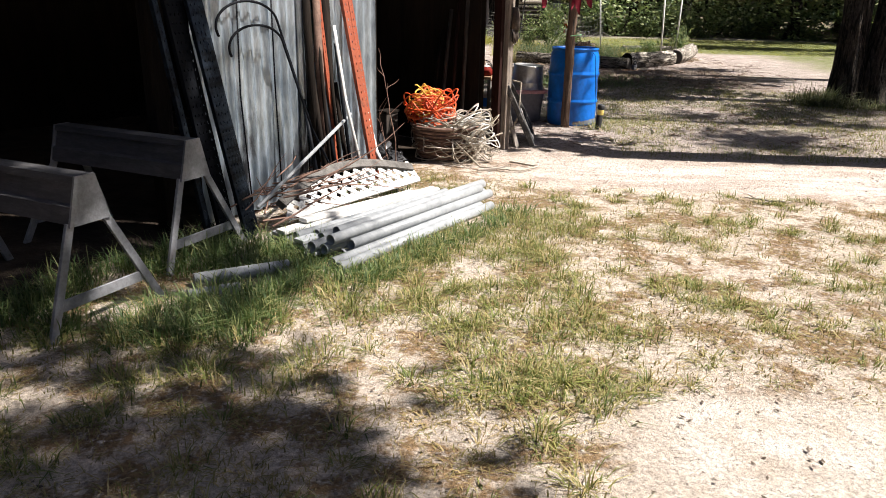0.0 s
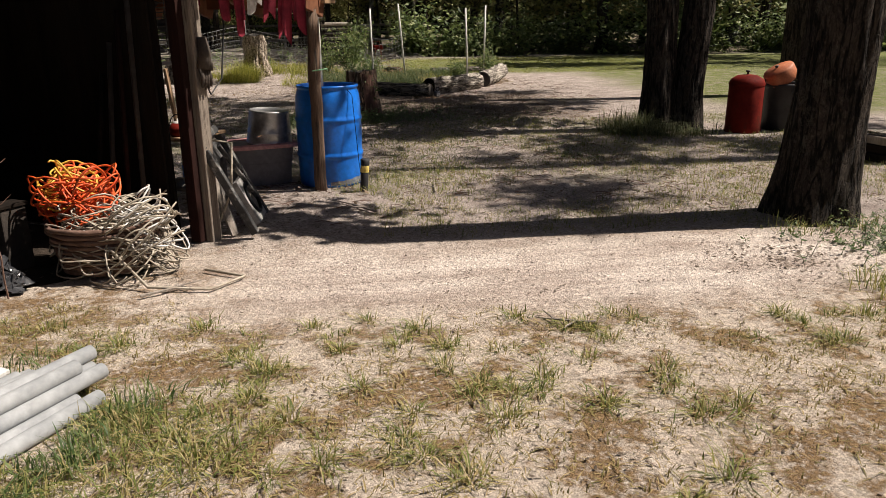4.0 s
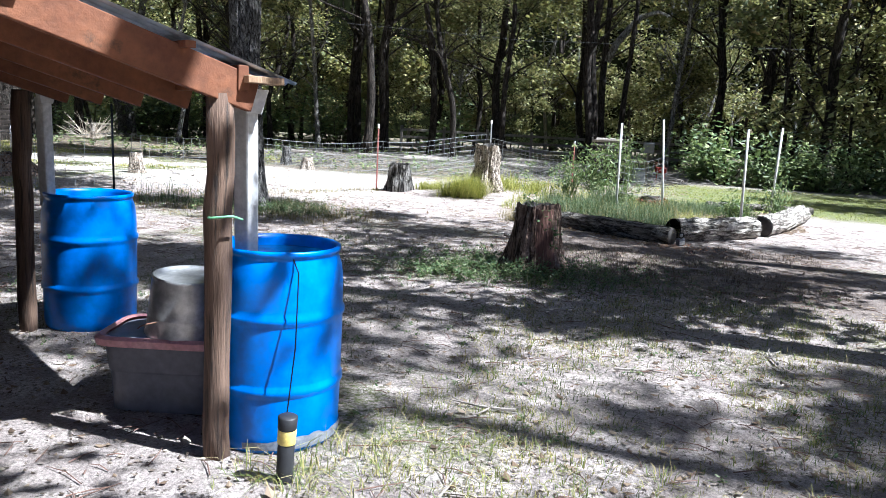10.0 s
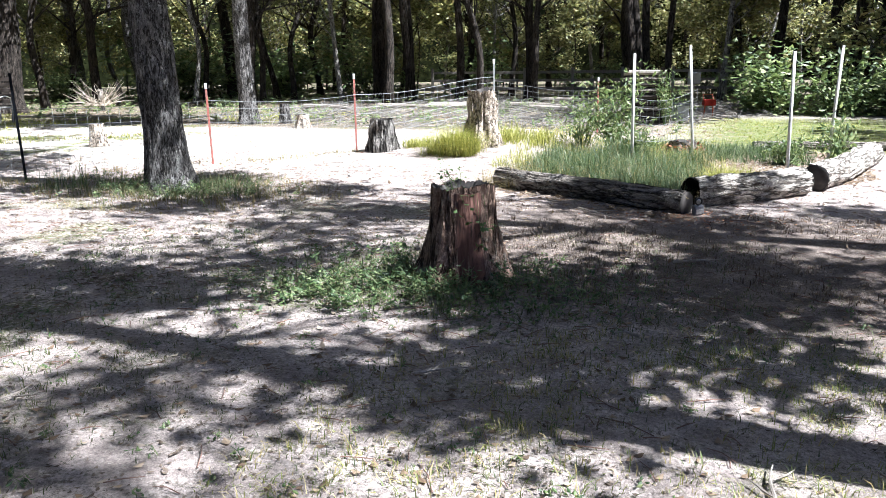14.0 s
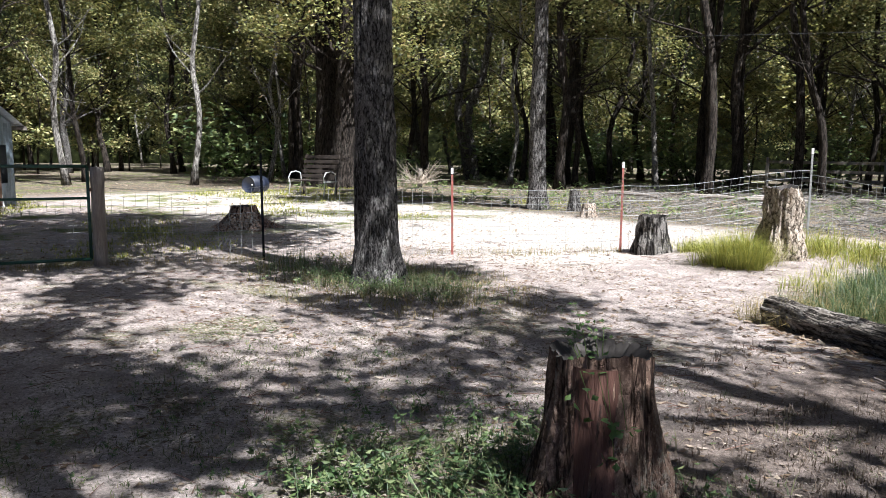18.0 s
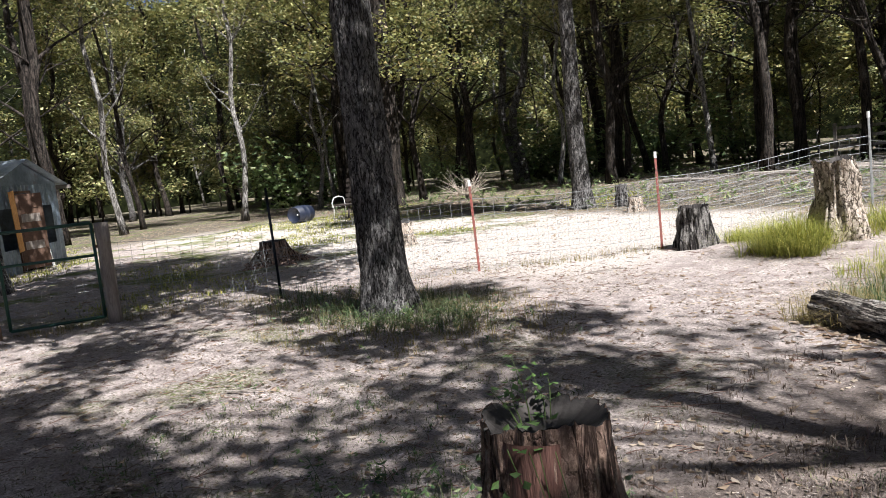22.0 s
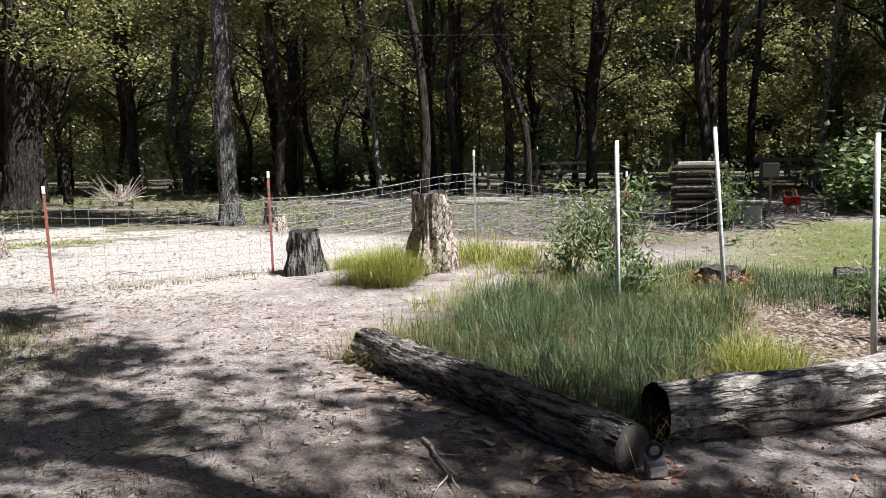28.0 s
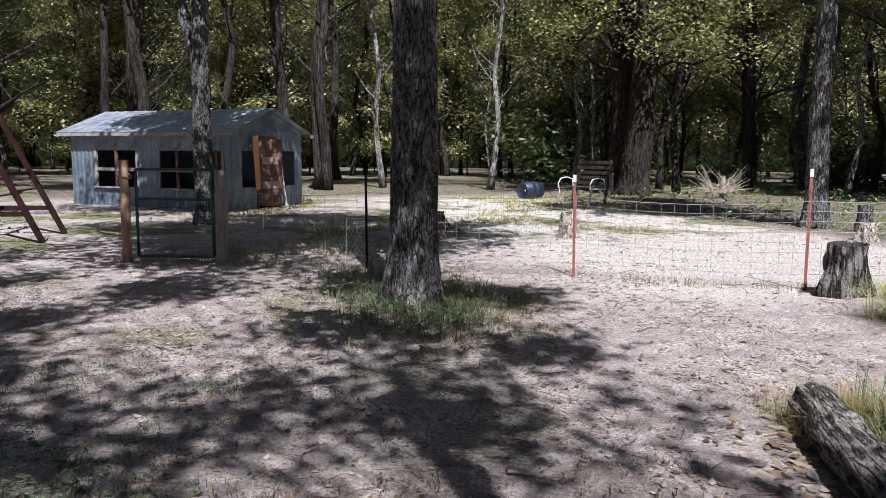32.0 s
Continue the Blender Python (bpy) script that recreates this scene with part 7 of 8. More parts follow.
grass("pipe_grass", "green grass growing along the white pipes", [(PN.x + pd.x * t * 1.7 + 0.06 + R.uniform(0, 0.20), PN.y + pd.y * t * 1.7 - 0.06 + R.uniform(-0.12, 0.05), R.uniform(0.5, 1.2)) for t in [(i / 150) ** 1.3 for i in range(150)]] + [(PN.x - 0.3 + R.gauss(0, 0.26), PN.y - 0.02 + R.gauss(0, 0.12), R.uniform(0.6, 1.3)) for _ in range(110)], GRASS_GREEN, 0.105, 0.0034, 14, 0.05, 0.9, 4)
grass("pipe_mat", "matted yellow-green grass beside the pipes", scatter(430, -0.9, 1.1, 3.1, 5.7, 27, lambda x, y: (x - PN.x) * pd.y - (y - PN.y) * pd.x > 0.02 and noise.noise(Vector((x * 2.1, y * 2.1, 4))) > -0.15), GRASS_YARD, 0.085, 0.0028, 17, 0.06, 1.2, 27)
grass("shed_weeds", "green weeds at the foot of the lattice", scatter(60, -0.6, 0.3, 5.6, 6.3, 5), GRASS_GREEN, 0.09, 0.003, 14, 0.05, 0.6, 5)
grass("tree_grass", "grass and weeds round the foot of the roadside oak", scatter(300, 4.25, 6.8, 6.3, 7.9, 6, None, 0.3), GRASS_YARD, 0.13, 0.003, 20, 0.08, 0.8, 6)
grass("oak_grass", "tall grass clump at the twin oak", [(4.95 + R.gauss(0, 0.16), 12.45 + R.gauss(0, 0.14), R.uniform(0.5, 1.2)) for _ in range(90)] + [(5.45 + R.gauss(0, 0.3), 12.22 + R.gauss(0, 0.10), R.uniform(0.25, 0.7)) for _ in range(50)], GRASS_DULL, 0.36, 0.0042, 22, 0.07, 1.3, 7)
grass("barrel_grass", "dry grass round the rain barrel and pipe stub", scatter(60, 1.25, 2.0, 9.3, 10.0, 8, lambda x, y: math.hypot(x - 1.22, y - 9.92) > 0.31), GRASS_YARD, 0.10, 0.0022, 12, 0.06, 1.2, 8)
grass("middle_turf", "thin trampled grass between the oaks", scatter(4200, 1.6, 7.5, 8.0, 14.0, 9, None, 0.5), GRASS_YARD, 0.065, 0.0024, 10, 0.06, 0.9, 9)
grass("stump_weeds", "green weeds round the tall stump", [(1.45 + R.gauss(0, 0.62), 14.45 + R.gauss(0, 0.36), R.uniform(0.35, 1.4)) for _ in range(190)], GRASS_DULL, 0.12, 0.003, 9, 0.07, 1.1, 10)
grass("path_turf", "thin green growth on the dusty path", scatter(3000, -2.0, 4.2, 10.5, 16.5, 11, None, 0.5), GRASS_DULL, 0.05, 0.0026, 8, 0.07, 0.9, 11)
grass("oak_ring_grass", "grass ring round the grey oak", [(-3.6 + r * math.cos(a) * 1.35, 17.35 + r * math.sin(a) * 0.9, R.uniform(0.5, 1.2)) for r, a in [(0.32 + abs(R.gauss(0, 0.45)), R.uniform(0, 6.28)) for _ in range(270)]], GRASS_DULL, 0.24, 0.0030, 15, 0.08, 1.3, 12)
grass("oak_dry_grass", "dry grass round the grey oak", [(-3.4 + r * math.cos(a) * 1.5, 17.25 + r * math.sin(a), R.uniform(0.5, 1.1)) for r, a in [(R.uniform(0.5, 1.5), R.uniform(0, 6.28)) for _ in range(420)]], GRASS_DRY, 0.12, 0.003, 10, 0.08, 0.8, 13)


def in_bed(x, y):
    # north of the long log, west of the bleached logs
    return y > 19.08 - 0.47 * (x - 0.4) + 0.12 and x < 3.1 + (y - 18.2) * 0.45 and y < 21.9


grass("bed_grass", "dense fine grass filling the log-edged bed", [(x, y, s * (0.95 + 0.75 * noise.noise(Vector((x * 1.7, y * 1.7, 3.0))))) for x, y, s in scatter(760, 0.35, 3.5, 18.0, 21.9, 14, lambda x, y: in_bed(x, y) and x < 2.75 + 0.25 * noise.noise(Vector((x, y * 2, 0))))], GRASS_BED, 0.37, 0.0030, 34, 0.07, 1.0, 14, 2.6)
grass("bed_wisps", "pale dry wisps and seed stems over the bed grass", scatter(430, 0.3, 3.0, 18.1, 21.9, 24, in_bed), GRASS_DRY, 0.42, 0.0018, 9, 0.10, 1.3, 24, 2.4)
grass("log_wisps", "dry yellow grass hanging over the log's end", [(0.5 + R.gauss(0, 0.16), 18.98 + R.gauss(0, 0.13), R.uniform(0.6, 1.2)) for _ in range(120)], GRASS_DRY, 0.32, 0.002, 14, 0.07, 1.0, 25)
grass("bed_edge_grass", "yellow dry grass along the bed", scatter(500, -0.3, 2.6, 20.6, 24.2, 15), GRASS_LIME, 0.22, 0.003, 14, 0.09, 0.6, 15)
grass("stump_grass", "bright yellow-green grass mound at the pale stump", [(-1.38 + R.gauss(0, 0.19), 21.75 + R.gauss(0, 0.15), R.uniform(0.6, 1.2)) for _ in range(170)], GRASS_LIME, 0.52, 0.0030, 26, 0.06, 1.0, 16, 0.8)
grass("stump_grass_small", "yellow-green grass tufts beside the stumps", [(-2.35 + R.gauss(0, 0.15), 22.35 + R.gauss(0, 0.1), R.uniform(0.5, 1.0)) for _ in range(50)] + [(-0.6 + R.gauss(0, 0.35), 23.0 + R.gauss(0, 0.3), R.uniform(0.6, 1.2)) for _ in range(120)], GRASS_LIME, 0.27, 0.004, 15, 0.08, 0.8, 17)
grass("back_bed_grass", "grey-green grass behind the stakes", scatter(500, 1.5, 4.2, 22.2, 24.3, 18), GRASS_BED, 0.22, 0.0035, 13, 0.09, 0.6, 18)
grass("lawn_blades", "short mossy lawn beyond the bed", scatter(4200, 1.5, 12.0, 23.8, 33.0, 19), GRASS_LIME, 0.05, 0.006, 7, 0.12, 0.8, 19)
grass("fence_weeds", "weeds along the wire fence", [(a[0] + (b[0] - a[0]) * t + R.gauss(0, 0.18), a[1] + (b[1] - a[1]) * t + R.gauss(0, 0.18), R.uniform(0.4, 1.1)) for a, b in zip(FENCE[:4], FENCE[1:5]) for t in [R.random() for _ in range(60)]], GRASS_DRY, 0.16, 0.003, 9, 0.08, 0.7, 20)
grass("yard_patch_grass", "green grass patches beyond the fence", scatter(2600, -24, -7.5, 15.0, 33.0, 21, lambda x, y: noise.noise(Vector((x * 0.22, y * 0.22, 9))) > 0.12), GRASS_LIME, 0.10, 0.008, 8, 0.15, 0.8, 21)
grass("tall_weeds", "tall thin weeds left of the grey oak", [(-4.9 + R.gauss(0, 0.25), 16.9 + R.gauss(0, 0.25), R.uniform(0.5, 1.2)) for _ in range(26)], GRASS_BED, 0.6, 0.003, 5, 0.06, 0.4, 22)


def litter(name, label, spots, size, seed, material=LITTER):
    rnd = random.Random(seed)
    b = Build()
    for x, y, s in spots:
        b.leaf((x, y, gz(x, y) + 0.006 + 0.008 * rnd.random()), size * s, rnd, 0.86, 0.6)
    return tagged(part(name, b, material), label, "leaves", kind="stuff")


litter("leaf_litter", "dry brown oak leaves scattered on the path", scatter(7500, -6.5, 5.5, 8.5, 20.5, 31, None, 0.6), 0.052, 1)
litter("leaf_crumbs", "crumbled dark leaf bits over the dusty path", scatter(30000, -6.0, 6.5, 8.3, 20.5, 35, None, 0.7), 0.026, 7, CRUMBS)
def sprigs(name, label, spots, h, size, material, seed):
    """Low broad-leaved plants: a thin bent stem with a few leaves up it."""
    rnd = random.Random(seed)
    b = Build()
    for x, y, s in spots:
        z, az, ht = gz(x, y), rnd.uniform(0, 6.28), h * s * rnd.uniform(0.4, 1.2)
        tip = Vector((math.cos(az) * ht * 0.6, math.sin(az) * ht * 0.6, ht))
        b.tube([(x, y, z), (x + tip.x * 0.4, y + tip.y * 0.4, z + ht * 0.6), (x + tip.x, y + tip.y, z + ht)], [0.0022, 0.0018, 0.001], 3, caps=False)
        for k in range(rnd.randint(5, 10)):
            t = rnd.uniform(0.25, 1.0)
            b.leaf((x + tip.x * t + rnd.gauss(0, 0.012), y + tip.y * t + rnd.gauss(0, 0.012), z + ht * t), size * rnd.uniform(0.6, 1.2), rnd, 0.55, 0.5)
    return tagged(part(name, b, material), label, "weeds", kind="stuff")


sprigs("stump_sprigs", "low leafy weeds crowding the tall stump's foot", [(1.45 + R.gauss(0, 0.5), 14.4 + R.gauss(0, 0.32), R.uniform(0.5, 1.3)) for _ in range(420)] + [(0.75 + R.gauss(0, 0.3), 13.9 + R.gauss(0, 0.2), R.uniform(0.4, 1.1)) for _ in range(130)], 0.17, 0.045, LEAF_WEED, 81)
sprigs("roadside_sprigs", "leafy weeds round the foot of the roadside oak", [(5.4 + R.gauss(0, 0.42), 7.42 + R.gauss(0, 0.25), R.uniform(0.4, 1.1)) for _ in range(420)], 0.12, 0.036, LEAF_WEED, 88)
sprigs("path_sprigs", "scattered small weeds on the dusty path", scatter(420, -2.5, 4.5, 10.2, 15.5, 82, None, 0.5), 0.05, 0.028, LEAF_WEED, 83)
sprigs("oak_sprigs", "broad-leaved weeds in the grass round the grey oak", [(-3.6 + R.gauss(0, 0.8), 17.2 + R.gauss(0, 0.4), R.uniform(0.5, 1.3)) for _ in range(240)], 0.18, 0.05, LEAF_WEED, 84)
litter("ground_weeds", "low broad-leaved weeds round the tall stump", [(1.5 + R.gauss(0, 0.65), 14.35 + R.gauss(0, 0.38), R.uniform(0.5, 1.2)) for _ in range(700)], 0.05, 8, LEAF_WEED)
litter("bed_litter", "pale dry leaves and chips covering the bed", scatter(9000, 2.6, 5.0, 18.2, 24.0, 32, lambda x, y: 2.75 < x < 2.85 + 0.85 * (y - 18.4)), 0.06, 2)
litter("yard_litter", "scattered dry leaves beyond the fence", scatter(5200, -13.0, 1.5, 15.0, 32.0, 33), 0.065, 3)
litter("woods_litter", "fallen leaves over the woodland floor", scatter(9000, -32.0, 3.0, 25.5, 42.0, 36, None, 0.5, 0.4), 0.12, 11)
litter("hut_litter", "fallen leaves on the ground about the hut", scatter(5000, -30.0, -6.5, 8.0, 25.5, 37, None, 0.5, 0.4), 0.10, 12)
sprigs("woods_sprigs", "low green plants on the woodland floor", scatter(900, -33.0, 2.0, 27.0, 42.0, 86, None, 0.6, 0.3), 0.34, 0.13, LEAF_BUSH, 87)
litter("front_litter", "few dead leaves and bits on the sand", scatter(4000, -1.0, 6.5, 1.5, 9.0, 34), 0.022, 4, CRUMBS)
litter("leaf_heap", "small heap of dark dead leaves on the path", [(-1.0 + R.gauss(0, 0.14), 13.75 + R.gauss(0, 0.08), R.uniform(0.7, 1.5)) for _ in range(160)] + [(4.1 + R.gauss(0, 0.28), 7.2 + R.gauss(0, 0.2), R.uniform(0.4, 0.9)) for _ in range(260)], 0.045, 5, CRUMBS)


grass("bed_corner_grass", "yellow-green clump at the corner of the bed", [(3.12 + R.gauss(0, 0.16), 19.75 + R.gauss(0, 0.2), R.uniform(0.6, 1.2)) for _ in range(90)], GRASS_LIME, 0.34, 0.003, 16, 0.07, 0.7, 26)
litter("bark_chips", "flakes of bark lying along the rotting log", [(0.5 + 2.4 * q + R.gauss(0, 0.1) - 0.10, 18.62 - 1.1 * q + R.gauss(0, 0.12), R.uniform(0.5, 1.4)) for q in [R.random() for _ in range(260)]], 0.10, 9)
litter("corner_leaves", "reddish dead leaves gathered at the logs' corner", [(2.9 + R.gauss(0, 0.45), 17.55 + R.gauss(0, 0.22), R.uniform(0.6, 1.3)) for _ in range(230)], 0.042, 10, LEAF_RUST)


grass("dead_stubble", "short dark stubble of dead weeds on the ground by the log", scatter(1300, 0.6, 4.6, 14.9, 17.9, 91, None, 0.35), CRUMBS, 0.06, 0.0034, 6, 0.03, 0.5, 91)


def bed_bits():
    """A small lamp at the corner of the logs and a low stump heaped with leaves."""
    x, y = LAMP
    t = thing("garden_lamp", pose(x, y, gz(x, y), 6, -8, 30), "small grey garden lamp lying against the log's end", "lamp")
    part("body", Build().box((0, 0, 0.055), (0.10, 0.08, 0.10)), TUB, t, bevel=0.012)
    part("panel", Build().box((0, -0.043, 0.045), (0.075, 0.008, 0.05)), PAIL, t, "pale front panel", bevel=0.003)
    lens = part("lens_ring", Build().tube([(0.035 * math.cos(a), -0.02, 0.15 + 0.035 * math.sin(a)) for a in [2 * math.pi * k / 20 for k in range(21)]], 0.010, 8, caps=False), BLACK_PLASTIC, t, smooth=True)
    part("lens", Build().lathe([(0.030, 0.0), (0.02, 0.008), (0.0, 0.011)], 16, pose(0, -0.02, 0.15, 90, 0, 0)), PAIL, lens, "cloudy lens", smooth=True)
    stump(HEAP[0], HEAP[1], 0.20, 0.26, LOG_BARK, "low stump half buried in red-brown leaves", 9)
    rnd = random.Random(77)
    b = Build()
    for _ in range(420):
        a, q = rnd.uniform(0, 6.28), 0.18 + abs(rnd.gauss(0, 0.14))
        b.leaf((HEAP[0] + q * math.cos(a), HEAP[1] + q * math.sin(a), gz(*HEAP) + max(0.01, 0.30 - 0.75 * (q - 0.1)) * rnd.uniform(0.2, 1)), rnd.uniform(0.05, 0.10), rnd, 0.3, 0.6)
    tagged(part("leaf_pile", b, LEAF_RUST), "red-brown dead leaves heaped round a low stump", "leaves", kind="stuff")


LAMP, HEAP = (2.93, 17.76), (2.28, 23.15)
bed_bits()


def twig_litter():
    rnd = random.Random(41)
    b = Build()
    for x, y, s in scatter(2600, -6.0, 6.0, 8.4, 22.0, 42, None, 0.6):
        a, ln = rnd.uniform(0, 3.14), rnd.uniform(0.05, 0.22) * s
        z = gz(x, y) + 0.008
        c, d = math.cos(a) * ln / 2, math.sin(a) * ln / 2
        b.tube([(x - c, y - d, z), (x + 0.1 * d, y - 0.1 * c, z + 0.008), (x + c, y + d, z)], [0.003, 0.0028, 0.0015], 4, caps=False)
    tagged(part("twig_litter", b, TWIG), "short dead twigs strewn over the path", "twigs", kind="stuff")


twig_litter()


def ivy():
    """A few sprigs on the stump: one standing up at the back, leaves in the hollow top and two clusters down its face."""
    rnd = random.Random(8)
    top = thing("ivy", pose(1.53, 14.64, 0.68), "green ivy growing over the stump's top", "ivy")
    green = Build()
    for k in range(5):
        az = rnd.uniform(1.9, 3.3)
        path = limb_path((0.12 * math.cos(az), 0.12 * math.sin(az), -0.03), (math.cos(az) * 0.7, math.sin(az) * 0.7, rnd.uniform(0.5, 1.1)), rnd.uniform(0.14, 0.26), 5, rnd)
        part("stem", Build().tube(path, [0.003, 0.003, 0.002, 0.002, 0.001, 0.001], 4, caps=False), GRASS_GREEN, top)
        for p in path[2:]:
            for _ in range(3):
                green.leaf((p.x + rnd.gauss(0, 0.015), p.y + rnd.gauss(0, 0.015), p.z + 0.008), rnd.uniform(0.022, 0.038), rnd, 0.6, 0.75)
    for k in range(22):
        az, q = rnd.uniform(2.2, 5.2), 0.19 * math.sqrt(rnd.random())
        green.leaf((q * math.cos(az), q * math.sin(az), -0.02), rnd.uniform(0.025, 0.05), rnd, 0.85, 0.75)
    for a0, z0, n in ((5.25, -0.19, 6), (5.62, -0.25, 9), (5.40, -0.38, 5), (4.9, -0.12, 4)):
        path = [(0.225 * math.cos(a0 + 0.05 * i), 0.225 * math.sin(a0 + 0.05 * i), -0.01 + (z0 + 0.01) * i / 4) for i in range(5)]
        part("stem", Build().tube(path, 0.002, 4, caps=False), GRASS_GREEN, top)
        for _ in range(n):
            a, q = a0 + rnd.gauss(0.15, 0.13), rnd.uniform(0.245, 0.275)
            green.leaf((q * math.cos(a), q * math.sin(a), z0 + rnd.gauss(0, 0.025)), rnd.uniform(0.03, 0.055), rnd, 0.35, 0.8)
    tagged(part("leafage", green, LEAF_VINE, top), kind="stuff")


ivy()


def branch(x, y, rz, ln, label, seed):
    rnd = random.Random(seed)
    top = thing("dead_branch", pose(x, y, gz(x, y) + 0.02, 0, 0, rz), label, "branch")
    b = Build()
    p = limb_path((0, 0, 0), (1, 0, 0.0), ln, 6, rnd)
    p = [Vector((q.x, q.y, max(0.0, q.z * 0.2))) for q in p]
    b.tube(p, [0.010, 0.009, 0.008, 0.007, 0.006, 0.004, 0.002], 6)
    for i in (2, 4):
        q = limb_path(p[i], (0.6, 0.8 if i == 2 else -0.8, 0.05), ln * 0.4, 3, rnd)
        b.tube([Vector((w.x, w.y, max(0.0, w.z * 0.3))) for w in q], [0.006, 0.005, 0.004, 0.002], 5)
    part("wood", b, WOOD_GREY, top)


for i, (x, y, rz, ln) in enumerate(((1.6, 8.7, 120, 0.6), (0.3, 7.0, 20, 0.35), (2.1, 9.3, 70, 0.5), (2.6, 11.6, 10, 0.35), (1.7, 17.6, -25, 0.7), (1.3, 17.9, -30, 0.5), (0.7, 16.9, 60, 0.3), (-0.5, 8.9, 20, 0.6), (2.6, 6.3, 160, 0.3), (2.2, 10.6, 200, 0.4), (1.9, 12.9, 35, 0.3), (0.2, 11.7, 80, 0.35), (2.9, 13.8, 150, 0.3), (-0.9, 12.4, 10, 0.4), (3.6, 12.2, 95, 0.35), (-2.3, 14.9, 40, 0.35), (0.4, 15.9, 170, 0.3), (2.9, 15.6, 15, 0.4), (-3.1, 20.0, 60, 0.5), (-1.9, 19.0, 120, 0.3))):
    branch(x, y, rz, ln, "dead grey branch lying on the ground", i)


# ---- far side of the yard ----
NAVY = surface("navy_plastic", (0.008, 0.012, 0.026), (0.016, 0.022, 0.042), 5, 0.5, 0.1)
DARK_BENCH = surface("bench_wood", (0.03, 0.022, 0.018), (0.065, 0.05, 0.04), 5, 0.85, 0.5)


def garden_seat():
    m = pose(-18.7, 26.2, 0, 0, 0, 18) @ Matrix.Scale(1.22, 4)
    s = thing("garden_bench", m, "dark slatted garden seat with white metal arms", "bench")
    for k in range(5):
        part("back_slat", Build().box((0, 0.02 + 0.035 * k, 0.53 + 0.135 * k), (1.25, 0.03, 0.09)), DARK_BENCH, s, bevel=0.004)
    for k in range(4):
        part("seat_slat", Build().box((0, -0.10 - 0.125 * k, 0.42), (1.25, 0.10, 0.03)), DARK_BENCH, s, bevel=0.004)
    for sx in (-0.62, 0.62):
        part("arm", Build().tube([(sx, -0.06, 0.0), (sx, -0.02, 0.40), (sx, -0.06, 0.62), (sx, -0.25, 0.67), (sx, -0.46, 0.64), (sx, -0.56, 0.50), (sx, -0.50, 0.34), (sx, -0.56, 0.0)], 0.015, 8), WHITE, s, "white tubular arm and leg", smooth=True)
        part("seat_bearer", Build().beam((sx, 0.02, 0.395), (sx, -0.55, 0.395), 0.04, 0.04), WHITE, s, "white seat bearer")
        part("back_post", Build().beam((sx * 0.92, 0.02, 0.0), (sx * 0.92, 0.20, 1.14), 0.05, 0.04), DARK_BENCH, s)
    b = thing("fallen_barrel", pose(-20.95, 25.0, 0.30, 90, 0, 25), "dark navy barrel lying on its side in the grass", "barrel")
    part("shell", Build().lathe([(0.27, -0.42), (0.29, -0.4), (0.30, -0.16), (0.315, -0.14), (0.315, -0.11), (0.30, -0.09), (0.30, 0.10), (0.315, 0.12), (0.315, 0.15), (0.30, 0.17), (0.29, 0.4), (0.27, 0.42)], 32), NAVY, b, smooth=True)
    part("end", Build().lathe([(0.0, 0.385), (0.25, 0.385), (0.262, 0.42), (0.28, 0.425)], 32), NAVY, b, smooth=True)
    part("end", Build().lathe([(0.28, -0.425), (0.262, -0.42), (0.25, -0.385), (0.0, -0.385)], 32), NAVY, b, smooth=True)
    part("bung", Build().lathe([(0.0, 0.40), (0.03, 0.40), (0.03, 0.385)], 16, pose(0.14, 0, 0)), WHITE, b, "white bung", smooth=True)


garden_seat()


def brush_heap():
    rnd = random.Random(21)
    top = thing("brush_heap", pose(-20.6, 32.4, 0) @ Matrix.Scale(0.78, 4), "heap of pale dead branches round a post", "branches")
    for k in range(64):
        az = rnd.uniform(0, 6.28)
        path = limb_path((rnd.gauss(0, 0.25), rnd.gauss(0, 0.25), 0.25), (math.cos(az), math.sin(az), rnd.uniform(0.1, 1.0)), rnd.uniform(0.8, 1.9), 4, rnd)
        part("bough", Build().tube(path, [0.020, 0.017, 0.013, 0.009, 0.004], 5), BRUSH, top)
    part("post", Build().tube([(0, 0, 0), (0, 0, 0.5), (0, 0, 1.05)], [0.14, 0.13, 0.12], 12), LOG_PALE, top)


brush_heap()


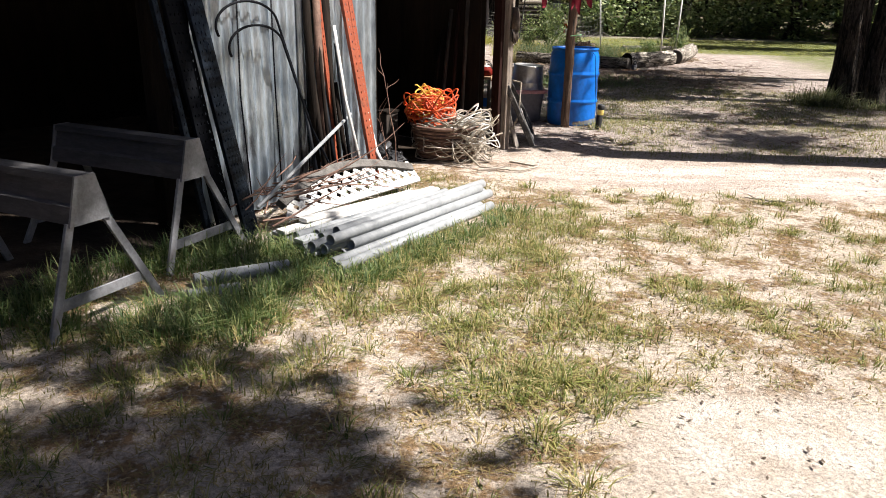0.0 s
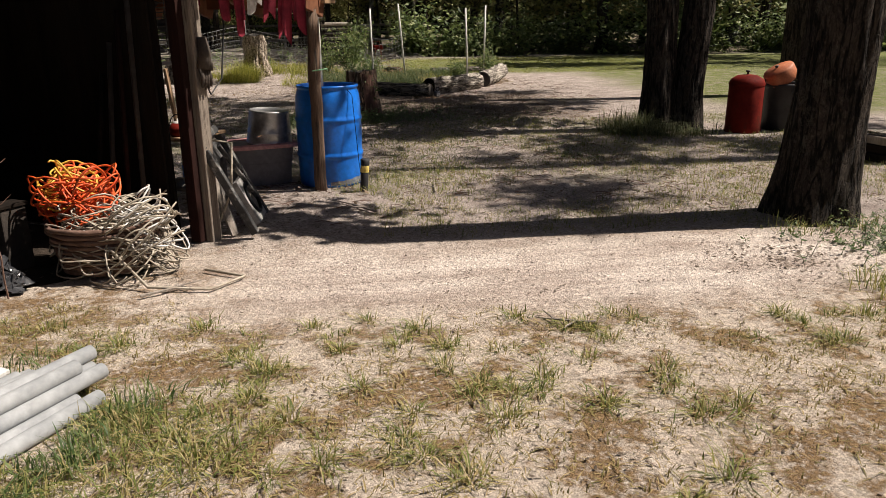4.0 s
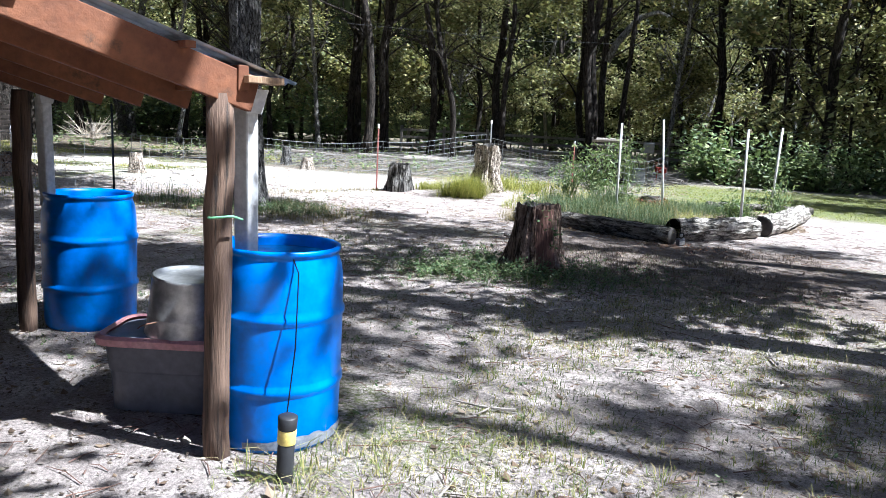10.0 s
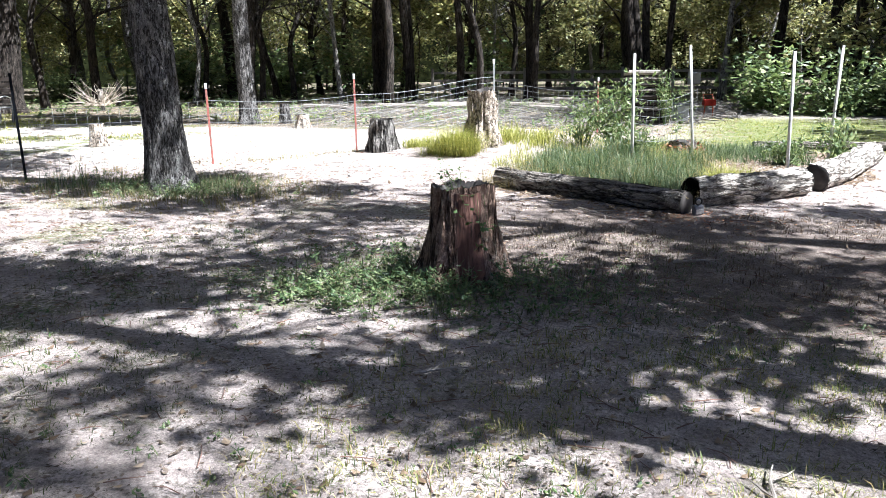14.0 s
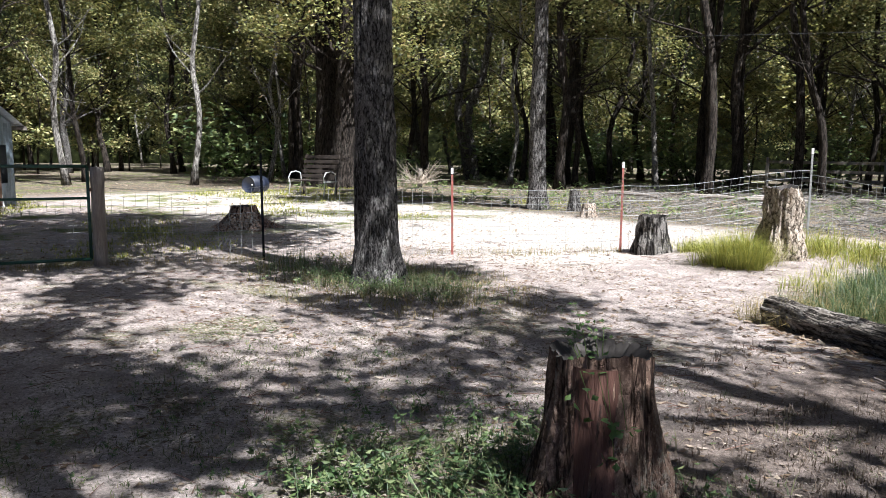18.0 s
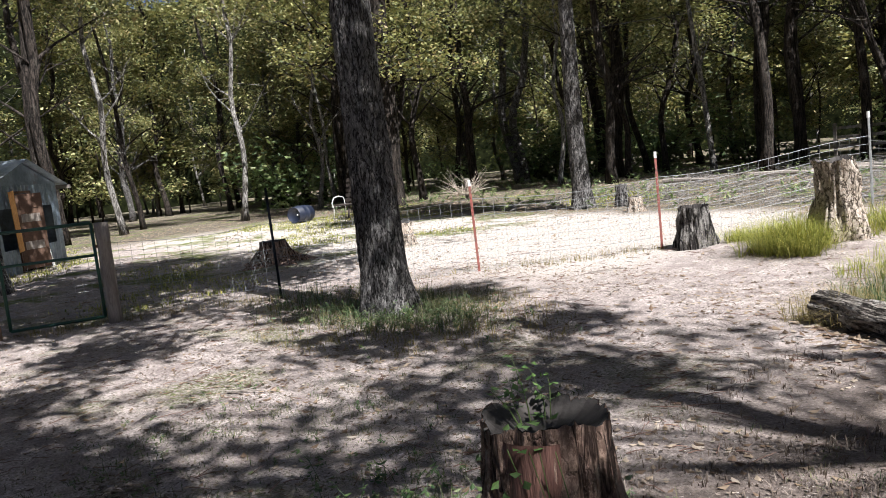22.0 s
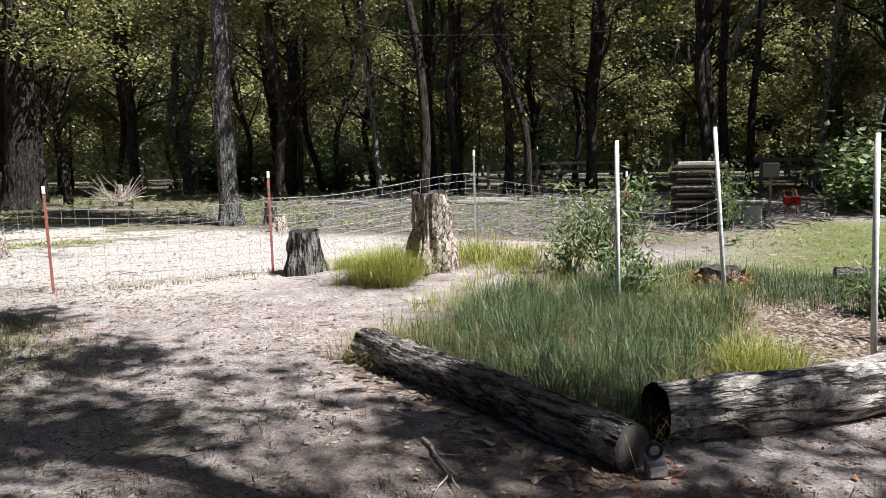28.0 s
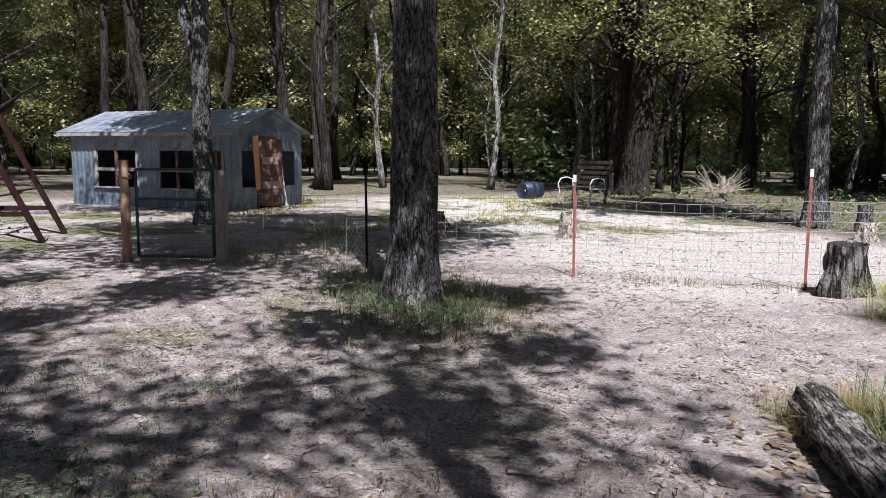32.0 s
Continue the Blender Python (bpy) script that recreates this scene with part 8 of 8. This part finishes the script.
def coop():
    top = thing("log_crib", pose(0.62, 30.3, 0, 0, 0, 8) @ Matrix.Diagonal((0.56, 0.7, 0.80, 1)), "crib of stacked weathered timbers, coloured as if shaded, on the lawn's edge", "crib")
    for k in range(9):
        # the crib's shade is put into its dark timbers and back board
        part("timber", Build().tube([(-0.95, -0.4, 0.12 + 0.19 * k), (0.0, -0.4, 0.13 + 0.19 * k), (0.95, -0.4, 0.12 + 0.19 * k)], 0.085, 8), WOOD_GREY if k == 8 else LOG_BARK if k in (2, 5, 7) else WOOD_SHADED, top)
        if k % 2 == 0:
            for x in (-0.8, 0.8):
                part("cross_timber", Build().tube([(x, -0.5, 0.21 + 0.19 * k), (x, 0.7, 0.21 + 0.19 * k)], 0.08, 8), DARK, top)
    part("back_board", Build().box((0, 0.6, 0.8), (1.8, 0.05, 1.6)), DARK, top)
    w = thing("white_box", pose(1.47, 31.5, 0, 0, 0, 10), "pale enamel box standing on the lawn", "box")
    part("body", Build().box((0, 0, 0.21), (0.40, 0.36, 0.42)), WHITE, w, bevel=0.02)
    part("top", Build().box((0, 0, 0.445), (0.44, 0.40, 0.05)), PAINT_GREY, w, bevel=0.01)
    w2 = thing("pale_sheet", pose(1.62, 33.4, 0.9, 10, 0, 10), "pale sheet hanging behind the white box", "sheet")
    part("panel", Build().box((0, 0, 0.22), (0.36, 0.03, 0.34)), TUB, w2, bevel=0.004)
    part("prop", Build().box((0, 0.04, -0.38), (0.06, 0.06, 1.1)), WOOD_GREY, w2)
    r = thing("red_cart", pose(2.1, 33.2, 0, 0, 0, 15) @ Matrix.Scale(0.68, 4), "small red cart standing by the undergrowth", "cart")
    part("tray", Build().box((0, 0, 0.62), (0.5, 0.38, 0.26)), DRUM_RED, r, bevel=0.02)
    for sx in (-0.16, 0.16):
        part("leg", Build().beam((sx, 0, 0.5), (sx * 1.2, 0.05, 0.0), 0.04, 0.04), IRON_RED, r)
    part("handle", Build().tube([(-0.2, 0.15, 0.7), (-0.2, 0.4, 0.95), (0.2, 0.4, 0.95), (0.2, 0.15, 0.7)], 0.015, 8), IRON_RED, r)


coop()


def forest_debris():
    rnd = random.Random(52)
    b = Build()
    for x, y, s in scatter(1900, -14.0, 4.0, 27.5, 42.0, 53, lambda x, y: y > 27.5 + max(0, x) * 1.6, 0.4):
        a, ln = rnd.uniform(0, 3.14), rnd.uniform(0.3, 1.3) * s
        c, d, z = math.cos(a) * ln / 2, math.sin(a) * ln / 2, gz(x, y)
        r = rnd.uniform(0.005, 0.016)
        b.tube([(x - c, y - d, z + r), (x + 0.1 * d, y - 0.1 * c, z + r + rnd.uniform(0, 0.15)), (x + c, y + d, z + r + rnd.uniform(0, 0.2))], [r, r * 0.8, r * 0.4], 5, caps=False)
    tagged(part("forest_debris", b, DEAD_GREY), "grey dead branches strewn on the forest floor", "branches", kind="stuff")


forest_debris()


def rail_fence():
    for k in range(9):
        x, y = -12.5 + 2.4 * k, 46.8 + 0.35 * k
        p = thing("rail_fence_bay", pose(x, y, 0, 0, 0, 8), "weathered three-rail wooden fence in the woods", "fence", "rail fence")
        part("post", Build().box((0, 0, 0.7), (0.14, 0.14, 1.45)), WOOD_GREY, p, bevel=0.01)
        for z in (0.4, 0.8, 1.2):
            part("rail", Build().box((1.2, 0, z), (2.4, 0.05, 0.13)), WOOD_GREY, p, bevel=0.005)


rail_fence()


def fallen_wood():
    rnd = random.Random(31)
    for k in range(16):
        x, y = rnd.uniform(-13, 1), rnd.uniform(34, 42)
        path = [(0, 0, 0.09), (1.0, 0.05, 0.11), (2.2, -0.05, 0.08)]
        t = thing("fallen_branch", pose(x, y, 0, 0, 0, rnd.uniform(-30, 30)), "grey fallen branch on the woodland floor", "branch", "fallen branches")
        part("wood", Build().tube(path, [0.10, 0.08, 0.04], 8), WOOD_GREY, t)


fallen_wood()


def a_frame():
    top = thing("swing_frame", pose(-9.98, 11.07, 0), "dark timber swing frame with sloping legs", "frame")
    for sx in (0.0, -1.5):
        part("leg", Build().beam((sx, -1.05, 0), (sx, 0.0, 2.3), 0.09, 0.09), DARK_RED, top, bevel=0.006)
        part("leg", Build().beam((sx, 1.05, 0), (sx, 0.0, 2.3), 0.09, 0.09), DARK_RED, top, bevel=0.006)
        part("brace", Build().beam((sx, -0.82, 0.5), (sx, 0.82, 0.5), 0.06, 0.08), DARK_RED, top)
    part("top_beam", Build().box((-0.75, 0, 2.3), (1.9, 0.09, 0.09)), DARK_RED, top, bevel=0.006)
    c = thing("pale_cooler", pose(-9.3, 11.35, 0, 0, 0, 20), "pale grey cooler box standing on the ground", "cooler")
    part("body", Build().box((0, 0, 0.16), (0.5, 0.34, 0.32)), PAINT_GREY, c, bevel=0.02)
    part("lid", Build().box((0, 0, 0.345), (0.53, 0.37, 0.05)), WHITE, c, bevel=0.012)


a_frame()


def overhead_wire():
    t = thing("overhead_wire", pose(0, 0, 0), "thin dark cable strung between the trees", "cable")
    part("cable", Build().tube([(-13.2, 14.7, 4.6), (-10, 13.6, 4.3), (-6, 12.2, 4.2), (-2, 10.6, 4.4)], 0.008, 5), BLACK_PLASTIC, t)
    t2 = thing("clothesline", pose(0, 0, 0), "long thin line strung along the edge of the yard", "cable")
    part("line", Build().tube([(-9.4, 27.1, 4.4), (-2, 30, 4.15), (6, 33, 4.4)], 0.005, 5), BLACK_PLASTIC, t2)


overhead_wire()
